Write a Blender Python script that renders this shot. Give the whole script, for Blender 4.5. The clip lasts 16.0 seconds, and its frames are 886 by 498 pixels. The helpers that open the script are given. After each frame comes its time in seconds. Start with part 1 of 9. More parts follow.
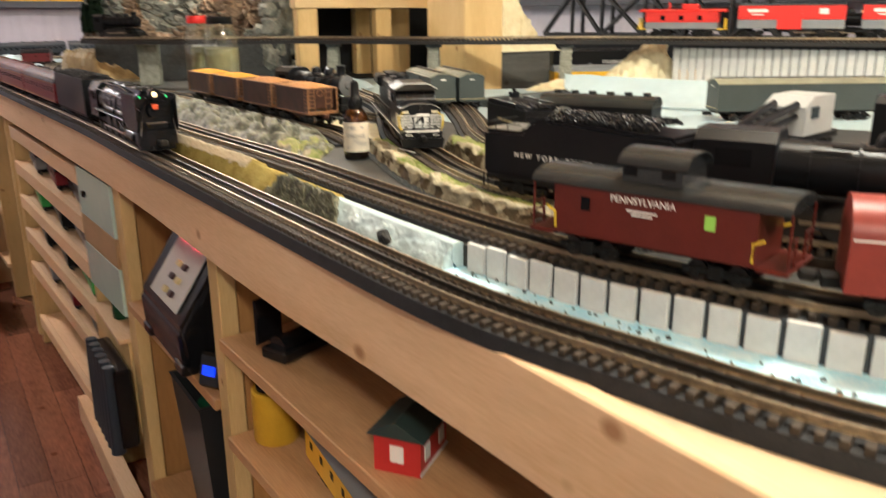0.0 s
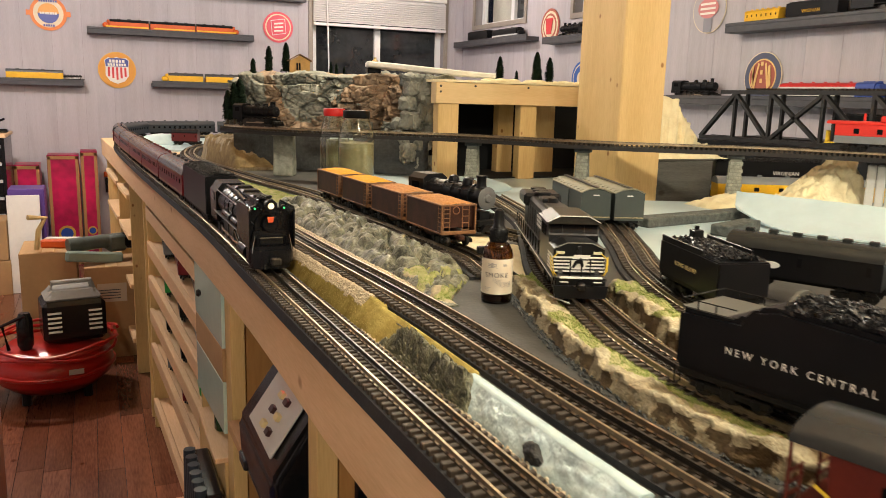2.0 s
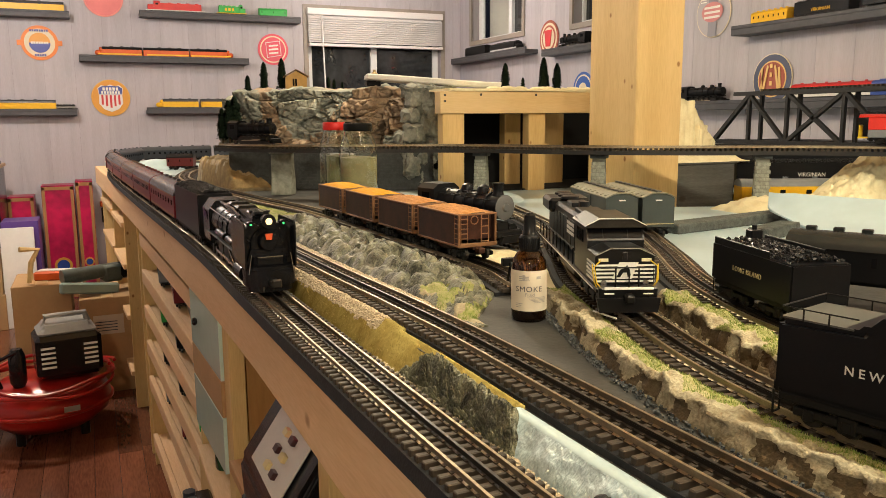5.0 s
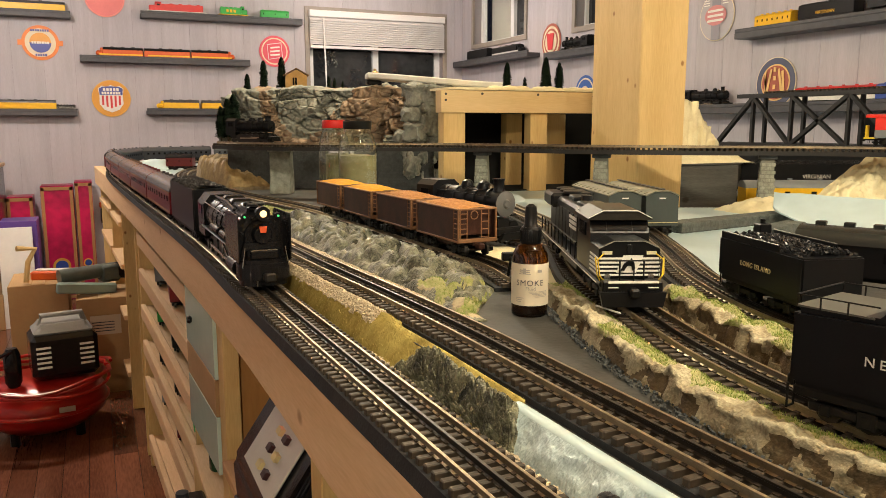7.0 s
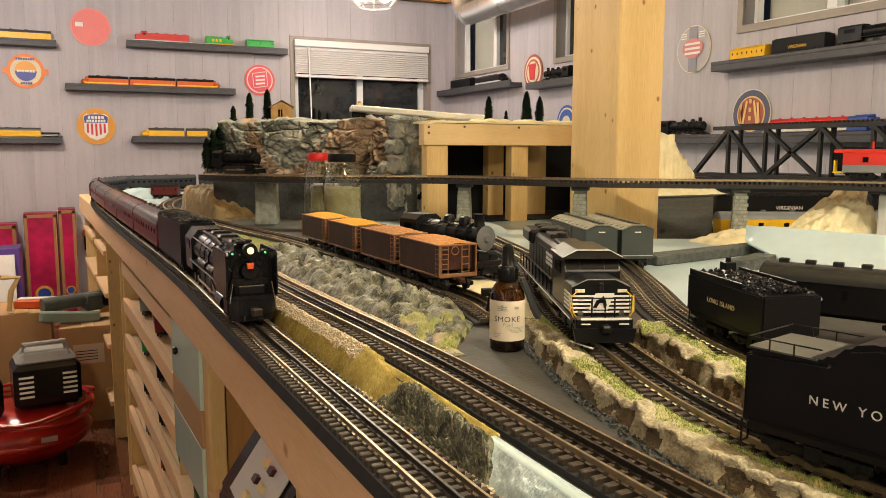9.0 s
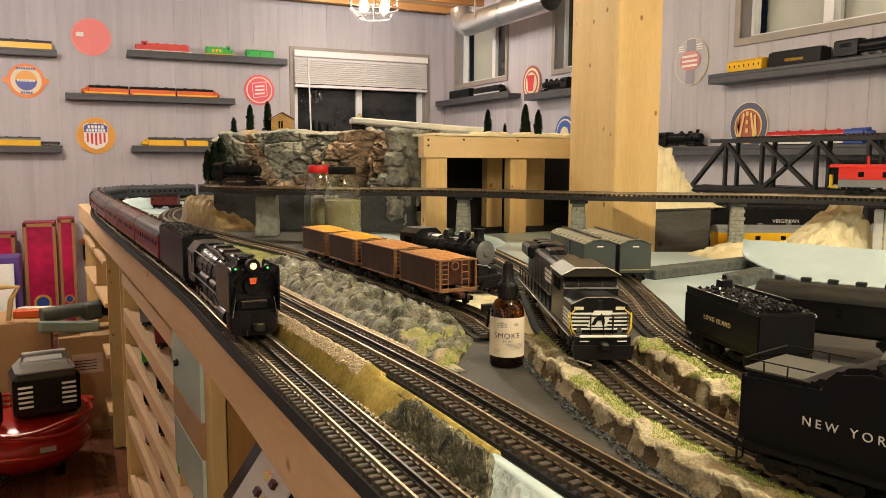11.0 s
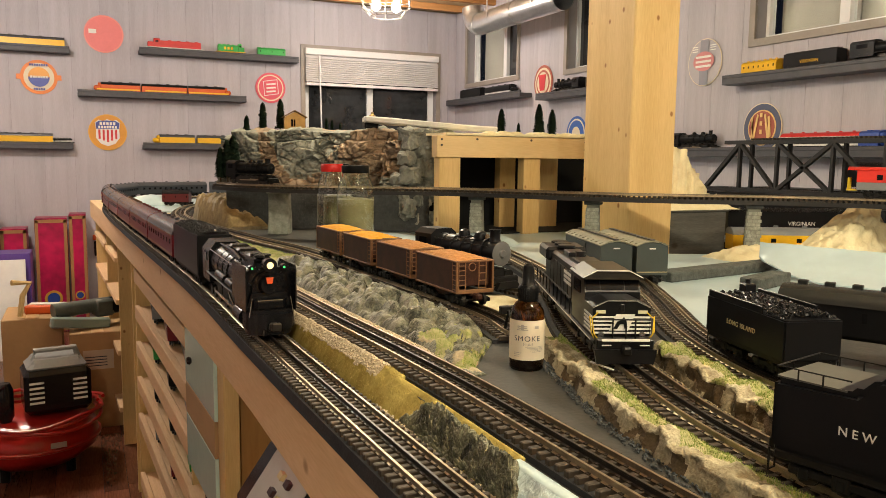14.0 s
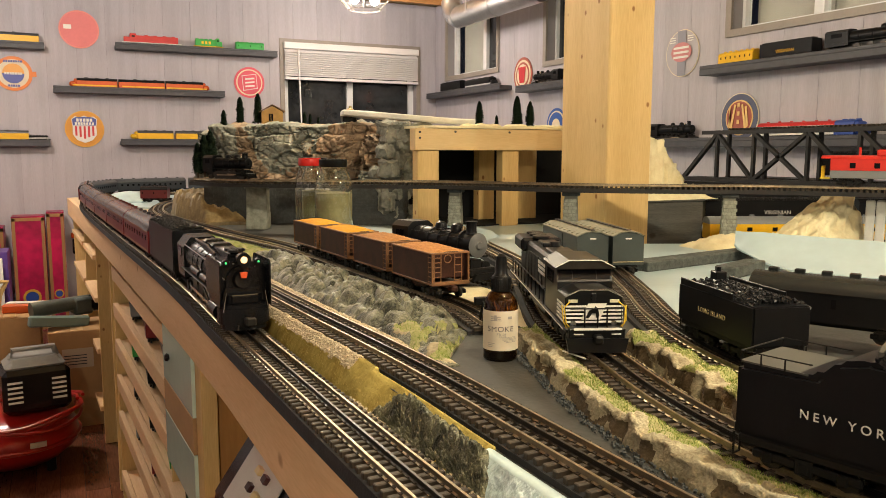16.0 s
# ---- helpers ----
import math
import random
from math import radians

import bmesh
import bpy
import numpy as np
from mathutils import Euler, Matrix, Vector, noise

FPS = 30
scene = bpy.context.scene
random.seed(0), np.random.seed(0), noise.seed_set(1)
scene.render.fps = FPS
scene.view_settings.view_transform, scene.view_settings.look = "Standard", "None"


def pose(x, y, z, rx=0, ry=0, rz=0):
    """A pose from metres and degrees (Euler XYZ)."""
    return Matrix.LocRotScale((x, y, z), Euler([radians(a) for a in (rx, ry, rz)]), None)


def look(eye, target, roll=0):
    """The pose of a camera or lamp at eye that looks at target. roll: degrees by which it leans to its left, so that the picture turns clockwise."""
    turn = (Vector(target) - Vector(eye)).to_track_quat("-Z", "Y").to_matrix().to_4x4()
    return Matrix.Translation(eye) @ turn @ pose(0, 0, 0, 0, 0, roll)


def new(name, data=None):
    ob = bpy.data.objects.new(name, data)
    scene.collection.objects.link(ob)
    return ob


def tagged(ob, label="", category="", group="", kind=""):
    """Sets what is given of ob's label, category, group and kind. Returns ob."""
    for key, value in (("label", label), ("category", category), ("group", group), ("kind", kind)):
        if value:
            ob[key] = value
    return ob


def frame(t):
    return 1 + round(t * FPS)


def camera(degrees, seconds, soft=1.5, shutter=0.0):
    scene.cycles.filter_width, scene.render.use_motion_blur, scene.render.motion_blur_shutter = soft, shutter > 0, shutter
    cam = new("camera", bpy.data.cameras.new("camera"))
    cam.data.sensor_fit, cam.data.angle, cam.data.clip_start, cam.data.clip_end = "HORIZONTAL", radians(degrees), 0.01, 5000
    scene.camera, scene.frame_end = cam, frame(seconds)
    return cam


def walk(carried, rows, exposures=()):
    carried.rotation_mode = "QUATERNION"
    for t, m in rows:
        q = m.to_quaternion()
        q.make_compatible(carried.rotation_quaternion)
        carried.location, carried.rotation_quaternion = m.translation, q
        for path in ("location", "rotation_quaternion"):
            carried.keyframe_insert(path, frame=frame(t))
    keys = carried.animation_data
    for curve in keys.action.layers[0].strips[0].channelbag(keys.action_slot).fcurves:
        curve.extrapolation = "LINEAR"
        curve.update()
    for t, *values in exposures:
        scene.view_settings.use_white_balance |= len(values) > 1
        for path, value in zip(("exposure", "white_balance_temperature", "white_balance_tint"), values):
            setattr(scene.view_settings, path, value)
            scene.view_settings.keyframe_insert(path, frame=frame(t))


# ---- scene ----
cam = camera(58.9, 16.0, soft=0.65, shutter=0.5)
PATH = [
    (0, (-0.298, -0.23, 1.217), (0.757, 1.369, 0.642), -0.3),
    (0.5, (-0.257, -0.208, 1.249), (0.648, 1.508, 0.763), -0.0),
    (1, (-0.221, -0.169, 1.252), (0.585, 1.609, 0.816), 0.3),
    (1.5, (-0.2, -0.091, 1.249), (0.584, 1.704, 0.847), 0.9),
    (2, (-0.201, -0.002, 1.255), (0.601, 1.791, 0.875), 1.6),
    (2.5, (-0.2, 0.059, 1.253), (0.599, 1.855, 0.884), 1.7),
    (3, (-0.178, 0.078, 1.236), (0.607, 1.882, 0.873), 1.3),
    (3.5, (-0.15, 0.077, 1.234), (0.619, 1.889, 0.88), 0.6),
    (4, (-0.162, 0.093, 1.234), (0.602, 1.909, 0.891), -0.1),
    (4.5, (-0.172, 0.114, 1.225), (0.605, 1.927, 0.895), -0.6),
    (4.7, (-0.174, 0.116, 1.224), (0.625, 1.92, 0.893), -0.5),
    (7, (-0.161, 0.14, 1.204), (0.64, 1.945, 0.889), 0.0),
    (7.5, (-0.164, 0.134, 1.207), (0.645, 1.937, 0.901), -0.0),
    (8, (-0.166, 0.123, 1.211), (0.655, 1.924, 0.922), -0.0),
    (8.5, (-0.17, 0.114, 1.218), (0.662, 1.912, 0.949), -0.0),
    (9, (-0.172, 0.106, 1.224), (0.669, 1.903, 0.972), 0.1),
    (11.5, (-0.186, 0.096, 1.236), (0.66, 1.894, 1.006), 0.3),
    (12, (-0.191, 0.097, 1.233), (0.651, 1.896, 1.001), 0.3),
    (12.5, (-0.191, 0.1, 1.233), (0.645, 1.901, 0.999), 0.4),
    (13, (-0.192, 0.104, 1.234), (0.639, 1.908, 1.001), 0.5),
    (13.5, (-0.192, 0.105, 1.235), (0.635, 1.911, 1.003), 0.7),
    (14, (-0.189, 0.11, 1.237), (0.639, 1.915, 1.004), 0.7),
    (14.5, (-0.185, 0.111, 1.239), (0.649, 1.914, 1.003), 0.7),
    (15, (-0.181, 0.11, 1.237), (0.662, 1.908, 0.996), 0.5),
    (15.5, (-0.176, 0.106, 1.239), (0.678, 1.898, 0.994), 0.3),
    (16, (-0.178, 0.104, 1.235), (0.687, 1.89, 0.986), 0.1),
]
walk(cam, [(t, look(eye, target, roll)) for t, eye, target, roll in PATH], [(0.0, 1.17, 5600, 12), (0.5, 1.03, 5600, 12), (1.5, 0.96, 5950, 12), (3.0, 0.86, 6300, 11), (7.5, 0.82, 6450, 10), (12.5, 0.74, 6500, 10), (16.0, 0.74, 6500, 10)])

# ---------- world and lights ----------
world = bpy.data.worlds.new("world")
world.use_nodes = True
world.node_tree.nodes["Background"].inputs["Color"].default_value = (0.01, 0.012, 0.02, 1)
world.node_tree.nodes["Background"].inputs["Strength"].default_value = 0.3
scene.world = world


def bulb(name, x, y, z, power, size=0.12, colour=(1.0, 0.925, 0.69)):
    data = bpy.data.lights.new(name, "POINT")
    data.energy, data.color, data.shadow_soft_size = power, colour, size
    ob = new(name, data)
    ob.location = (x, y, z)
    return ob


# First is the known fixture, four are assumed, the last is added fill.
LAMPS = [(1.76, 5.35), (0.75, 2.9), (0.55, 0.2), (-0.9, -1.4), (1.9, -0.6), (-0.75, 4.4)]
WARM, COOL = (1.0, 0.925, 0.69), (1.0, 0.92, 0.82)
for (lx, ly), power, tint in zip(LAMPS, (18, 33, 44, 48, 38, 57), (COOL, WARM, WARM, WARM, WARM, COOL)):
    bulb("ceiling_bulb_light", lx, ly, 2.27, power, 0.09, tint)

# ---------- small tools ----------


def material(name, colour, rough=0.6, metal=0.0, spots=0.0, scale=20.0, bump=0.0, second=None, coat=0.0, spec=0.3, island=0.0, stretch=None, hard=0.15):
    m = bpy.data.materials.new(name)
    m.use_nodes = True
    n, l = m.node_tree.nodes, m.node_tree.links
    b = n["Principled BSDF"]
    b.inputs["Roughness"].default_value, b.inputs["Metallic"].default_value = rough, metal
    b.inputs["Coat Weight"].default_value, b.inputs["Specular IOR Level"].default_value = coat, spec
    c = (*colour, 1)
    if spots or second:
        co = n.new("ShaderNodeTexCoord")
        t1, t2 = n.new("ShaderNodeTexNoise"), n.new("ShaderNodeTexNoise")
        t1.inputs["Scale"].default_value, t2.inputs["Scale"].default_value = scale, scale * 7
        t1.inputs["Detail"].default_value = 4
        ramp = n.new("ShaderNodeValToRGB")
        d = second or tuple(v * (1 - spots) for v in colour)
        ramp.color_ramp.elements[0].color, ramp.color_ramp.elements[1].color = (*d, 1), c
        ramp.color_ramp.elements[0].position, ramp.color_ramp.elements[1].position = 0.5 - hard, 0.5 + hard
        add = n.new("ShaderNodeMath")
        add.operation = "MULTIPLY_ADD"
        add.inputs[1].default_value = 0.35
        sub = n.new("ShaderNodeMath")
        sub.operation = "MULTIPLY_ADD"
        sub.inputs[1].default_value, sub.inputs[2].default_value = 0.7, -0.02
        src = co.outputs["Object"]
        if stretch:
            mp = n.new("ShaderNodeMapping")
            mp.inputs["Scale"].default_value = stretch
            l.new(src, mp.inputs["Vector"])
            src = mp.outputs["Vector"]
        for t in (t1, t2):
            l.new(src, t.inputs["Vector"])
        l.new(t1.outputs["Fac"], sub.inputs[0])
        l.new(t2.outputs["Fac"], add.inputs[0])
        l.new(sub.outputs[0], add.inputs[2])
        l.new(add.outputs[0], ramp.inputs["Fac"])
        out = ramp.outputs["Color"]
        if island:
            info, hsv = n.new("ShaderNodeObjectInfo"), n.new("ShaderNodeHueSaturation")
            mr = n.new("ShaderNodeMapRange")
            mr.inputs["To Min"].default_value, mr.inputs["To Max"].default_value = 1 - island, 1 + island
            l.new(info.outputs["Random"], mr.inputs["Value"])
            l.new(mr.outputs["Result"], hsv.inputs["Value"])
            l.new(out, hsv.inputs["Color"])
            out = hsv.outputs["Color"]
        l.new(out, b.inputs["Base Color"])
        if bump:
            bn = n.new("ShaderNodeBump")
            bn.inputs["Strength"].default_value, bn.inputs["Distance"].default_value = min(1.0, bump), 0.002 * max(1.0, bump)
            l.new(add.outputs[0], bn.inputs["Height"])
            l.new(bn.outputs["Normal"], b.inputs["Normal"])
    else:
        b.inputs["Base Color"].default_value = c
    return m


def glow(name, colour, power):
    m = material(name, colour, 0.4)
    b = m.node_tree.nodes["Principled BSDF"]
    b.inputs["Emission Color"].default_value, b.inputs["Emission Strength"].default_value = (*colour, 1), power
    return m


def glass(name, colour, rough=0.02, ior=1.45):
    m = material(name, colour, rough)
    b = m.node_tree.nodes["Principled BSDF"]
    b.inputs["Transmission Weight"].default_value, b.inputs["IOR"].default_value = 1.0, ior
    return m


def wood(name, light, dark, axis="y", rough=0.55, stretch=14.0, ring=9.0, island=0.1, knots=0.75, knot_scale=2.4):
    """Planed timber: long grain along one axis, knots and a little variation from piece to piece."""
    m = bpy.data.materials.new(name)
    m.use_nodes = True
    n, l = m.node_tree.nodes, m.node_tree.links
    b = n["Principled BSDF"]
    b.inputs["Roughness"].default_value, b.inputs["Specular IOR Level"].default_value = rough, 0.3
    co, mp = n.new("ShaderNodeTexCoord"), n.new("ShaderNodeMapping")
    mp.inputs["Scale"].default_value = [1.2 if a == axis else stretch for a in "xyz"]
    l.new(co.outputs["Object"], mp.inputs["Vector"])
    t1, t2, vor = n.new("ShaderNodeTexNoise"), n.new("ShaderNodeTexNoise"), n.new("ShaderNodeTexVoronoi")
    t1.inputs["Scale"].default_value, t1.inputs["Detail"].default_value, t1.inputs["Distortion"].default_value = ring / 6, 5, 0.6
    t2.inputs["Scale"].default_value, t2.inputs["Detail"].default_value = ring * 3, 6
    kmap = n.new("ShaderNodeMapping")
    kmap.inputs["Scale"].default_value = [3.0 if a == axis else 4.2 for a in "xyz"]
    l.new(co.outputs["Object"], kmap.inputs["Vector"])
    l.new(kmap.outputs["Vector"], vor.inputs["Vector"])
    vor.inputs["Scale"].default_value = knot_scale
    for t in (t1, t2):
        l.new(mp.outputs["Vector"], t.inputs["Vector"])
    mix = n.new("ShaderNodeMath")
    mix.operation = "MULTIPLY_ADD"
    mix.inputs[1].default_value = 0.45
    half = n.new("ShaderNodeMath")
    half.operation = "MULTIPLY"
    half.inputs[1].default_value = 0.55
    l.new(t1.outputs["Fac"], half.inputs[0])
    l.new(t2.outputs["Fac"], mix.inputs[0])
    l.new(half.outputs[0], mix.inputs[2])
    ramp = n.new("ShaderNodeValToRGB")
    ramp.color_ramp.elements[0].color, ramp.color_ramp.elements[1].color = (*dark, 1), (*light, 1)
    ramp.color_ramp.elements[0].position, ramp.color_ramp.elements[1].position = 0.3, 0.62
    l.new(mix.outputs[0], ramp.inputs["Fac"])
    knot = n.new("ShaderNodeValToRGB")
    knot.color_ramp.elements[0].color, knot.color_ramp.elements[1].color = (0.38, 0.22, 0.12, 1), (1, 1, 1, 1)
    knot.color_ramp.elements[0].position, knot.color_ramp.elements[1].position = 0.055, 0.11
    l.new(vor.outputs["Distance"], knot.inputs["Fac"])
    mul = n.new("ShaderNodeMixRGB")
    mul.blend_type = "MULTIPLY"
    mul.inputs["Fac"].default_value = knots
    l.new(ramp.outputs["Color"], mul.inputs["Color1"])
    l.new(knot.outputs["Color"], mul.inputs["Color2"])
    hsv, info, mr = n.new("ShaderNodeHueSaturation"), n.new("ShaderNodeObjectInfo"), n.new("ShaderNodeMapRange")
    mr.inputs["To Min"].default_value, mr.inputs["To Max"].default_value = 1 - island, 1 + island
    l.new(info.outputs["Random"], mr.inputs["Value"])
    l.new(mr.outputs["Result"], hsv.inputs["Value"])
    l.new(mul.outputs["Color"], hsv.inputs["Color"])
    l.new(hsv.outputs["Color"], b.inputs["Base Color"])
    bn = n.new("ShaderNodeBump")
    bn.inputs["Strength"].default_value, bn.inputs["Distance"].default_value = 0.15, 0.001
    l.new(mix.outputs[0], bn.inputs["Height"])
    l.new(bn.outputs["Normal"], b.inputs["Normal"])
    return m


def put_mesh(name, bm, mat, smooth=False):
    me = bpy.data.meshes.new(name)
    bm.normal_update()
    bm.to_mesh(me)
    bm.free()
    for mm in mat if isinstance(mat, (list, tuple)) else (mat,):
        me.materials.append(mm)
    if smooth:
        me.shade_smooth()
        me.set_sharp_from_angle(angle=radians(40))
    return new(name, me)


def part(name, bm, mat, parent, label="", smooth=False):
    ob = put_mesh(name, bm, mat, smooth)
    ob.parent = parent
    return tagged(ob, label)


def thing(name, m, label, category, group="", kind=""):
    ob = new(name)
    ob.empty_display_size = 0.02
    ob.matrix_world = m
    return tagged(ob, label, category, group, kind)


def box(bm, cx, cy, cz, sx, sy, sz, bevel=0.0, rot=None, taper=1.0, index=0):
    """A box about a centre, its edges chamfered by bevel; taper shrinks its top."""
    h, c = (sx / 2, sy / 2, sz / 2), Vector((cx, cy, cz))
    turn = Euler([radians(a) for a in rot]).to_matrix() if rot else None
    g = min(bevel, min(h) * 0.9)

    def at(x, y, z):
        k = taper if z > 0 else 1
        p = Vector((x * k, y * k, z))
        return bm.verts.new(c + (turn @ p if turn else p))
    out = []

    def face(vs):
        f = bm.faces.new(vs)
        f.material_index = index
    signs = [(i, j, k) for i in (-1, 1) for j in (-1, 1) for k in (-1, 1)]
    if not g:
        v = {q: at(q[0] * h[0], q[1] * h[1], q[2] * h[2]) for q in signs}
        for ax in range(3):
            p, q = (ax + 1) % 3, (ax + 2) % 3
            for s in (-1, 1):
                loop = []
                for u, w in ((-1, -1), (1, -1), (1, 1), (-1, 1)):
                    key = [0, 0, 0]
                    key[ax], key[p], key[q] = s, u, w
                    loop.append(v[tuple(key)])
                face(loop if s > 0 else loop[::-1])
        return list(v.values())
    v = {}
    for q in signs:
        for ax in range(3):
            v[q, ax] = at(*[q[d] * (h[d] if d == ax else h[d] - g) for d in range(3)])
    for ax in range(3):
        p, q = (ax + 1) % 3, (ax + 2) % 3
        for s in (-1, 1):
            loop = []
            for u, w in ((-1, -1), (1, -1), (1, 1), (-1, 1)):
                key = [0, 0, 0]
                key[ax], key[p], key[q] = s, u, w
                loop.append(v[tuple(key), ax])
            face(loop if s > 0 else loop[::-1])
        for u in (-1, 1):
            for w in (-1, 1):
                k0, k1 = [0, 0, 0], [0, 0, 0]
                k0[ax], k1[ax] = -1, 1
                k0[p] = k1[p] = u
                k0[q] = k1[q] = w
                loop = [v[tuple(k0), p], v[tuple(k1), p], v[tuple(k1), q], v[tuple(k0), q]]
                face(loop if u * w < 0 else loop[::-1])
    for q in signs:
        loop = [v[q, 0], v[q, 1], v[q, 2]]
        face(loop if q[0] * q[1] * q[2] > 0 else loop[::-1])
    return list(v.values())


def cyl(bm, p0, p1, r0, r1=None, seg=14, caps=True, index=0):
    r1 = r0 if r1 is None else r1
    p0, p1 = Vector(p0), Vector(p1)
    d = p1 - p0
    q = d.to_track_quat("Z", "Y").to_matrix()
    rings = []
    for p, r in ((p0, r0), (p1, r1)):
        rings.append([bm.verts.new(p + q @ Vector((r * math.cos(2 * math.pi * k / seg), r * math.sin(2 * math.pi * k / seg), 0))) for k in range(seg)])
    for k in range(seg):
        f = bm.faces.new((rings[0][k], rings[0][(k + 1) % seg], rings[1][(k + 1) % seg], rings[1][k]))
        f.material_index = index
    if caps:
        bm.faces.new(rings[0][::-1]).material_index = index
        bm.faces.new(rings[1]).material_index = index


def rod(bm, pts, r, seg=6):
    """One unbroken round bar through the points."""
    p = [Vector(q) for q in pts]
    rings = []
    for i, q in enumerate(p):
        d0 = (p[i] - p[i - 1]).normalized() if i else (p[1] - p[0]).normalized()
        d1 = (p[i + 1] - p[i]).normalized() if i < len(p) - 1 else d0
        m = (d0 + d1).normalized() if (d0 + d1).length > 1e-6 else d0
        up = Vector((0, 0, 1)) if abs(m.z) < 0.9 else Vector((1, 0, 0))
        e = m.cross(up).normalized()
        g = e.cross(m)
        rings.append([bm.verts.new(q + (e * math.cos(2 * math.pi * k / seg) + g * math.sin(2 * math.pi * k / seg)) * r) for k in range(seg)])
    for u, v in zip(rings, rings[1:]):
        for k in range(seg):
            bm.faces.new((u[k], v[k], v[(k + 1) % seg], u[(k + 1) % seg]))
    bm.faces.new(rings[0])
    bm.faces.new(rings[-1][::-1])


def lathe(bm, profile, seg=28, at=(0, 0, 0), index=0):
    """A turned body from (radius, height) pairs, standing at a place."""
    rings = []
    for r, z in profile:
        rings.append([bm.verts.new((at[0] + r * math.cos(2 * math.pi * k / seg), at[1] + r * math.sin(2 * math.pi * k / seg), at[2] + z)) for k in range(seg)])
    for a, b in zip(rings, rings[1:]):
        for k in range(seg):
            bm.faces.new((a[k], a[(k + 1) % seg], b[(k + 1) % seg], b[k])).material_index = index
    bm.faces.new(rings[0][::-1]).material_index = index
    bm.faces.new(rings[-1]).material_index = index


def prism(bm, outline, a, b, axis="x", index=0):
    """A closed outline pushed along an axis from a to b; the outline is given in the other two axes in order."""
    def at(u, v, w):
        return {"x": (w, u, v), "y": (u, w, v), "z": (u, v, w)}[axis]
    r0 = [bm.verts.new(at(u, v, a)) for u, v in outline]
    r1 = [bm.verts.new(at(u, v, b)) for u, v in outline]
    k = len(outline)
    for i in range(k):
        bm.faces.new((r0[i], r0[(i + 1) % k], r1[(i + 1) % k], r1[i])).material_index = index
    bm.faces.new(r0[::-1]).material_index = index
    bm.faces.new(r1).material_index = index
    bmesh.ops.recalc_face_normals(bm, faces=bm.faces[:])


def curve_points(ctrl, step):
    """Evenly spaced points (place, heading) on a smooth curve through the given plan points."""
    p = [Vector((*c, 0)) if len(c) == 2 else Vector(c) for c in ctrl]
    p = [2 * p[0] - p[1]] + p + [2 * p[-1] - p[-2]]
    fine = []
    for i in range(1, len(p) - 2):
        for k in range(40):
            u = k / 40
            fine.append(0.5 * ((2 * p[i]) + (p[i + 1] - p[i - 1]) * u + (2 * p[i - 1] - 5 * p[i] + 4 * p[i + 1] - p[i + 2]) * u * u + (3 * p[i] - p[i - 1] - 3 * p[i + 1] + p[i + 2]) * u ** 3))
    fine.append(p[-2])
    out, left = [fine[0]], 0.0
    for a, b in zip(fine, fine[1:]):
        d = (b - a).length
        while left + d >= step:
            u = (step - left) / d
            a = a.lerp(b, u)
            d = (b - a).length
            left = 0.0
            out.append(a.copy())
        left += d
    res = []
    for i, q in enumerate(out):
        t = (out[min(i + 1, len(out) - 1)] - out[max(i - 1, 0)]).normalized()
        res.append((q, t))
    return res


def ribbon(bm, pts, profile, z=0.0, index=0):
    """A closed cross-section (across, up) swept along curve points."""
    rings = []
    for q, t in pts:
        n = Vector((t.y, -t.x, 0))
        rings.append([bm.verts.new(Vector((q.x, q.y, q.z + z)) + n * u + Vector((0, 0, v))) for u, v in profile])
    k = len(profile)
    for a, b in zip(rings, rings[1:]):
        for i in range(k):
            bm.faces.new((a[i], b[i], b[(i + 1) % k], a[(i + 1) % k])).material_index = index
    bm.faces.new(rings[0]).material_index = index
    bm.faces.new(rings[-1][::-1]).material_index = index
    bmesh.ops.recalc_face_normals(bm, faces=bm.faces[:])


# ---------- materials ----------
pine = wood("pine", (0.72, 0.50, 0.30), (0.58, 0.37, 0.19), "y")
pine_x = wood("pine_x", (0.72, 0.53, 0.28), (0.61, 0.42, 0.20), "x")
pine_z = wood("pine_z", (0.63, 0.445, 0.20), (0.50, 0.33, 0.125), "z", knots=0.9, knot_scale=4.2)
floor_wood = wood("floor_boards", (0.22, 0.085, 0.045), (0.08, 0.028, 0.018), "y", 0.22, 10, 6, 0.35)
wall_board = wood("grey_wallboard", (0.45, 0.42, 0.465), (0.36, 0.335, 0.365), "z", 0.6, 16, 8, 0.035, 0.06)
wall_joint = material("wall_joint", (0.26, 0.24, 0.255), 0.8)
white_paint = material("white_paint", (0.75, 0.74, 0.72), 0.5, spots=0.1, scale=6)
deck_black = material("black_foam", (0.022, 0.022, 0.024), 0.75, spots=0.4, scale=60, bump=0.4)
tie_brown = material("tie_plastic", (0.046, 0.033, 0.022), 0.6, spots=0.3, scale=90)
rail_steel = material("nickel_rail", (0.42, 0.345, 0.235), 0.45, 1.0, spots=0.35, scale=60)
rail_dark = material("dark_rail", (0.05, 0.045, 0.04), 0.4, 0.8)
plywood = material("plywood_top", (0.62, 0.46, 0.28), 0.6, spots=0.15, scale=8)

# ---------- room ----------
RX, RY, RZ, LX, NY = 2.80, 6.40, 2.46, -2.4, -3.2
bm = bmesh.new()
box(bm, (LX + RX) / 2, (NY + RY) / 2, -0.06, RX - LX + 0.4, RY - NY + 0.4, 0.1)
floor_ob = tagged(put_mesh("floor", bm, material("dark_joint", (0.02, 0.01, 0.008), 0.7)), "reddish brown hardwood plank floor", "floor", kind="structure")


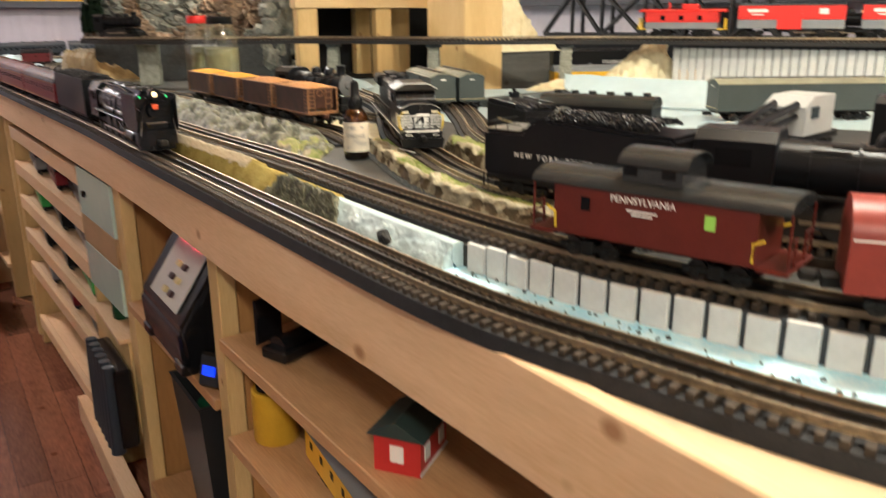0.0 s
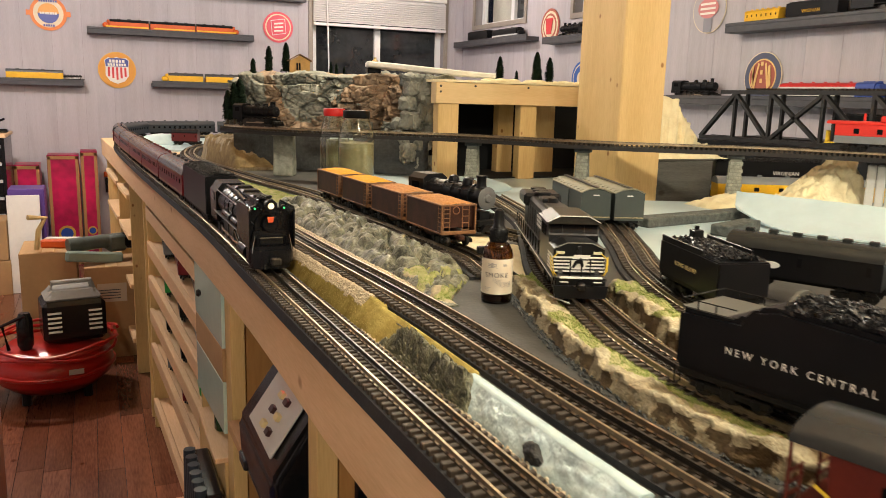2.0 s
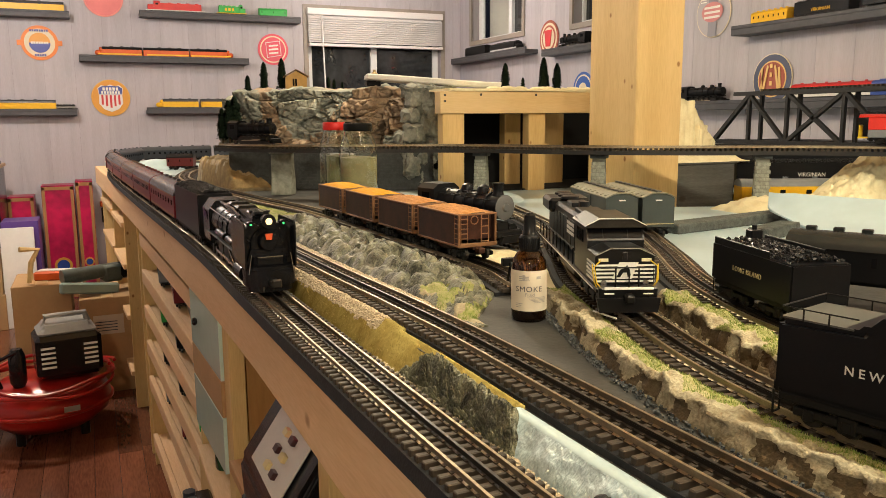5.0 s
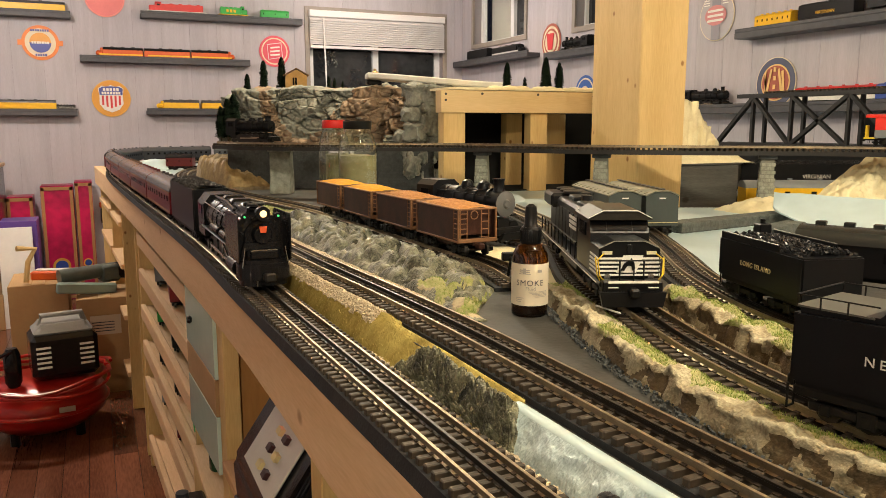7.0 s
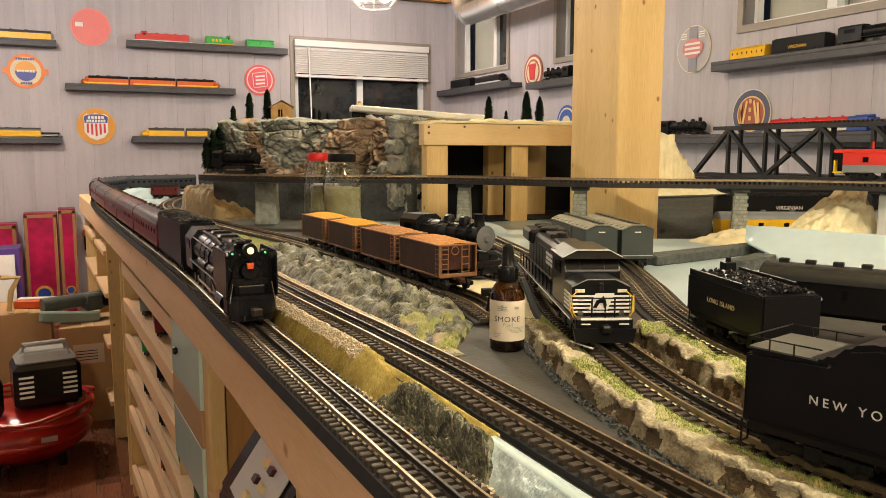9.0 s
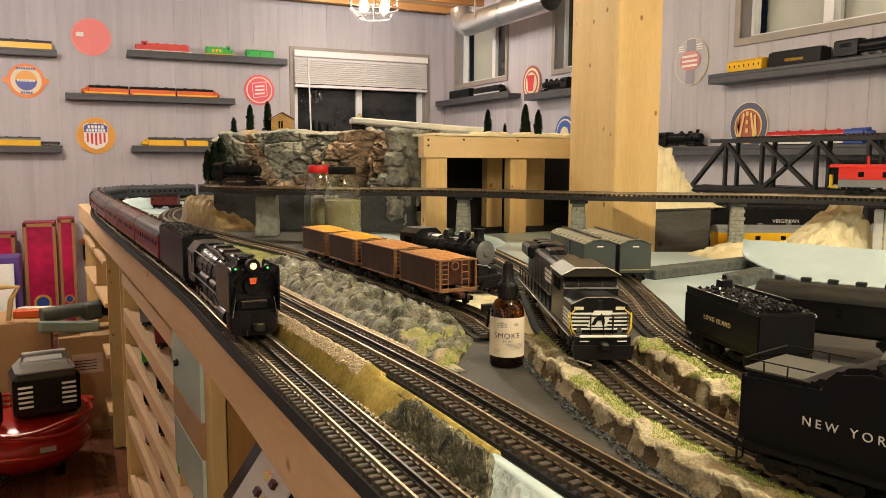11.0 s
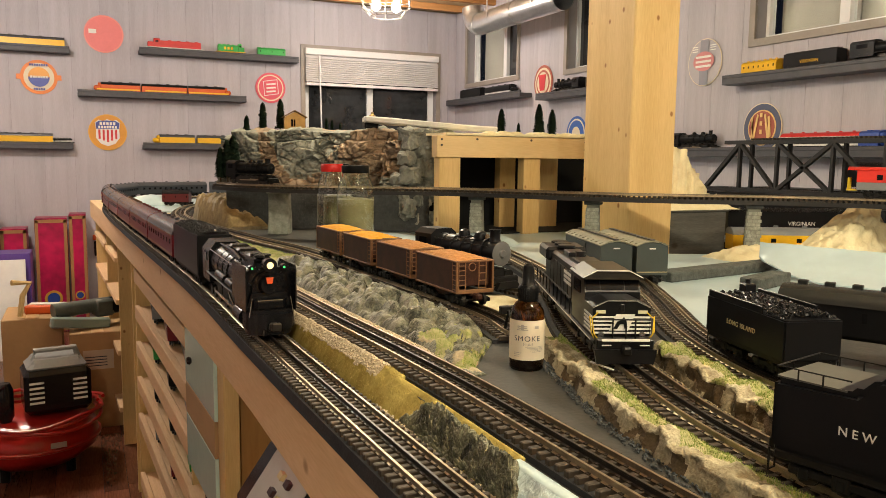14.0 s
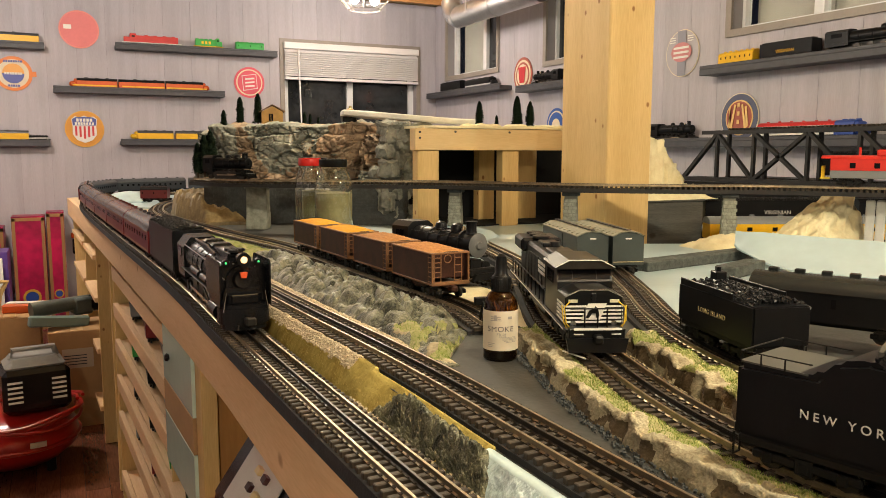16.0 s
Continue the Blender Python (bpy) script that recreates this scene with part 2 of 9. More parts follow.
def wall_with_holes(name, axis, at, thick, u0, u1, z1, holes):
    """A solid wall across one axis, cut up round its openings (u0, u1, z0, z1)."""
    bm = bmesh.new()
    us = sorted({u0, u1, *[h[0] for h in holes], *[h[1] for h in holes]})
    for a, b in zip(us, us[1:]):
        mid = (a + b) / 2
        spans, z = [], 0.0
        for h in sorted((h for h in holes if h[0] < mid < h[1]), key=lambda h: h[2]):
            spans.append((z, h[2]))
            z = h[3]
        spans.append((z, z1))
        for c, d in spans:
            if d - c < 1e-4:
                continue
            if axis == "y":
                box(bm, mid, at + thick / 2, (c + d) / 2, b - a, thick, d - c)
            else:
                box(bm, at + thick / 2, mid, (c + d) / 2, thick, b - a, d - c)
    return tagged(put_mesh(name, bm, wall_joint), "grey wood-grain panelled wall", "wall", kind="structure")


HOLES_N = [(1.46, 2.61, 1.05, 2.08)]
HOLES_E = [(5.32, 6.16, 1.85, 2.32), (4.05, 4.65, 1.83, 2.32), (1.5, 3.02, 1.82, 2.32)]
wall_north = wall_with_holes("wall_north", "y", RY, 0.12, LX, RX + 0.12, RZ, HOLES_N)
wall_east = wall_with_holes("wall_east", "x", RX, 0.12, NY, RY, RZ, HOLES_E)
wall_west = wall_with_holes("wall_west", "x", LX - 0.12, 0.12, NY, RY, RZ, [])
wall_south = wall_with_holes("wall_south", "y", NY - 0.12, 0.12, LX - 0.12, RX + 0.12, RZ, [])
bm = bmesh.new()
box(bm, (LX + RX) / 2, (NY + RY) / 2, RZ + 0.06, RX - LX + 0.4, RY - NY + 0.4, 0.1)
tagged(put_mesh("ceiling", bm, plywood), "unfinished wooden ceiling boards", "ceiling", kind="structure")

# ---------- table ----------
EDGE = [(0.07, -2.0), (0.045, 0.1), (0.02, 0.7), (-0.002, 1.74), (-0.16, 5.05)]
bm = bmesh.new()
outline = EDGE + [(2.78, 5.05), (2.78, -2.0)]
prism(bm, [(x + (0.02 if i < 5 else 0), y) for i, (x, y) in enumerate(outline)], 0.945, 0.966, "z")
tagged(put_mesh("layout_tabletop", bm, plywood), "plywood deck of a large model railway table", "table", kind="structure")
bm = bmesh.new()
pts = curve_points(EDGE, 0.2)
ribbon(bm, pts, [(0, 0.876), (0.019, 0.876), (0.019, 0.966), (0.017, 0.968), (0.002, 0.968), (0, 0.966)])
tagged(put_mesh("fascia_board", bm, pine), "knotty pine fascia board along the table edge", "board", kind="structure")

# ---------- track ----------
GAUGE, TIE = 0.0345, 0.060
tie_mesh = bpy.data.meshes.new("tie")
bm = bmesh.new()
box(bm, 0, 0, 0, TIE, 0.0058, 0.006, 0.0008)
for s in (-1, 0, 1):
    box(bm, s * GAUGE / 2, 0, 0.0035, 0.007, 0.0042, 0.001)
bm.to_mesh(tie_mesh)
bm.free()
tie_mesh.materials.append(tie_brown)


def track(name, ctrl, z, label, ties=True):
    """Three-rail track; z is the rail head."""
    base = thing(name, Matrix(), label, "model track", "model railway tracks")
    pts = curve_points(ctrl, 0.0125)
    fine = curve_points(ctrl, 0.025)
    bm = bmesh.new()
    for q, t in pts:
        turn = math.degrees(math.atan2(t.y, t.x)) - 90
        if 0.1 < q.y < 1.25 and z < 1.1:
            ob = new("tie", tie_mesh)
            ob.parent = base
            ob.matrix_local = pose(q.x, q.y, q.z + z - 0.0085, 0, 0, turn)
        else:
            box(bm, q.x, q.y, q.z + z - 0.0085, TIE, 0.0058, 0.006, rot=(0, 0, turn))
    tagged(part("far_tie", bm, tie_brown, base, "dark brown plastic ties"), kind="stuff")
    for off, mat, label in ((-GAUGE / 2, rail_steel, ""), (0, rail_dark, "blackened centre rail"), (GAUGE / 2, rail_steel, "")):
        bm = bmesh.new()
        w = 0.0012
        ribbon(bm, fine, [(off - 2 * w, -0.0055), (off + 2 * w, -0.0055), (off + 0.6 * w, -0.0045), (off + 0.5 * w, -0.0018), (off + w, -0.0014), (off + w, 0), (off - w, 0), (off - w, -0.0014), (off - 0.5 * w, -0.0018), (off - 0.6 * w, -0.0045)], z)
        part("rail", bm, mat, base, label)
    return base


def roadbed(ctrl, z0, z1, half, mat=deck_black, name="roadbed", label="black foam roadbed under the track"):
    bm = bmesh.new()
    ribbon(bm, curve_points(ctrl, 0.03), [(-half, z0), (half, z0), (half * 0.93, z1), (-half * 0.93, z1)])
    return tagged(put_mesh(name, bm, mat), label, "roadbed", kind="structure")


T1 = [(0.36, -0.36), (0.215, -0.17), (0.140, -0.03), (0.099, 0.12), (0.066, 0.30), (0.052, 0.65), (0.037, 1.2), (0.024, 1.74), (-0.035, 2.9), (-0.075, 3.9), (-0.06, 4.4), (0.05, 4.75), (0.25, 4.92), (0.55, 4.95), (1.0, 4.9)]
T2 = [(0.45, -0.25), (0.27, 0.0), (0.20, 0.17), (0.170, 0.30), (0.158, 0.45), (0.153, 0.62), (0.150, 0.78), (0.140, 0.95), (0.118, 1.25), (0.09, 1.8), (0.06, 2.6)]
TH = [(0.317, 0.97), (0.335, 1.12), (0.317, 1.5), (0.29, 1.9), (0.235, 2.2), (0.19, 2.5), (0.14, 2.9), (0.15, 3.3), (0.25, 3.7), (0.5, 3.95)]
T3 = [(0.42, 0.05), (0.32, 0.28), (0.280, 0.42), (0.275, 0.50), (0.294, 0.62), (0.336, 0.76), (0.40, 0.95), (0.50, 1.15), (0.62, 1.4), (0.72, 1.75)]
T4 = [(0.52, 0.10), (0.45, 0.45), (0.445, 0.60), (0.47, 0.74), (0.545, 0.92), (0.66, 1.12), (0.80, 1.4), (0.88, 1.75)]
track("track", T1, 0.990, "three-rail model track beside the table edge")
track("track", T2, 1.016, "three-rail model track curving over the white retaining wall")
track("track", TH, 1.016, "three-rail model siding under the ore cars")
track("track", T3, 1.020, "three-rail model track in a sunken cutting")
track("track", T4, 1.016, "three-rail model track beside the grass strip")
roadbed(T1, 0.966, 0.979, 0.0345)
for ctrl, z, half in ((T2, 1.005, 0.034), (TH, 1.005, 0.040), (T3, 1.009, 0.040), (T4, 1.005, 0.040)):
    roadbed(ctrl, 0.966, z, half)

# ---------- post ----------
base = thing("support_post", pose(1.183, 1.885, 0), "tall knotty pine timber post with square edges", "post")
bm = bmesh.new()
box(bm, 0, 0, RZ / 2, 0.147, 0.21, RZ - 0.004, 0.004)
part("post", bm, pine_z, base)



# ---------- windows, ceiling timbers, duct, lamps ----------
vinyl = material("white_vinyl", (0.7, 0.7, 0.72), 0.35)
trim_grey = material("taupe_trim", (0.30, 0.26, 0.23), 0.5, spots=0.15, scale=12)
night = material("night_pane", (0.03, 0.032, 0.036), 0.05, spots=0.6, scale=4, spec=0.6)
clear_pane = glass("window_glass", (0.9, 0.92, 0.9), 0.0, 1.1)
well_grey = material("well_grey", (0.42, 0.39, 0.35), 0.6, spots=0.15, scale=5)
slat_white = material("blind_white", (0.72, 0.69, 0.70), 0.45)
joist_wood = wood("joist_wood", (0.55, 0.27, 0.10), (0.34, 0.15, 0.05), "x", 0.6)
steel_duct = material("galvanised_duct", (0.62, 0.63, 0.65), 0.28, 0.9, spots=0.2, scale=10)
dark_grey = material("dark_grey_shelf", (0.075, 0.074, 0.084), 0.5, spots=0.2, scale=30)


def window(name, axis, at, u0, u1, z0, z1, splits, label, well=(), f=0.045):
    """Frame, panes and a trim moulding in an opening; u runs along the wall."""
    base = tagged(new(name), label, "window", kind="structure")

    def slab(bm, ua, ub, za, zb, d0, d1):
        c, s = ((ua + ub) / 2, (za + zb) / 2), (ub - ua, zb - za)
        d, w = (d0 + d1) / 2, abs(d1 - d0)
        if axis == "y":
            box(bm, c[0], at + d, c[1], s[0], w, s[1])
        else:
            box(bm, at + d, c[0], c[1], w, s[0], s[1])
    bm = bmesh.new()
    t = 0.035
    for ua, ub, za, zb in ((u0 - t, u1 + t, z1, z1 + t), (u0 - t, u1 + t, z0 - t, z0), (u0 - t, u0, z0, z1), (u1, u1 + t, z0, z1)):
        slab(bm, ua, ub, za, zb, -0.016, 0.0)
    part("trim", bm, trim_grey, base, "taupe painted trim")
    bm = bmesh.new()
    for ua, ub, za, zb in ((u0, u1, z1 - f, z1), (u0, u1, z0, z0 + f), (u0, u0 + f, z0 + f, z1 - f), (u1 - f, u1, z0 + f, z1 - f)):
        slab(bm, ua, ub, za, zb, 0.06, 0.10)
    for u in splits:
        slab(bm, u - 0.025, u + 0.025, z0 + f, z1 - f, 0.055, 0.10)
    part("window_frame", bm, vinyl, base, "white vinyl frame")
    edges = [u0, *sorted(splits), u1]
    for k, (a, b) in enumerate(zip(edges, edges[1:])):
        bm = bmesh.new()
        slab(bm, a + 0.02, b - 0.02, z0 + 0.02, z1 - 0.02, 0.082, 0.086)
        if k in well:
            part("pane", bm, clear_pane, base, "clear glass pane before a window well").visible_shadow = False
            bm = bmesh.new()
            slab(bm, a + 0.004, b - 0.004, z0 + 0.004, z1 - 0.004, 0.16, 0.17)
            part("window_well", bm, well_grey, base, "grey-beige window well")
        else:
            part("pane", bm, night, base, "dark glass pane with night outside")
    return base


w = window("window_1", "y", RY, 1.46, 2.61, 1.05, 2.08, [2.03], "dark sliding window behind a half-raised blind")
window("window_2", "x", RX, 5.32, 6.16, 1.85, 2.32, [5.62], "small high basement window with a white sash", (1,), 0.02)
window("window_3", "x", RX, 4.05, 4.65, 1.83, 2.32, [4.35], "small high basement window, dark outside", (), 0.02)
window("window_4", "x", RX, 1.5, 3.02, 1.82, 2.32, [2.58, 2.1], "wide high basement window with white sashes", (0, 1, 2), 0.02)

blind = thing("window_blind", pose(2.035, RY - 0.03, 0), "half-raised white slatted window blind with a cord", "blind")
bm = bmesh.new()
box(bm, 0, 0, 2.06, 1.16, 0.05, 0.05, 0.004)
part("headrail", bm, slat_white, blind)
for k in range(12):
    bm = bmesh.new()
    box(bm, 0, 0, 2.02 - 0.0165 * k, 1.15, 0.045, 0.004, rot=(38, 0, 0))
    part("slat", bm, slat_white, blind)
bm = bmesh.new()
box(bm, 0, 0, 1.805, 1.15, 0.045, 0.022, 0.003)
part("bottom_rail", bm, slat_white, blind)
bm = bmesh.new()
cyl(bm, (-0.47, -0.03, 2.03), (-0.45, -0.03, 1.18), 0.006)
part("tilt_wand", bm, slat_white, blind, "long white tilt wand")

for k, y in enumerate([6.1, 5.7, 5.3, 4.9, 4.5, 4.1, 3.7, 3.3, 2.9, 2.5, 2.1, 1.7, 1.3, 0.9, 0.5, 0.1, -0.3, -0.7, -1.1, -1.5]):
    bm = bmesh.new()
    box(bm, (LX + RX) / 2, y, RZ - 0.016, RX - LX - 0.01, 0.04, 0.05)
    tagged(put_mesh("trim_joist", bm, joist_wood), "exposed brown ceiling joist", "joist", "ceiling joists", "structure")
duct = thing("heating_duct", pose(2.52, 5.45, 2.215), "shiny galvanised round heating duct under the ceiling", "duct")
bm = bmesh.new()
for k in range(2):
    a, b = -0.05 - k * 0.55, -0.05 - (k + 1) * 0.55
    cyl(bm, (0, a, 0), (0, b, 0), 0.078, seg=28, caps=False)
    cyl(bm, (0, a - 0.006, 0), (0, a + 0.006, 0), 0.082, seg=28)
part("pipe", bm, steel_duct, duct, smooth=True)
bm = bmesh.new()
for k in range(5):
    a, b = radians(18 * k), radians(18 * (k + 1))
    cyl(bm, (0, -0.05 + 0.13 * math.sin(a), 0.13 - 0.13 * math.cos(a)), (0, -0.05 + 0.13 * math.sin(b), 0.13 - 0.13 * math.cos(b)), 0.081, seg=28)
part("elbow", bm, steel_duct, duct, "ribbed elbow", smooth=True)
for y in (-0.3, -0.9):
    for s in (-1, 1):
        bm = bmesh.new()
        box(bm, s * 0.081, y, (RZ + 0.01 - 2.215) / 2, 0.002, 0.02, RZ + 0.01 - 2.215)
        part("strap", bm, steel_duct, duct, "metal hanger strap")

wire_black = material("nickel_wire", (0.35, 0.33, 0.3), 0.3, 0.9)
bulb_glow = glow("lit_bulb", (1.0, 0.86, 0.66), 22)


def cage_lamp(x, y):
    base = thing("ceiling_lamp", pose(x, y, 2.27), "round wire-cage ceiling lamp with two lit bulbs", "lamp", "ceiling lamps")
    bm = bmesh.new()
    lathe(bm, [(0.075, 0.14), (0.08, 0.155), (0.08, 0.17)], 24)
    part("canopy", bm, wire_black, base)
    bm = bmesh.new()
    for k in range(10):
        c, s = math.cos(2 * math.pi * k / 10), math.sin(2 * math.pi * k / 10)
        rod(bm, [(0.07 * c, 0.07 * s, 0.15), (0.165 * c, 0.165 * s, 0.06), (0.17 * c, 0.17 * s, -0.01), (0.11 * c, 0.11 * s, -0.075)], 0.003)
    for r, z in ((0.168, 0.03), (0.17, -0.01), (0.11, -0.075)):
        rod(bm, [(r * math.cos(2 * math.pi * k / 24), r * math.sin(2 * math.pi * k / 24), z) for k in range(25)], 0.003)
    part("cage", bm, wire_black, base)
    for dx in (-0.075, 0.075):
        bm = bmesh.new()
        lathe(bm, [(0.012, 0.07), (0.02, 0.04), (0.034, 0.0), (0.03, -0.025), (0.008, -0.042)], 18, (dx, 0, 0))
        ob = part("light_bulb", bm, bulb_glow, base, "glowing clear bulb", smooth=True)
        ob.visible_shadow = False
    return base


# The assumed and added lamps get the same cage as the known one.
for lx, ly in LAMPS:
    cage_lamp(lx, ly)

# ---------- wall shelves with model trains ----------


def floating_shelf(axis, a, b, z, depth=0.11, tk=0.03):
    """A ledge with a low lip along a wall; a and b are its ends, z its top."""
    base = thing("wall_shelf", Matrix(), "dark grey floating wall ledge holding model trains", "shelf", "wall ledges")
    for nm, dd, dz, w, h in (("ledge", depth / 2, -tk / 2, depth, tk), ("lip", depth - 0.006, 0.008, 0.012, 0.016)):
        bm = bmesh.new()
        if axis == "y":
            box(bm, (a + b) / 2, RY - dd, z + dz, b - a, w, h, 0.002)
        else:
            box(bm, RX - dd, (a + b) / 2, z + dz, w, b - a, h, 0.002)
        part(nm, bm, dark_grey, base)
    return base


for a, b, z in ((-1.6, -0.24, 1.955), (0.215, 1.385, 1.985), (-0.20, 0.975, 1.665), (-1.6, -0.76, 1.665), (-1.45, -0.24, 1.29), (0.222, 1.10, 1.30)):
    floating_shelf("y", a, b, z)
for a, b, z in ((5.10, 6.36, 1.705), (4.0, 4.88, 1.665), (0.9, 3.12, 1.634), (0.9, 3.60, 1.285)):
    floating_shelf("x", a, b, z)

shell_black = material("model_black", (0.007, 0.007, 0.008), 0.33, spots=0.2, scale=50, spec=0.17)
chassis = material("chassis_black", (0.006, 0.0055, 0.005), 0.5, spec=0.2)
paint = {}


def colour(name, rgb, rough=0.38):
    if name not in paint:
        paint[name] = material("paint_" + name, rgb, rough, spots=0.12, scale=30)
    return paint[name]


YEL, RED, GRN, ORG, WHT = colour("yellow", (0.78, 0.44, 0.015)), colour("red", (0.55, 0.03, 0.03)), colour("green", (0.04, 0.36, 0.07)), colour("orange", (0.62, 0.10, 0.015)), colour("white", (0.7, 0.68, 0.64))
GREY, BLUE, MAROON, SILVER = colour("grey", (0.20, 0.21, 0.22)), colour("blue", (0.03, 0.07, 0.32)), colour("maroon", (0.17, 0.014, 0.02), 0.32), colour("silver", (0.5, 0.5, 0.5), 0.3)


DARK = colour("dark_grey", (0.05, 0.05, 0.055))


def wheelset(bm, x, r, w=0.032):
    for s in (-1, 1):
        cyl(bm, (x, s * w / 2, r), (x, s * (w / 2 + 0.004), r), r, seg=12)
        cyl(bm, (x, s * w / 2 - s * 0.001, r), (x, s * w / 2, r), r * 1.13, seg=12)
    cyl(bm, (x, -w / 2, r), (x, w / 2, r), r * 0.25, seg=6)


def truck(parent, x, wheels=2, spread=0.034, r=0.0085, name="truck"):
    """A side-framed truck with its wheels."""
    bm = bmesh.new()
    for s in (-1, 1):
        box(bm, x, s * 0.023, r * 1.15, spread + 0.022, 0.004, 0.006, 0.001)
        box(bm, x, s * 0.0235, r * 1.15, 0.012, 0.005, 0.012, 0.001)
        for k in range(wheels):
            box(bm, x - spread / 2 + spread * k / (wheels - 1), s * 0.0245, r * 1.05, 0.007, 0.004, 0.008, 0.001)
    box(bm, x, 0, r * 1.3, 0.01, 0.046, 0.006)
    t = part(name, bm, chassis, parent, "black truck")
    for k in range(wheels):
        bm = bmesh.new()
        wheelset(bm, x - spread / 2 + spread * k / (wheels - 1), r)
        part("wheel", bm, rail_dark, t)
    return t


def roof_profile(w, z0, h, n=8, flat=0.0):
    """An arched outline over a width, from the right eave to the left one."""
    return [(w / 2 * math.cos(math.pi * k / n), z0 + h * math.sin(math.pi * k / n) ** (1 - flat)) for k in range(n + 1)]


def coach(m, length, body, roof, label, name="passenger_car", windows=10, stripe=None, group="", lit=False, height=0.084, width=0.062):
    base = thing(name, m, label, "model train", group)
    z0, z1 = 0.020, height * 0.76
    bm = bmesh.new()
    prism(bm, [(-width / 2, z0), (width / 2, z0), (width / 2, z1), (-width / 2, z1)], -length / 2, length / 2)
    part("body", bm, body, base)
    bm = bmesh.new()
    prism(bm, roof_profile(width * 1.02, z1, height - z1, 10), -length / 2 - 0.001, length / 2 + 0.001)
    rf = part("roof", bm, roof, base, smooth=True)
    for k in range(6):
        bm = bmesh.new()
        box(bm, length * (-0.4 + 0.16 * k), 0.008, height + 0.0015, 0.012, 0.008, 0.005, 0.001)
        part("roof_vent", bm, roof, rf)
    for k in range(windows):
        x = length * (-0.42 + 0.84 * k / max(1, windows - 1))
        for s in (-1, 1):
            bm = bmesh.new()
            box(bm, x, s * width / 2, z0 + (z1 - z0) * 0.66, length * 0.028, 0.0016, 0.011)
            part("pane", bm, lamp_yellow if lit else pane_black, base)
    if stripe:
        bm = bmesh.new()
        for s in (-1, 1):
            box(bm, 0, s * (width / 2 + 0.0004), z0 + 0.004, length * 0.99, 0.0008, 0.003)
            box(bm, 0, s * (width / 2 + 0.0004), z1 - 0.003, length * 0.99, 0.0008, 0.002)
        part("stripe", bm, stripe, base)
    bm = bmesh.new()
    box(bm, 0, 0, z0 - 0.004, length * 0.9, 0.02, 0.008)
    box(bm, length * 0.06, 0.014, z0 - 0.006, length * 0.2, 0.014, 0.01, 0.001)
    for s in (-1, 1):
        box(bm, s * (length / 2 + 0.008), 0, z0 - 0.003, 0.018, 0.008, 0.007, 0.001)
    part("underframe", bm, chassis, base)
    for s in (-1, 1):
        truck(base, s * length * 0.35)
    return base


lamp_yellow = glow("lit_coach_window", (1.0, 0.55, 0.15), 1.6)
pane_black = material("model_window", (0.006, 0.006, 0.007), 0.15, spec=0.08)


def hood_diesel(m, length, body, roof, label, stripe=None, name="diesel_locomotive", group="", marks=0):
    """A small road-switcher for the ledges."""
    base = thing(name, m, label, "model train", group)
    bm = bmesh.new()
    box(bm, -length * 0.08, 0, 0.051, length * 0.7, 0.044, 0.048, 0.002)
    box(bm, length * 0.4, 0, 0.045, length * 0.12, 0.044, 0.036, 0.003)
    part("hood", bm, body, base)
    bm = bmesh.new()
    prism(bm, [(-0.03, 0.027), (0.03, 0.027), (0.03, 0.078), (0.02, 0.088), (-0.02, 0.088), (-0.03, 0.078)], length * 0.26, length * 0.36)
    cab = part("cab", bm, body, base)
    for s in (-1, 1):
        bm = bmesh.new()
        box(bm, length * 0.31, s * 0.030, 0.067, length * 0.05, 0.0016, 0.012)
        part("pane", bm, pane_black, cab)
    for k in range(4):
        bm = bmesh.new()
        cyl(bm, (length * (-0.36 + 0.15 * k), 0, 0.075), (length * (-0.36 + 0.15 * k), 0, 0.081), 0.013, seg=12)
        part("roof_fan", bm, roof, base)
    for k in range(marks):
        bm = bmesh.new()
        box(bm, -length * 0.08 + (k - (marks - 1) / 2) * 0.026, -0.0226, 0.051, 0.016, 0.001, 0.02)
        part("printed_bar", bm, YEL, base)
    bm = bmesh.new()
    box(bm, 0, 0, 0.0245, length * 0.98, 0.06, 0.005)
    box(bm, 0, 0, 0.014, length * 0.25, 0.05, 0.014, 0.003)
    part("frame", bm, stripe or chassis, base)
    for s in (-1, 1):
        truck(base, s * length * 0.33, 3, 0.05)
    return base


def streamliner(m, length, body, roof, label, nose=True, stripe=None, name="streamlined_locomotive", group=""):
    """A full-width unit: car body with a rounded nose."""
    base = thing(name, m, label, "model train", group)
    w, z0, z1 = 0.062, 0.018, 0.058
    xe = length / 2 - (0.05 if nose else 0)
    bm = bmesh.new()
    prism(bm, [(-w / 2, z0), (w / 2, z0), (w / 2, z1), (-w / 2, z1)], -length / 2, xe)
    if nose:
        box(bm, xe + 0.022, 0, 0.035, 0.05, w * 0.9, 0.034, 0.010)
        box(bm, xe + 0.008, 0, 0.058, 0.022, w * 0.88, 0.026, 0.005)
    part("body", bm, body, base)
    bm = bmesh.new()
    prism(bm, roof_profile(w, z1, 0.021, 8, 0.4), -length / 2, xe)
    for k in range(3):
        cyl(bm, (length * (-0.3 + 0.22 * k), 0, z1 + 0.018), (length * (-0.3 + 0.22 * k), 0, z1 + 0.024), 0.012, seg=12)
    part("roof", bm, roof, base, smooth=True)
    if stripe:
        bm = bmesh.new()
        for s in (-1, 1):
            box(bm, -0.01, s * (w / 2 + 0.0004), 0.026, length * 0.92, 0.0008, 0.010)
        part("stripe", bm, stripe, base)
    for s in (-1, 1):
        truck(base, s * length * 0.32)
    return base


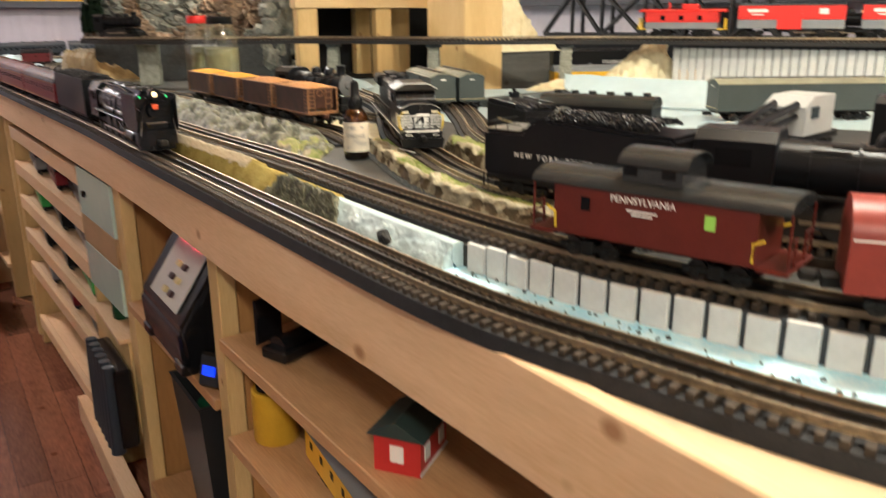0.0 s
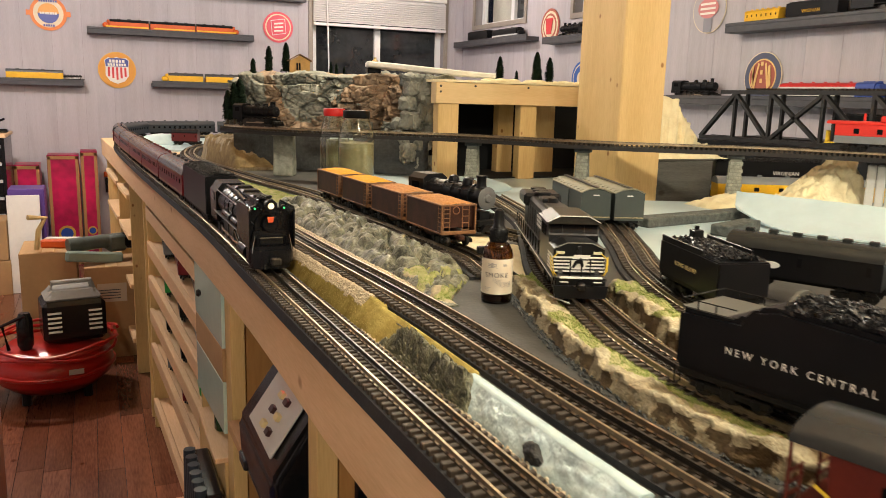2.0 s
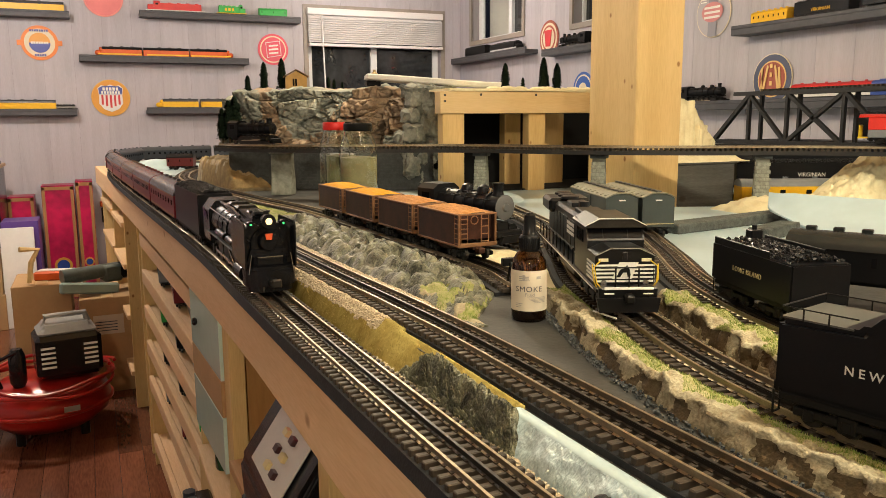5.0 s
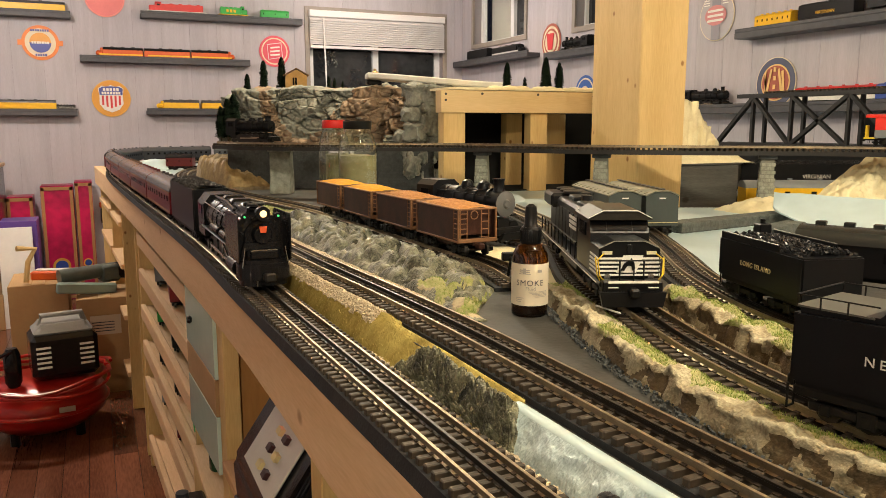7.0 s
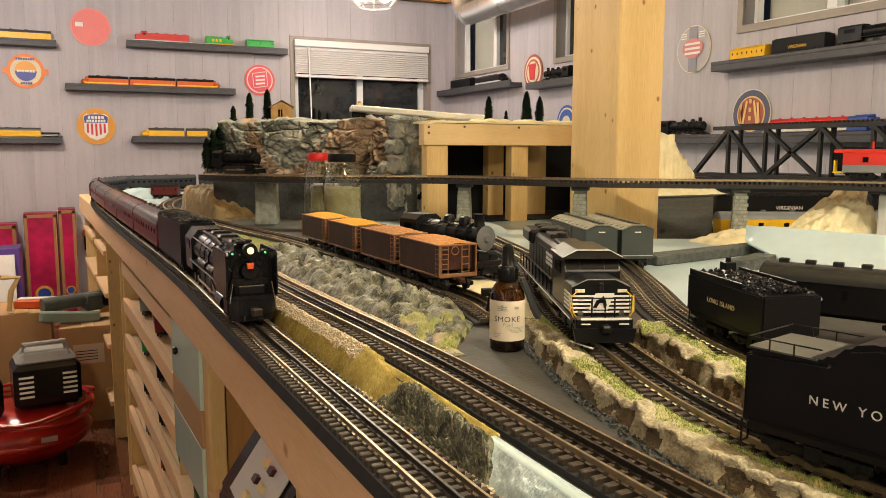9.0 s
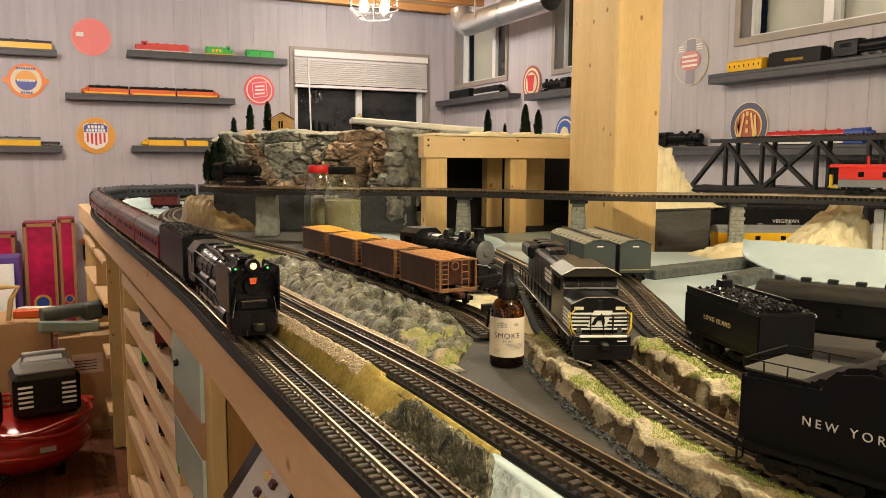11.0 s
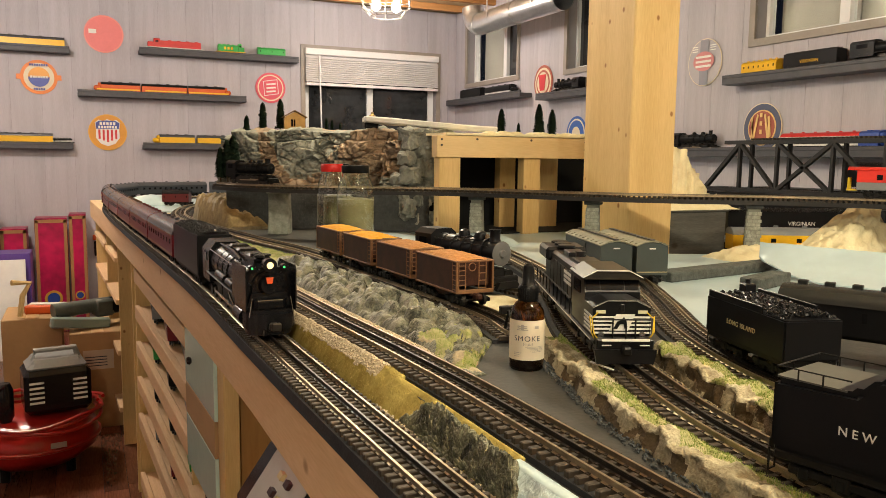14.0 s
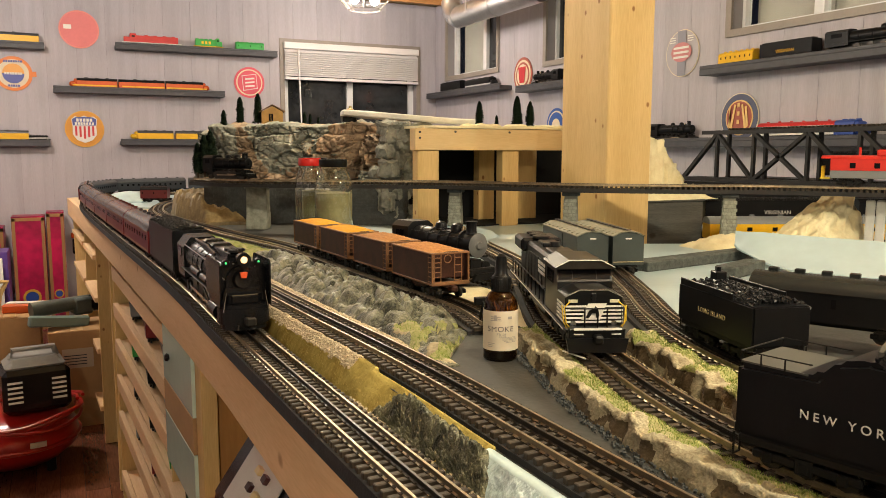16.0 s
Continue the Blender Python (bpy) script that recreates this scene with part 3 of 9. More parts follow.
def steam_engine(m, length, label, name="steam_locomotive", group="", face=None):
    """Boiler, cab, domes, cylinders and drivers; +x is the smokebox end."""
    base = thing(name, m, label, "model train", group)
    r, zc = 0.023, 0.062
    bm = bmesh.new()
    cyl(bm, (-length * 0.22, 0, zc), (length * 0.30, 0, zc), r * 1.06, r * 0.92, 22)
    boiler = part("boiler", bm, shell_black, base, smooth=True)
    bm = bmesh.new()
    cyl(bm, (length * 0.30, 0, zc), (length * 0.42, 0, zc), r * 0.92, r * 0.92, 22)
    part("smokebox", bm, shell_black, base, smooth=True)
    for k in range(5):
        x = length * (-0.15 + 0.11 * k)
        bm = bmesh.new()
        cyl(bm, (x, 0, zc), (x + 0.003, 0, zc), r * 1.08, seg=22)
        part("boiler_band", bm, shell_black, boiler)
    pr = random.Random(int(length * 1000))
    for k in range(9):
        x, a, s = length * pr.uniform(-0.2, 0.3), radians(pr.uniform(20, 70)), pr.choice((-1, 1))
        bm = bmesh.new()
        rod(bm, [(x, s * (r + 0.0015) * math.cos(a), zc + (r + 0.0015) * math.sin(a)), (x + length * pr.uniform(0.05, 0.15), s * (r + 0.0015) * math.cos(a), zc + (r + 0.0015) * math.sin(a))], 0.0011)
        part("pipe", bm, rail_dark, boiler)
    bm = bmesh.new()
    lathe(bm, [(0.004, 0), (0.0045, 0.006), (0.002, 0.01)], 12, (length * 0.27, 0, zc + r - 0.002))
    part("bell", bm, rail_steel, boiler, "small brass bell", smooth=True)
    bm = bmesh.new()
    cyl(bm, (length * 0.42, 0, zc), (length * 0.428, 0, zc), r * 0.95, r * 0.8, 22)
    cyl(bm, (length * 0.428, 0, zc), (length * 0.44, 0, zc), r * 0.35, r * 0.25, 16)
    part("smokebox_front", bm, face or shell_black, base, smooth=True)
    bm = bmesh.new()
    lathe(bm, [(0.011, 0), (0.009, 0.006), (0.009, 0.018), (0.011, 0.022)], 16, (length * 0.35, 0, zc + r - 0.004))
    part("smokestack", bm, shell_black, base, smooth=True)
    for x, rr in ((length * 0.2, 0.012), (length * 0.02, 0.011)):
        bm = bmesh.new()
        lathe(bm, [(rr, 0), (rr, 0.008), (rr * 0.8, 0.014), (rr * 0.3, 0.017)], 16, (x, 0, zc + r - 0.004))
        part("dome", bm, shell_black, base, smooth=True)
    bm = bmesh.new()
    prism(bm, [(-0.03, 0.028), (0.03, 0.028), (0.03, 0.085), (0.018, 0.094), (-0.018, 0.094), (-0.03, 0.085)], -length * 0.42, -length * 0.22)
    cab = part("cab", bm, shell_black, base)
    for s in (-1, 1):
        bm = bmesh.new()
        box(bm, -length * 0.32, s * 0.030, 0.07, length * 0.09, 0.0018, 0.016)
        part("pane", bm, pane_black, cab)
    bm = bmesh.new()
    for s in (-1, 1):
        box(bm, length * 0.02, s * 0.026, 0.041, length * 0.74, 0.010, 0.003)
        rod(bm, [(length * 0.38, s * 0.025, 0.075), (-length * 0.2, s * 0.027, 0.079)], 0.0009)
        cyl(bm, (length * 0.28, s * 0.026, 0.022), (length * 0.39, s * 0.026, 0.022), 0.010, seg=14)
    box(bm, length * 0.0, 0, 0.026, length * 0.8, 0.024, 0.022)
    box(bm, length * 0.45, 0, 0.018, length * 0.05, 0.058, 0.012, 0.002)
    prism(bm, [(-0.028, 0.004), (0.028, 0.004), (0.02, 0.016), (-0.02, 0.016)], length * 0.47, length * 0.5)
    part("running_gear", bm, chassis, base)
    for k in range(4):
        bm = bmesh.new()
        wheelset(bm, length * (-0.16 + 0.105 * k), 0.0165)
        part("driving_wheel", bm, rail_dark, base)
    for x in (length * 0.28, length * 0.36, -length * 0.3):
        bm = bmesh.new()
        wheelset(bm, x, 0.008)
        part("wheel", bm, rail_dark, base)
    bm = bmesh.new()
    for s in (-1, 1):
        box(bm, length * 0.02, s * 0.0235, 0.016, length * 0.34, 0.002, 0.004)
        box(bm, length * 0.18, s * 0.0255, 0.019, length * 0.22, 0.002, 0.003, rot=(0, 4, 0))
    part("side_rod", bm, rail_steel, base, "bright side rods")
    return base


def tender(m, length, label, text="", name="tender", group="", tall=0.082, text_mat=None, text_size=0.012, coal=True, deck=0.0, spread=1.0, shift=0.0, text_z=0.5, hatch=False):
    """A coal tender with its bunker, coal load, rails and trucks; +x faces the engine."""
    base = thing(name, m, label, "model train", group)
    w, z0 = 0.064, 0.022
    bm = bmesh.new()
    xb = -length / 2 + deck
    prism(bm, [(-length / 2, z0), (length / 2, z0), (length / 2, tall * 0.93), (xb + 0.03, tall), (xb + 0.012, tall - 0.004), (xb, tall * 0.82), (-length / 2, tall * 0.80)] if deck else [(-length / 2, z0), (length / 2, z0), (length / 2, tall), (-length / 2, tall)], -w / 2, w / 2, "y")
    bmesh.ops.bevel(bm, geom=bm.edges[:], offset=0.004 if deck else 0.0015, segments=2, affect="EDGES")
    body = part("body", bm, shell_black, base, smooth=True)
    if coal:
        bm = bmesh.new()
        rng = random.Random(len(text) + 5)
        x0, x1 = xb + 0.035 if deck else xb + 0.02, length / 2 - 0.02
        n = 21
        x0, x1 = (x0, x1) if deck else (xb + 0.012, length / 2 - 0.008)
        for k in range(int((x1 - x0) / 0.0028)):
            for j in range(n):
                x, y = x0 + 0.0028 * k + rng.uniform(-0.002, 0.002), (j - (n - 1) / 2) * 0.0028 + rng.uniform(-0.002, 0.002)
                z = tall + 0.0055 * (1 - (y / 0.032) ** 2) - 0.001 + rng.uniform(-0.002, 0.002)
                s = rng.uniform(0.0022, 0.0038)
                box(bm, x, y, z, s, s * rng.uniform(0.6, 1), s * 0.7, rot=(rng.uniform(0, 90), rng.uniform(0, 90), rng.uniform(0, 90)))
        tagged(part("coal_load", bm, coal_black, base, "heap of black coal"), kind="stuff")
    bm = bmesh.new()
    box(bm, 0, 0, z0 - 0.003, length * 0.98, w * 0.9, 0.006, 0.001)
    for s in (-1, 1):
        box(bm, s * (length / 2 + 0.007), 0, z0 - 0.006, 0.016, 0.008, 0.008, 0.001)
        for e in (-1, 1):
            rod(bm, [(s * (length / 2 + 0.001), e * 0.028, z0), (s * (length / 2 + 0.001), e * 0.028, 0.006), (s * (length / 2 + 0.001), e * 0.020, 0.006), (s * (length / 2 + 0.001), e * 0.020, z0)], 0.0009)
    part("underframe", bm, chassis, base)
    if deck:
        bm = bmesh.new()
        zt = tall * 0.80
        for e in (-1, 1):
            rod(bm, [(-length / 2 + 0.002, e * (w / 2 - 0.003), zt), (-length / 2 + 0.002, e * (w / 2 - 0.003), zt + 0.008), (xb - 0.004, e * (w / 2 - 0.003), zt + 0.008)], 0.00055)
            for q in (0.3, 0.6):
                rod(bm, [(-length / 2 + deck * q, e * (w / 2 - 0.003), zt), (-length / 2 + deck * q, e * (w / 2 - 0.003), zt + 0.008)], 0.00055)
        rod(bm, [(-length / 2 + 0.002, -w / 2 + 0.003, zt + 0.008), (-length / 2 + 0.002, w / 2 - 0.003, zt + 0.008)], 0.00055)
        part("handrail", bm, chassis, base)
        bm = bmesh.new()
        box(bm, -length / 2 + deck * 0.45, 0, zt + 0.0008, deck * 0.85, w * 0.9, 0.0012)
        part("deck_plate", bm, colour("deck_grey", (0.085, 0.083, 0.072)), base, "grey deck plate")
        bm = bmesh.new()
        prism(bm, [(w * 0.40 * math.cos(math.pi * k / 14), tall - 0.012 + 0.022 * math.sin(math.pi * k / 14)) for k in range(15)], xb + 0.030, xb + 0.033)
        part("bunker_plate", bm, colour("deck_grey", (0.085, 0.083, 0.072)), base, "grey half-round bunker plate")
    if hatch:
        bm = bmesh.new()
        box(bm, -length * 0.36, 0.006, tall + 0.008, 0.014, 0.014, 0.016, 0.001)
        cyl(bm, (-length * 0.36, 0.006, tall + 0.016), (-length * 0.36, 0.006, tall + 0.021), 0.003, seg=10)
        part("water_hatch", bm, shell_black, base)
        for e in (-1, 1):
            bm = bmesh.new()
            box(bm, -length * 0.12, e * (w / 2 - 0.001), tall + 0.003, length * 0.72, 0.0016, 0.008, 0.0006)
            part("coal_board", bm, shell_black, base)
    for s in (-1, 1):
        truck(base, s * length * 0.3, 3, 0.05)
    if text:
        for s in (-1, 1):
            lettering(text, text_size, text_mat or letter_white, body, Matrix.Translation((shift, s * (w / 2 + 0.0006), tall * text_z)) @ pose(0, 0, 0, 90, 0, 180 if s > 0 else 0), spread)
    return base


coal_black = material("coal", (0.010, 0.010, 0.011), 0.3, spots=0.3, scale=200)
letter_white = material("letter_white", (0.75, 0.73, 0.68), 0.5)
letter_gold = material("letter_gold", (0.46, 0.38, 0.20), 0.45)


def lettering(text, size, mat, parent, m, spread=1.0, depth=0.0003):
    """Raised letters from the built-in font, as a mesh."""
    cu = bpy.data.curves.new("lettering", "FONT")
    cu.body, cu.size, cu.align_x, cu.align_y, cu.extrude, cu.space_character = text, size, "CENTER", "CENTER", depth, spread
    tmp = bpy.data.objects.new("tmp", cu)
    scene.collection.objects.link(tmp)
    me = bpy.data.meshes.new_from_object(tmp.evaluated_get(bpy.context.evaluated_depsgraph_get()))
    bpy.data.objects.remove(tmp)
    me.materials.clear()
    me.materials.append(mat)
    ob = new("lettering", me)
    ob.parent = parent
    ob.matrix_local = m
    return ob


SH = RY - 0.055
S = 0.98


def on_north(x, z, rz=0):
    return pose(x, SH, z, 0, 0, rz)


def on_east(y, z, rz=90):
    return pose(RX - 0.055, y, z, 0, 0, rz)


G = "trains on the wall ledges"
hood_diesel(on_north(0.47, 1.985, 180), 0.42, RED, RED, "red and white model freight diesel on a ledge", WHT, group=G)
hood_diesel(on_north(0.87, 1.985), 0.22, GRN, GRN, "green and yellow small model switcher on a ledge", YEL, group=G, marks=3)
coach(on_north(1.18, 1.985), 0.21, GRN, GRN, "green model caboose with yellow lettering on a ledge", "model_caboose", 3, group=G, height=0.075)
for k in range(3):
    streamliner(on_north(0.06 + 0.325 * k, 1.665, 0 if k == 2 else 180), 0.315, ORG, shell_black, "orange and black streamlined model diesel on a ledge", k != 1, YEL, group=G)
streamliner(on_north(-0.48, 1.955), 0.42, YEL, DARK, "yellow and dark grey streamlined model diesel on a ledge", False, group=G)
streamliner(on_north(-0.92, 1.955), 0.42, YEL, DARK, "yellow and dark grey streamlined model diesel on a ledge", True, group=G)
streamliner(on_north(-0.55, 1.29, 0), 0.36, YEL, DARK, "yellow and dark grey streamlined model diesel on a ledge", False, group=G)
coach(on_north(-0.31, 1.29), 0.12, shell_black, shell_black, "short black model flat car on a ledge", "model_flat_car", 2, WHT, height=0.045, group=G)
streamliner(on_north(0.44, 1.30, 180), 0.30, YEL, DARK, "yellow and dark grey streamlined model diesel on a ledge", True, group=G)
streamliner(on_north(0.76, 1.30), 0.30, YEL, DARK, "yellow and dark grey streamlined model diesel on a ledge", False, group=G)
streamliner(on_north(-0.98, 1.665), 0.32, ORG, shell_black, "orange and black streamlined model diesel on a ledge", True, YEL, group=G)
streamliner(on_east(5.47, 1.705, -90), 0.44, shell_black, shell_black, "black streamlined model steam engine on a ledge", True, SILVER, group=G)
tender(on_east(5.95, 1.705, -90), 0.36, "black model tender on a wall ledge", group=G)
steam_engine(on_east(4.55, 1.665), 0.36, "black model steam engine on a wall ledge", group=G)
tender(on_east(4.2, 1.665), 0.24, "black model tender behind a steam engine on a ledge", group=G)
coach(on_east(2.915, 1.634), 0.21, YEL, YEL, "yellow model caboose with dark windows on a ledge", "model_caboose", 7, group=G, height=0.072)
tender(on_east(2.63, 1.634, -90), 0.28, "black model tender with yellow lettering on a ledge", "VIRGINIAN", group=G, text_mat=YEL, text_size=0.02, tall=0.08)
steam_engine(on_east(2.2, 1.634, -90), 0.55, "large black articulated model steam engine on a ledge", group=G)
steam_engine(on_east(1.6, 1.634, -90), 0.5, "large black model steam engine on a ledge", group=G)
steam_engine(on_east(3.36, 1.285, -90), 0.36, "black model steam engine on a low wall ledge", group=G)
coach(on_east(2.56, 1.285), 0.40, WHT, RED, "white and red model freight car on a ledge", "model_boxcar", 0, group=G, height=0.078)
streamliner(on_east(2.29, 1.285, -90), 0.14, BLUE, BLUE, "blue cab end of a model diesel on a ledge", True, group=G)
streamliner(on_east(1.82, 1.285, -90), 0.6, shell_black, shell_black, "black model passenger train on a low ledge", False, group=G)

# ---------- round railroad signs ----------
tin = {}


def tin_paint(name, rgb):
    if name not in tin:
        tin[name] = material("tin_" + name, rgb, 0.45, spots=0.08, scale=10)
    return tin[name]


def round_sign(m, r, rings, label, extra=None):
    """Flat tin discs of shrinking size, facing -y of the sign's own frame."""
    base = thing("round_sign", m, label, "sign", "round railroad signs")
    for k, (f, c) in enumerate(rings):
        bm = bmesh.new()
        cyl(bm, (0, -0.001 - 0.0015 * k, 0), (0, -0.004 - 0.0015 * k, 0), r * f, seg=48)
        part("disc" if k == 0 else "ring", bm, c, base)
    if extra:
        extra(base, -0.006 - 0.0015 * len(rings))
    return base


def flat(parent, outline, y, mat, name="emblem"):
    bm = bmesh.new()
    prism(bm, outline, y, y - 0.0015, "y")
    return part(name, bm, mat, parent)


def words(parent, count, size, mat, x, z, y):
    """A row of short plain bars in place of an emblem's name."""
    step = size * 0.62
    for k in range(count):
        a = x + (k - (count - 1) / 2) * step
        flat(parent, [(a - step * 0.36, z - size * 0.3), (a + step * 0.36, z - size * 0.3), (a + step * 0.36, z + size * 0.3), (a - step * 0.36, z + size * 0.3)], y - 0.001, mat, "printed_bar")


def shield(parent, y):
    o = [(-0.085, 0.07), (-0.06, 0.09), (-0.03, 0.082), (0, 0.095), (0.03, 0.082), (0.06, 0.09), (0.085, 0.07), (0.078, 0.02), (0.08, -0.04), (0.05, -0.08), (0, -0.1), (-0.05, -0.08), (-0.08, -0.04), (-0.078, 0.02)]
    flat(parent, o, y, tin_paint("white", (0.75, 0.72, 0.7)))
    flat(parent, [(-0.076, 0.025), (0.076, 0.025), (0.08, 0.068), (0.055, 0.083), (0, 0.086), (-0.055, 0.083), (-0.08, 0.068)], y - 0.002, tin_paint("blue", (0.05, 0.07, 0.28)))
    for k in range(5):
        x = -0.056 + 0.028 * k
        flat(parent, [(x - 0.007, 0.02), (x + 0.007, 0.02), (x + 0.007, -0.07 + abs(x) * 0.4), (x - 0.007, -0.07 + abs(x) * 0.4)], y - 0.002, tin_paint("red", (0.6, 0.05, 0.06)), "stripe")
    words(parent, 5, 0.036, letter_white, 0, 0.063, y - 0.003)
    words(parent, 7, 0.030, letter_white, 0, 0.038, y - 0.003)


def sunset(parent, y):
    flat(parent, [(0.135 * a, 0.03 * b) for a, b in ((-1.05, -0.6), (1.05, -0.6), (1.05, 0.6), (-1.05, 0.6))], y + 0.0085, tin_paint("orange", (0.75, 0.22, 0.05)))
    flat(parent, [(0.068 * math.cos(a), 0.068 * math.sin(a)) for a in [math.pi * k / 10 for k in range(11)]], y - 0.001, tin_paint("gold", (0.75, 0.35, 0.08)))
    flat(parent, [(0.068 * math.cos(a), 0.068 * math.sin(a)) for a in [math.pi + math.pi * k / 10 for k in range(11)]], y - 0.001, tin_paint("blue", (0.08, 0.10, 0.34)))
    words(parent, 8, 0.024, tin_paint("blue", (0.08, 0.10, 0.34)), 0, 0.083, y - 0.002)
    words(parent, 7, 0.026, letter_white, 0, 0.0, y - 0.002)
    words(parent, 5, 0.024, tin_paint("blue", (0.08, 0.10, 0.34)), 0, -0.083, y - 0.002)


def tilted(parent, y):
    o = [(-0.06, 0.05), (0.052, 0.068), (0.062, -0.045), (-0.05, -0.065)]
    flat(parent, o, y, tin_paint("white", (0.75, 0.72, 0.7)))
    flat(parent, [(a * 0.92, b * 0.92) for a, b in o], y - 0.002, tin_paint("rose", (0.68, 0.10, 0.14)))
    for k in range(3):
        flat(parent, [(-0.035, 0.03 - 0.028 * k), (0.037, 0.038 - 0.028 * k), (0.038, 0.026 - 0.028 * k), (-0.034, 0.018 - 0.028 * k)], y - 0.004, letter_white, "lettering")


def nw_mark(parent, y):
    gold = tin_paint("brass", (0.75, 0.5, 0.2))
    for x in (-0.05, 0.05):
        s = 1 if x > 0 else -1
        flat(parent, [(x - 0.012, 0.05), (x, 0.055), (x + s * 0.012, -0.04), (x, -0.05)], y, gold)
        flat(parent, [(x - s * 0.034, 0.06), (x - s * 0.024, 0.065), (x + s * 0.002, -0.05), (x - s * 0.01, -0.06)], y, gold)
    for k in range(3):
        words(parent, 1, 0.034, gold, 0, 0.06 - 0.04 * k, y)


def keystone(parent, y):
    o = [(-0.05, 0.055), (0.05, 0.055), (0.042, 0.02), (0.03, -0.055), (-0.03, -0.055), (-0.042, 0.02)]
    flat(parent, o, y, tin_paint("red", (0.6, 0.06, 0.05)))


def oval_mark(parent, y):
    flat(parent, [(-0.03, 0.115), (0.03, 0.115), (0.03, -0.115), (-0.03, -0.115)], y + 0.0005, tin_paint("slate", (0.26, 0.26, 0.30)))
    flat(parent, [(0.075 * math.cos(2 * math.pi * k / 28), 0.005 + 0.05 * math.sin(2 * math.pi * k / 28)) for k in range(28)], y - 0.002, tin_paint("coral", (0.58, 0.22, 0.22)))
    for k in range(3):
        flat(parent, [(-0.055, 0.033 - 0.024 * k), (0.055, 0.033 - 0.024 * k), (0.055, 0.022 - 0.024 * k), (-0.055, 0.022 - 0.024 * k)], y - 0.004, letter_white, "lettering")
        for s in (-1, 1):
            flat(parent, [(s * 0.045, 0.085 - 0.012 * k), (s * 0.085, 0.085 - 0.012 * k), (s * 0.085, 0.08 - 0.012 * k), (s * 0.045, 0.08 - 0.012 * k)], y - 0.002, letter_white, "stripe")


# White patch that paints a lamp's glare onto the left of the red sign.
def glare_patch(parent, y):
    flat(parent, [(-0.1, 0.03), (-0.05, 0.03), (-0.05, 0.0), (-0.1, 0.0)], y, letter_white)


PINK, ORANGE_T, GOLD_T = tin_paint("pink", (0.75, 0.25, 0.22)), tin_paint("orange", (0.75, 0.22, 0.05)), tin_paint("amber", (0.72, 0.38, 0.06))
SLATE, NAVY, CREAM = tin_paint("slate", (0.26, 0.26, 0.30)), tin_paint("navy", (0.09, 0.10, 0.16)), tin_paint("cream", (0.72, 0.62, 0.45))
round_sign(pose(-0.013, RY - 0.008, 2.085), 0.132, [(1, PINK), (0.93, tin_paint("faded_red", (0.72, 0.2, 0.2)))], "faded red round tin sign on the wall", glare_patch)
round_sign(pose(-0.442, RY - 0.008, 1.759), 0.118, [(1, ORANGE_T), (0.82, CREAM), (0.62, CREAM)], "orange round sign with a sunset emblem", sunset)
round_sign(pose(-0.011, RY - 0.008, 1.385), 0.13, [(1, GOLD_T), (0.95, tin_paint("ochre", (0.66, 0.3, 0.05)))], "amber round sign with a red, white and blue shield", shield)
round_sign(pose(1.181, RY - 0.008, 1.76), 0.118, [(1, tin_paint("rose", (0.68, 0.10, 0.14))), (0.86, CREAM), (0.78, tin_paint("rose", (0.68, 0.10, 0.14)))], "red and white round sign with a tilted panel", tilted)
EAST = 90
round_sign(pose(RX - 0.008, 4.94, 1.765, 0, 0, -EAST), 0.122, [(1, tin_paint("brick", (0.38, 0.11, 0.08))), (0.85, CREAM), (0.72, tin_paint("brick", (0.38, 0.11, 0.08))), (0.6, CREAM)], "red and cream round sign with a keystone", keystone)
round_sign(pose(RX - 0.008, 3.35, 1.744, 0, 0, -EAST), 0.122, [(1, CREAM), (0.96, tin_paint("mauve", (0.42, 0.39, 0.42)))], "grey round sign with a red oval", oval_mark)
round_sign(pose(RX - 0.008, 2.94, 1.395, 0, 0, -EAST), 0.118, [(1, CREAM), (0.96, NAVY), (0.72, tin_paint("brass", (0.75, 0.5, 0.2))), (0.66, tin_paint("brick", (0.38, 0.11, 0.08)))], "navy and red round sign with entwined letters", nw_mark)
round_sign(pose(RX - 0.008, 4.51, 1.40, 0, 0, -EAST), 0.115, [(1, tin_paint("cobalt", (0.05, 0.12, 0.4))), (0.85, CREAM), (0.76, tin_paint("cobalt", (0.05, 0.12, 0.4))), (0.4, CREAM)], "blue and white round tin sign")

# ---------- scenery base ----------
foam_white = material("snow_white_foam", (0.43, 0.54, 0.57), 0.3, spots=0.12, scale=7, bump=0.2)
foam_grey = material("painted_grey_foam", (0.05, 0.049, 0.045), 0.55, spots=0.35, scale=22, bump=0.6, second=(0.032, 0.031, 0.028))
cream = material("cream_spray_foam", (0.80, 0.73, 0.49), 0.5, scale=30, bump=1.5, second=(0.70, 0.60, 0.36))
ice = material("pale_blue_ice", (0.66, 0.79, 0.80), 0.2, scale=30, bump=1.8, second=(0.36, 0.47, 0.49), coat=0.25, stretch=(1.2, 2.2, 1.0), hard=0.2, spec=0.5)
ice_top = material("pale_blue_board", (0.36, 0.46, 0.48), 0.45, scale=40, second=(0.43, 0.53, 0.54), spec=0.3)
water_blue = material("light_blue_water", (0.30, 0.62, 0.80), 0.25, scale=40, second=(0.62, 0.80, 0.88), bump=0.6)
wall_white = material("white_wall_panel", (0.64, 0.635, 0.61), 0.55, spots=0.15, scale=20)
joint_dark = material("wall_gap_grey", (0.06, 0.065, 0.07), 0.7)
gravel_mat = material("tan_gravel", (0.62, 0.53, 0.38), 0.8, spots=0.5, scale=300, second=(0.36, 0.29, 0.19))
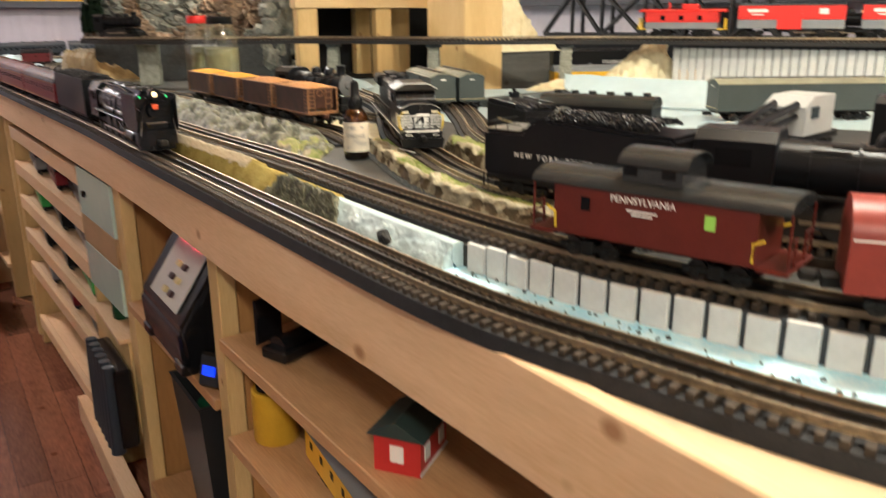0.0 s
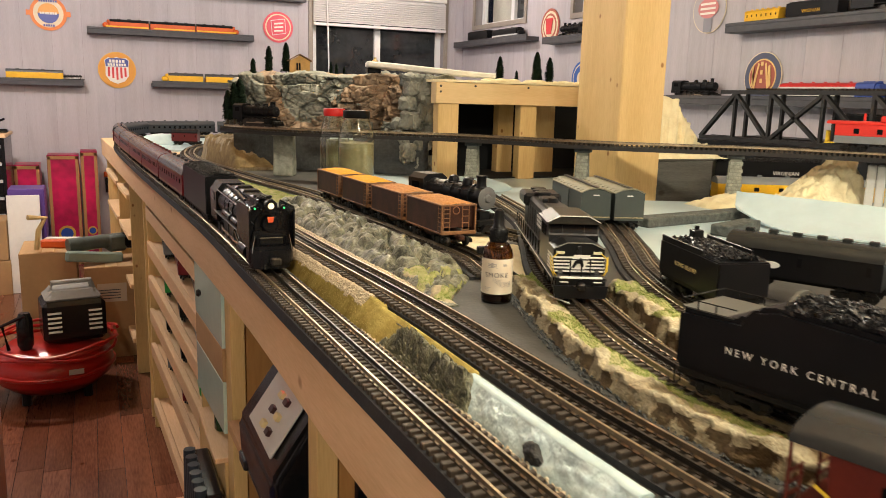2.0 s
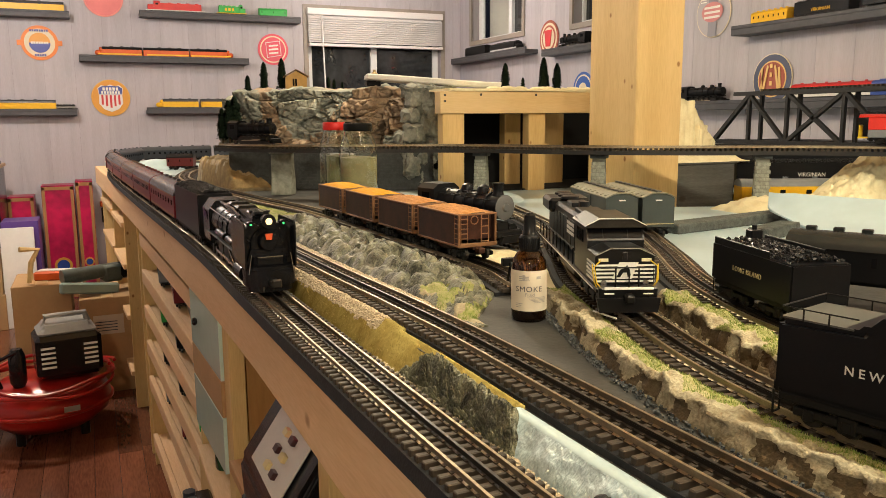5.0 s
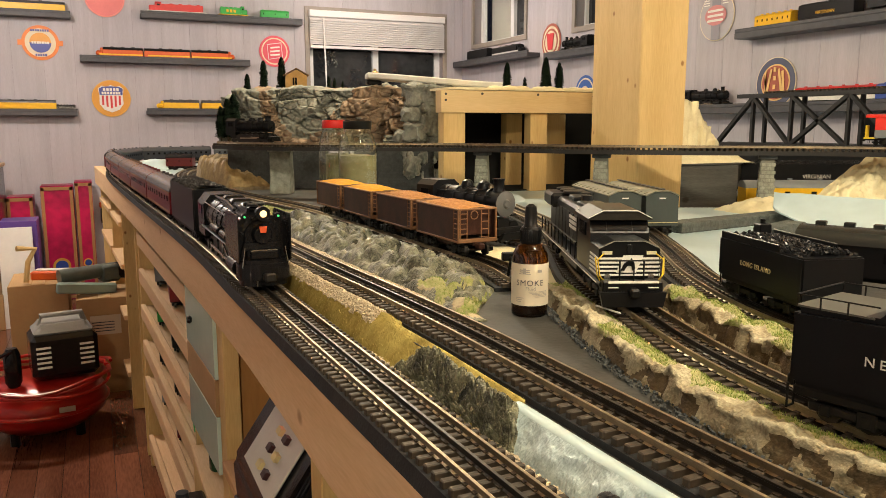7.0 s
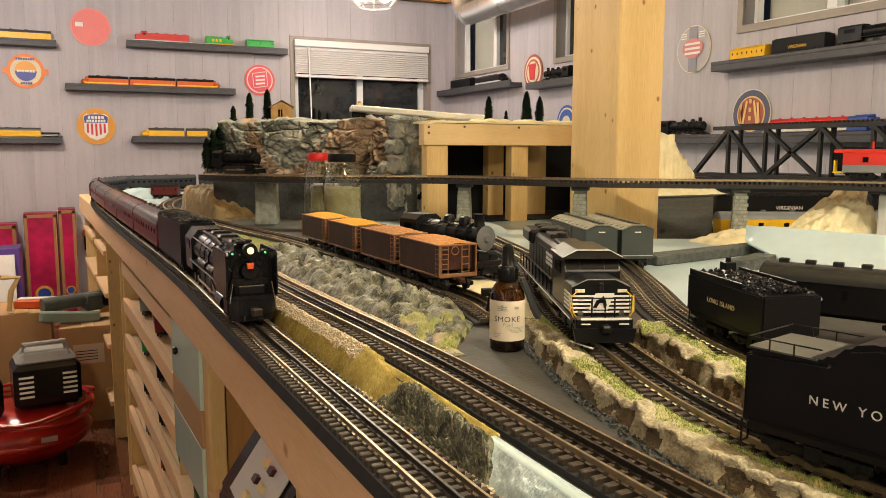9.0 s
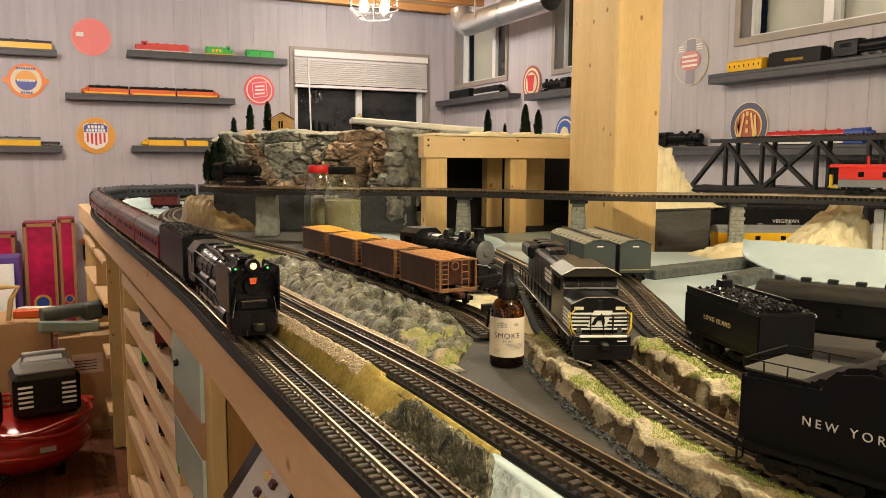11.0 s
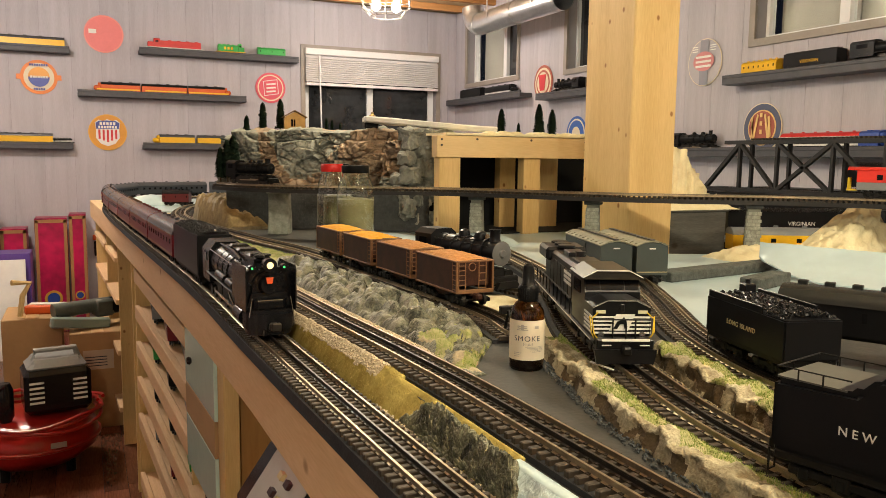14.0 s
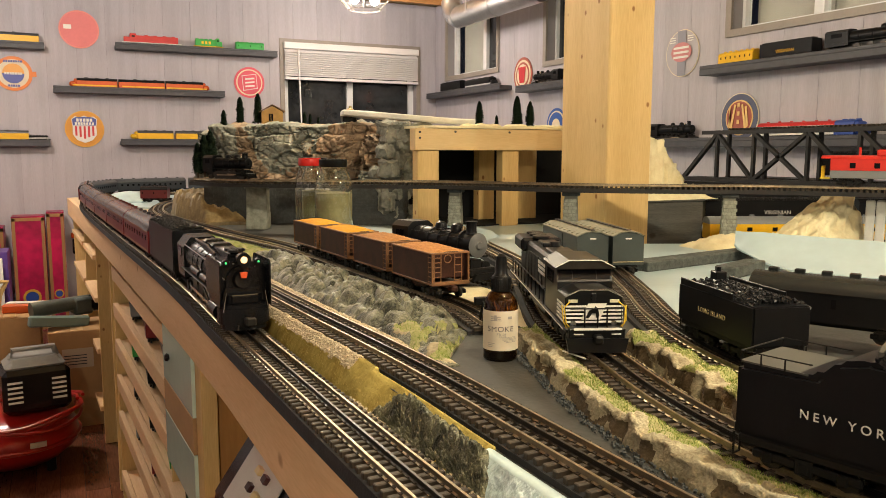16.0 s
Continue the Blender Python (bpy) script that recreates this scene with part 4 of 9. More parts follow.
# Near-black tone follows the bump's hollows: crevice shade put into the rock colour.
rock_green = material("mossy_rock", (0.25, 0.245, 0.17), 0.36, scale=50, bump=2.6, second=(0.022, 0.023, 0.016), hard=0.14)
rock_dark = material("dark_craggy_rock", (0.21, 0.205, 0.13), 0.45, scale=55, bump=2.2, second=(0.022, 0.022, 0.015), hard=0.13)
rock_tan = material("tan_rock", (0.47, 0.40, 0.26), 0.75, scale=40, bump=1.4, second=(0.20, 0.15, 0.085), hard=0.2)
rock_grey = material("grey_plaster_rock", (0.34, 0.335, 0.285), 0.75, scale=14, bump=1.6, second=(0.09, 0.095, 0.085), hard=0.22, spec=0.15)
rock_rust = material("rust_plaster_rock", (0.40, 0.285, 0.19), 0.75, scale=16, bump=1.6, second=(0.14, 0.105, 0.08), hard=0.22, spec=0.15)
turf_yellow = material("straw_turf", (0.45, 0.36, 0.11), 0.95, scale=22, bump=1.0, second=(0.25, 0.185, 0.05), spec=0.05)
turf_green = material("green_turf", (0.23, 0.26, 0.07), 0.9, scale=70, bump=2.0, second=(0.40, 0.36, 0.20), spec=0.1)
straw_rock = material("straw_brown_rock", (0.36, 0.27, 0.13), 0.85, scale=40, bump=1.6, second=(0.17, 0.12, 0.06), hard=0.2, spec=0.1)
plaster_tan = material("tan_plaster_ground", (0.50, 0.45, 0.31), 0.85, scale=55, bump=2.2, second=(0.15, 0.115, 0.065), hard=0.2, spec=0.1)
cut_earth = material("dark_cut_earth", (0.17, 0.125, 0.07), 0.85, scale=60, bump=1.6, second=(0.05, 0.037, 0.022), hard=0.2, spec=0.15)
blade_green = material("grass_blades", (0.22, 0.31, 0.06), 0.7, spots=0.4, scale=60, spec=0.1)
blade_straw = material("straw_blades", (0.43, 0.38, 0.18), 0.7, spots=0.3, scale=60, spec=0.1)
brick_grey = material("grey_brick", (0.065, 0.07, 0.07), 0.7, spots=0.45, scale=80)
mortar = material("dark_mortar", (0.05, 0.05, 0.05), 0.8)


straw_fine = material("straw_fibre", (0.45, 0.36, 0.12), 0.8, spots=0.2, scale=60, spec=0.05)
plan = {}


def x_of(ctrl, y):
    """The plan x of a curve at a given y (it runs along y)."""
    if id(ctrl) not in plan:
        pts = sorted((q.y, q.x) for q, t in curve_points(ctrl, 0.02))
        plan[id(ctrl)] = ([p[0] for p in pts], [p[1] for p in pts])
    return float(np.interp(y, *plan[id(ctrl)]))


def slab(name, outline, z0, z1, mat, label, category="scenery", kind="structure"):
    bm = bmesh.new()
    prism(bm, outline, z0, z1, "z")
    return tagged(put_mesh(name, bm, mat), label, category, kind=kind)


def offset(ctrl, d, y0, y1, step=0.03):
    """Plan points beside a curve, d metres to the side of growing x."""
    out = []
    for q, t in curve_points(ctrl, step):
        n = Vector((t.y, -t.x, 0))
        n = n if n.x > 0 else -n
        if y0 <= q.y <= y1:
            out.append((q.x + n.x * d, q.y + n.y * d))
    return out


T2_LEFT = offset(T2, -0.0355, -0.24, 0.39) + offset(T2, -0.043, 0.40, 0.86) + offset(T2, -0.028, 0.88, 2.6)
slab("scenery_board_dark", T2_LEFT + [(0.30, 3.3), (0.62, 3.3), (0.62, 1.1), (0.60, 0.93), (1.10, 0.72), (1.30, 0.40), (1.30, -0.24)], 0.967, 1.0, foam_grey, "dark grey painted foam board under the yard tracks")
slab("scenery_board_pale", [(1.302, -0.24), (1.302, 0.40), (1.102, 0.72), (0.602, 0.93), (0.622, 1.1), (0.622, 3.6), (1.25, 3.6), (1.25, 2.2), (1.06, 1.72), (1.55, 1.50), (2.76, 0.9), (2.76, -0.24)], 0.967, 0.999, foam_white, "pale icy white foam board", "scenery")
slab("scenery_board_low", [(1.06, 1.725), (1.252, 2.2), (1.252, 3.6), (2.76, 3.6), (2.76, 0.905), (1.55, 1.505)], 0.967, 0.971, foam_white, "thin pale board on the lower ground behind the high line", "scenery")
slab("scenery_board_far", [(-0.11, 4.2), (0.0, 4.98), (2.7, 4.98), (2.7, 3.7), (0.35, 3.7)], 0.967, 0.976, foam_white, "pale white foam board at the far end of the table", "scenery")

rng = random.Random(3)


def lump(v, amp, scale):
    return noise.fractal(Vector(v) * scale, 1.0, 2.0, 4) * amp


def bank(name, ya, yb, left, right, zl, zr, crown, amp, mats, label, chooser, step=0.006, cols=12, scale=38.0, steep=0.0, ends=True, rocky=0.0, cell=26.0, calm=99.0):
    """Ground between two edges given as x(y): rises over a crown, rough with noise, the material chosen face by face."""
    bm = bmesh.new()
    n = max(2, int((yb - ya) / step))
    grid = []
    for i in range(n + 1):
        y = ya + (yb - ya) * i / n
        e = min(1.0, 6 * min(i, n - i) / n + 0.12) if ends else 1.0
        row = []
        for j in range(cols + 1):
            u = j / cols
            x = left(y) + (right(y) - left(y)) * u
            arch = math.sin(math.pi * u) ** 0.55 if not steep else min(1, u / steep) ** 0.6 * min(1, (1 - u) / 0.25) ** 0.7
            z = zl + (zr - zl) * u + e * crown(y) * arch
            k = math.sin(math.pi * u) ** 0.4 if 0 < u < 1 else 0
            z += k * e * lump((x, y, 0), amp, scale)
            if rocky:
                p3 = Vector((x * 1.25, y * 0.8, 0)) * cell
                (d0, d1, *_), (c0, *_) = noise.voronoi(p3)
                (e0, e1, *_), (g0, *_) = noise.voronoi(p3 * 2.6)
                crag = 1.1 * math.sqrt(max(0.0, 1 - (d0 / 0.9) ** 2)) - 0.75 + 0.30 * noise.noise(c0 * 4.3) - 0.50 * (1 - min(1, (d1 - d0) / 0.2))
                crag += 0.22 * noise.noise(g0 * 5.1) - 0.13 * (1 - min(1, (e1 - e0) / 0.16)) + 0.14 * (noise.ridged_multi_fractal(p3 * 1.8, 0.8, 2.1, 6, 1.0, 2.0) / 3 - 0.5)
                z += k * e * rocky * crag * min(1.0, max(0.10, (calm - y) / 0.2))
            row.append(bm.verts.new((x + k * lump((y, x, 3), amp * 0.5, scale), y + k * lump((x, y, 7), amp * 0.5, scale), max(z, min(zl, zr) - 0.002))))
        grid.append(row)
    for a, b in zip(grid, grid[1:]):
        for j in range(cols):
            f = bm.faces.new((a[j], a[j + 1], b[j + 1], b[j]))
            f.smooth = True
            c = f.calc_center_median()
            f.normal_update()
            f.material_index = chooser(c, f.normal)
    low = min(zl, zr) - 0.004
    rim = [r[0] for r in grid] + grid[-1][1:] + [r[-1] for r in grid[-2::-1]] + grid[0][-2:0:-1]
    foot = [bm.verts.new((v.co.x, v.co.y, low)) for v in rim]
    for i in range(len(rim)):
        bm.faces.new((rim[i], rim[(i + 1) % len(rim)], foot[(i + 1) % len(rim)], foot[i]))
    bm.faces.new(foot)
    bmesh.ops.recalc_face_normals(bm, faces=bm.faces[:])
    return tagged(put_mesh(name, bm, mats), label, "scenery")


def blades(name, spots, mat, parent, height=0.006, seed=1):
    """Short upright fibres scattered at (x, y, z)."""
    r = random.Random(seed)
    bm = bmesh.new()
    for x, y, z in spots:
        a, lean = r.uniform(0, 6.28), r.uniform(-0.5, 0.5)
        w, h = 0.00032, height * r.uniform(0.5, 1.2)
        dx, dy = math.cos(a) * w, math.sin(a) * w
        v = [bm.verts.new((x - dx, y - dy, z - 0.001)), bm.verts.new((x + dx, y + dy, z - 0.001)), bm.verts.new((x + lean * h, y + r.uniform(-0.5, 0.5) * h, z + h))]
        bm.faces.new(v)
    ob = part(name, bm, mat, parent)
    return tagged(ob, kind="stuff")


def surface_spots(ob, index, count, seed, test=None):
    """Random places on the faces of one material of a mesh."""
    r = random.Random(seed)
    me = ob.data
    faces = [f for f in me.polygons if f.material_index == index and f.normal.z > 0.35 and (test is None or test(f.center))]
    out = []
    for _ in range(count if faces else 0):
        f = r.choice(faces)
        vs = [me.vertices[i].co for i in f.vertices]
        a, b = r.random(), r.random()
        p = vs[0].lerp(vs[1], a).lerp(vs[-1].lerp(vs[2], a), b)
        out.append(tuple(p))
    return out


def stones(name, spots, mat, parent, size=0.004, seed=1):
    r = random.Random(seed)
    bm = bmesh.new()
    for x, y, z in spots:
        s = size * r.uniform(0.5, 1.3)
        box(bm, x, y, z, s, s * r.uniform(0.6, 1), s * r.uniform(0.5, 0.9), rot=(r.uniform(0, 90), r.uniform(0, 90), r.uniform(0, 90)))
    return tagged(part(name, bm, mat, parent), kind="stuff")


def t1_edge(y):
    return x_of(T1, y) + 0.0335


def t2_l(y):
    return x_of(T2, y) - (0.036 if y < 0.86 else 0.0305)


# straw bank between the table-edge track and the next one, with its gravel shoulder
straw = bank("grass_bank", 0.618, 2.6, t1_edge, t2_l, 0.972, 1.0045, lambda y: float(np.interp(y, (0.80, 0.90), (0.003, 0.014))), 0.003, [turf_yellow, turf_green, gravel_mat], "straw-yellow model grass bank beside the tracks",
             lambda c, n: 2 if (c.x - t1_edge(c.y)) / max(0.001, t2_l(c.y) - t1_edge(c.y)) > (0.42 if c.y > 0.90 else 1.2) else (1 if c.y > 1.45 or noise.noise(c * 40) > 0.9 else 0), ends=False, steep=0.45, step=0.005, cols=16)
blades("grass_fibre", surface_spots(straw, 0, 6000, 5), straw_fine, straw, 0.0016, 5)
blades("grass_fibre", surface_spots(straw, 1, 8000, 6), blade_green, straw, 0.0032, 6)
stones("gravel", surface_spots(straw, 2, 6000, 7), gravel_mat, straw, 0.0026, 7)
# rock beside the falls
def rock_outcrop():
    """A flat-topped, cracked rock lying against the slope, its right edge sinking into the straw."""
    bm = bmesh.new()
    n, cols = 150, 52
    grid = []
    for i in range(n + 1):
        y = 0.590 + 0.225 * i / n
        a, b = t1_edge(y) - 0.003, t2_l(y) - 0.008
        e = min(1, i / 14) ** 0.5 * min(1, (n - i) / 40) ** 0.7
        wide = (0.92 + 0.14 * noise.noise(Vector((y * 28, 3, 1)))) * (0.45 + 0.55 * e)
        row = []
        for j in range(cols + 1):
            u = j / cols
            x = a + (b - a) * wide * u
            top = 0.0415 + 0.004 * noise.noise(Vector((y * 35, 1, 8)))
            h = e * (top * min(1, u / 0.58) ** 0.8 - 0.007 * max(0, (u - 0.72) / 0.28) ** 2)
            p = Vector((x, y, 0.97 + h))
            k = (min(1, 8 * u) * min(1, 5 * (1 - u)) + 0.1) * e
            (d0, d1, *_), (c0, *_) = noise.voronoi(p * 62 + Vector((0, 0, 2 * p.y * 20)))
            (e0, e1, *_), (g0, *_) = noise.voronoi(p * 150)
            crag = 0.55 * noise.noise(c0 * 4.3) - 0.75 * (1 - min(1, (d1 - d0) / 0.16)) + 0.40 * noise.noise(g0 * 5.1) - 0.38 * (1 - min(1, (e1 - e0) / 0.2))
            crag += 0.30 * (noise.ridged_multi_fractal(p * 90, 0.8, 2.1, 5, 1.0, 2.0) / 2.5 - 0.6)
            side = max(0.0, 1 - u / 0.4)
            row.append(bm.verts.new((p.x - 0.006 * k * crag * side, p.y, max(0.968, p.z + 0.0075 * k * crag * (1 - 0.5 * side)))))
        grid.append(row)
    for ra, rb in zip(grid, grid[1:]):
        for k in range(cols):
            f = bm.faces.new((ra[k], ra[k + 1], rb[k + 1], rb[k]))
            c = f.calc_center_median()
            f.material_index = 1 if noise.noise(c * 55) > 0.22 else 0
    rim = [r[0] for r in grid] + grid[-1][1:] + [r[-1] for r in grid[-2::-1]] + grid[0][-2:0:-1]
    foot = [bm.verts.new((v.co.x, v.co.y, 0.966)) for v in rim]
    for k in range(len(rim)):
        bm.faces.new((rim[k], rim[(k + 1) % len(rim)], foot[(k + 1) % len(rim)], foot[k]))
    bm.faces.new(foot)
    bmesh.ops.recalc_face_normals(bm, faces=bm.faces[:])
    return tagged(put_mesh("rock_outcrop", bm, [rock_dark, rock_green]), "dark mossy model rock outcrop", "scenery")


rk = rock_outcrop()
stones("pebble", [(t1_edge(y) - 0.001 + rng.uniform(-0.003, 0.004), y, 0.979) for y in [0.36 + 0.0012 * k for k in range(420)]], gravel_mat, rk, 0.0024, 9)
# frozen falls
def frozen_falls():
    """A rounded ledge along the upper track and a folded icy face that slopes down to the lower one."""
    base = thing("frozen_waterfall", Matrix(), "pale blue frozen model waterfall beside the track", "scenery")
    ys = [0.375 + 0.0025 * k for k in range(99)]
    rows, ledge = [], []
    for y in ys:
        xa, xb = t1_edge(y) + 0.003, t2_l(y) - 0.001
        xs = xa + (xb - xa) * (0.56 + 0.10 * noise.noise(Vector((y * 28, 0, 2))))
        fold = math.sin(y * 95 + 2.5 * noise.noise(Vector((y * 20, 1, 0))))
        rows.append([(xa + (xs - xa) * v - 0.0016 * fold * math.sin(math.pi * v), y + 0.004 * math.sin(math.pi * v), 0.969 + 0.0325 * v ** 0.62 + lump((xa + v * 0.06, y, 1), 0.0028, 70) * math.sin(math.pi * v)) for v in [k / 16 for k in range(17)]])
        x0 = rows[-1][-1][0]
        ledge.append([(x0 + d, y, z) for d, z in ((-0.001, 0.985), (-0.0006, 1.0005), (0.001, 1.0024), (0.004, 1.0034))] + [(xb - 0.003, y, 1.0036 + lump((0, y, 4), 0.0006, 40)), (xb, y, 1.002), (xb, y, 0.969)])
    for name, grid, mat, lab in (("icy_face", rows, ice, "mottled icy face in folds"), ("ledge", ledge, ice_top, "smooth pale blue ledge above the falls")):
        bm = bmesh.new()
        vs = [[bm.verts.new(p) for p in r] for r in grid]
        for r, q in zip(vs, vs[1:]):
            for k in range(len(r) - 1):
                bm.faces.new((r[k], r[k + 1], q[k + 1], q[k]))
        for r in (vs[0], vs[-1]):
            bm.faces.new(r + [bm.verts.new((r[-1].co.x, r[-1].co.y, 0.969))])
        bmesh.ops.recalc_face_normals(bm, faces=bm.faces[:])
        part(name, bm, mat, base, lab, smooth=True)


frozen_falls()
bm = bmesh.new()
bmesh.ops.create_icosphere(bm, subdivisions=3, radius=1)
for v in bm.verts:
    v.co = (v.co.x * 0.008, v.co.y * 0.013, v.co.z * 0.010)
    v.co += v.co.normalized() * lump(v.co, 0.004, 90)
ob = tagged(put_mesh("black_boulder", bm, material("black_rock", (0.03, 0.03, 0.03), 0.6, spots=0.4, scale=90, bump=1)), "small black rough boulder at the foot of the falls", "rock")
ob.location = (t1_edge(0.47) + 0.009, 0.485, 0.985)
# retaining wall and the frozen stream below it
wall_line = offset(T2, -0.0368, -0.24, 0.40, 0.0275)
stream = slab("frozen_stream", [(q[0], q[1]) for q in offset(T1, 0.031, -0.3, 0.40)][::-1] + [(q[0], q[1]) for q in wall_line], 0.967, 0.978, water_blue, "light blue frozen stream below the retaining wall", "water")
grit = material("dark_grit", (0.07, 0.075, 0.075), 0.7, spots=0.4, scale=80)
stones("debris", [(x_of(T1, y) + 0.034 + rng.random() ** 2 * 0.03, y, 0.978) for y in [rng.uniform(-0.08, 0.37) for _ in range(130)]], grit, stream, 0.0034, 19)
rw = thing("retaining_wall", Matrix(), "white panelled retaining wall under the curved track", "wall")
wall_pts = curve_points(wall_line, 0.0275)
bm = bmesh.new()
ribbon(bm, wall_pts, [(-0.001, 0.967), (0.001, 0.967), (0.001, 1.006), (-0.001, 1.006)])
part("backing", bm, joint_dark, rw, "dark gaps between panels")
for (q, t), (q2, t2) in zip(wall_pts, wall_pts[1:]):
    d = q2 - q
    n = Vector((d.y, -d.x, 0)).normalized()
    n = n if n.x < 0 else -n
    mid = (q + q2) / 2 + n * 0.003
    bm = bmesh.new()
    box(bm, 0, 0, 0, d.length - 0.0042, 0.005, 0.0385, 0.0008)
    ob = part("panel", bm, wall_white, rw)
    ob.matrix_local = Matrix.Translation((mid.x, mid.y, 0.9875 + 0.0012 * math.sin(mid.x * 900))) @ pose(0, 0, 0, 0, 0, math.degrees(math.atan2(d.y, d.x)))


def pick_rock(c, n):
    return 1 if noise.noise(c * 30) > 0.12 and n.z > 0.5 else (2 if noise.noise(c * 22 + Vector((5, 0, 0))) > 0.3 else 0)


# rock ridge along the ore cars
def th_l(y):
    return (x_of(TH, y) if y > 0.98 else 0.317 - (0.98 - y) * 0.75) - 0.036


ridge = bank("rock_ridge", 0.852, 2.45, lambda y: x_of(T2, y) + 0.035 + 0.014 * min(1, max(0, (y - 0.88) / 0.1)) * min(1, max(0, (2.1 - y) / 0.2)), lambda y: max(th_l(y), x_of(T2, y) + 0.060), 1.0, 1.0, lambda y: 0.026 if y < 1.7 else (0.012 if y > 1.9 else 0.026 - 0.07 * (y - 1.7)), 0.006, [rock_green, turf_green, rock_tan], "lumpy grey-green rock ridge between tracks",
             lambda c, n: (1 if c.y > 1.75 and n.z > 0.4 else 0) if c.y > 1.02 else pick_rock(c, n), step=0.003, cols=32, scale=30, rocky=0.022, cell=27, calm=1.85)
shoulder = bank("gravel_shoulder", 0.89, 2.1, lambda y: x_of(T2, y) + 0.031, lambda y: x_of(T2, y) + 0.053, 1.0, 1.0, lambda y: 0.004, 0.001, [gravel_mat], "tan gravel shoulder between the track and the ridge", lambda c, n: 0, step=0.01, cols=6)
stones("gravel", surface_spots(shoulder, 0, 5200, 41), gravel_mat, shoulder, 0.0024, 41)
blades("grass_fibre", surface_spots(ridge, 1, 8000, 11), blade_green, ridge, 0.0032, 11)


def ledge_bank(name, ya, yb, left, right, zl, zr, height, label, green, seed, step=0.003):
    """A low bank with a ragged cut face on its left and a lumpy, partly mossy top that falls away to the right."""
    bm = bmesh.new()
    n, nf, nt = int((yb - ya) / step), 8, 22
    grid = []
    for i in range(n + 1):
        y = ya + (yb - ya) * i / n
        e = min(1.0, 14 * min(i, n - i) / n + 0.05)
        wob = 0.007 * noise.noise(Vector((y * 24, seed, 0))) + 0.004 * noise.noise(Vector((y * 70, seed, 5)))
        xl, xr = left(y) + 0.004 + wob, right(y)
        h = e * height * (1 + 0.30 * noise.noise(Vector((y * 30, seed, 9))))
        row = []
        for k in range(nf):
            f = k / nf
            p = Vector((y * 60, f * 1.6 + seed, 0))
            d = 0.0045 * noise.noise(p) + 0.003 * noise.noise(p * 2.7) - 0.0035 * math.sin(math.pi * f)
            row.append(bm.verts.new((xl + 0.004 * f * f - d * (0.2 + f), y + 0.002 * noise.noise(p * 1.9), zl + h * f * 0.92)))
        for j in range(nt + 1):
            v = j / nt
            x = xl + 0.005 + (xr - xl - 0.005) * v
            z = zl + h * (1 - 0.25 * v) + (zr - zl - 0.75 * h) * v ** 4
            k = math.sin(math.pi * min(1, v + 0.12)) ** 0.5
            q = Vector((x, y, seed)) * 52
            z += k * e * (lump((x, y, seed), 0.005, 60) + 0.0075 * (0.5 - noise.voronoi(q)[0][0]) + 0.004 * (0.5 - noise.voronoi(q * 2.3)[0][0]) - (0.004 if v < 0.03 else 0))
            row.append(bm.verts.new((x, y, max(z, zl))))
        grid.append(row)
    for ra, rb in zip(grid, grid[1:]):
        for j in range(len(ra) - 1):
            f = bm.faces.new((ra[j], ra[j + 1], rb[j + 1], rb[j]))
            f.smooth = True
            c = f.calc_center_median()
            if j < nf - 1:
                f.material_index = 2 if noise.noise(c * 45) > 0.0 else 0
            else:
                f.material_index = 1 if green(c, (j - nf) / nt) else 0
    rim = [r[0] for r in grid] + grid[-1][1:] + [r[-1] for r in grid[-2::-1]] + grid[0][-2:0:-1]
    foot = [bm.verts.new((v.co.x, v.co.y, min(zl, zr) - 0.004)) for v in rim]
    for i in range(len(rim)):
        bm.faces.new((rim[i], rim[(i + 1) % len(rim)], foot[(i + 1) % len(rim)], foot[i]))
    bm.faces.new(foot)
    bmesh.ops.recalc_face_normals(bm, faces=bm.faces[:])
    return tagged(put_mesh(name, bm, [plaster_tan, turf_green, cut_earth]), label, "scenery")


def cut_l(y):
    return max(x_of(T2, y) + 0.037, x_of(T3, y) - float(np.interp(y, (0.6, 0.75), (0.074, 0.081))))


# grassy ridge between the bottle's strip and the cutting
cut = ledge_bank("grass_ridge", 0.20, 0.955, cut_l, lambda y: x_of(T3, y) - float(np.interp(y, (0.52, 0.64), (0.0235, 0.034))), 1.0, 1.012, 0.021, "grassy tan plaster ridge beside the cutting", lambda c, v: noise.noise(Vector((c.x * 20, c.y * 13, 3.3))) + 0.9 * (v - 0.5) > (-0.12 if c.y > 0.46 else 0.22), 1.0)
stones("rubble", [(cut_l(y) + rng.uniform(-0.008, 0.004), y, 1.002) for y in [0.25 + 0.001 * k for k in range(680)]], grit, cut, 0.0022, 13)
# grassy ridge with a cut face between the two right-hand tracks
mid = ledge_bank("grass_ridge", 0.40, 0.84, lambda y: x_of(T3, y) + 0.040, lambda y: x_of(T4, y) - 0.034, 1.003, 1.006, 0.025, "grassy bank with a cut earth face between tracks", lambda c, v: v + 0.9 * noise.noise(c * 30) > 0.16, 2.0)
for ob_, many, k in ((cut, 9000, 12), (mid, 12000, 14)):
    blades("grass_fibre", surface_spots(ob_, 1, many, k), blade_green, ob_, 0.0022, k)
    blades("straw_fibre", surface_spots(ob_, 1, many // 2, k + 20), blade_straw, ob_, 0.0018, k + 20)
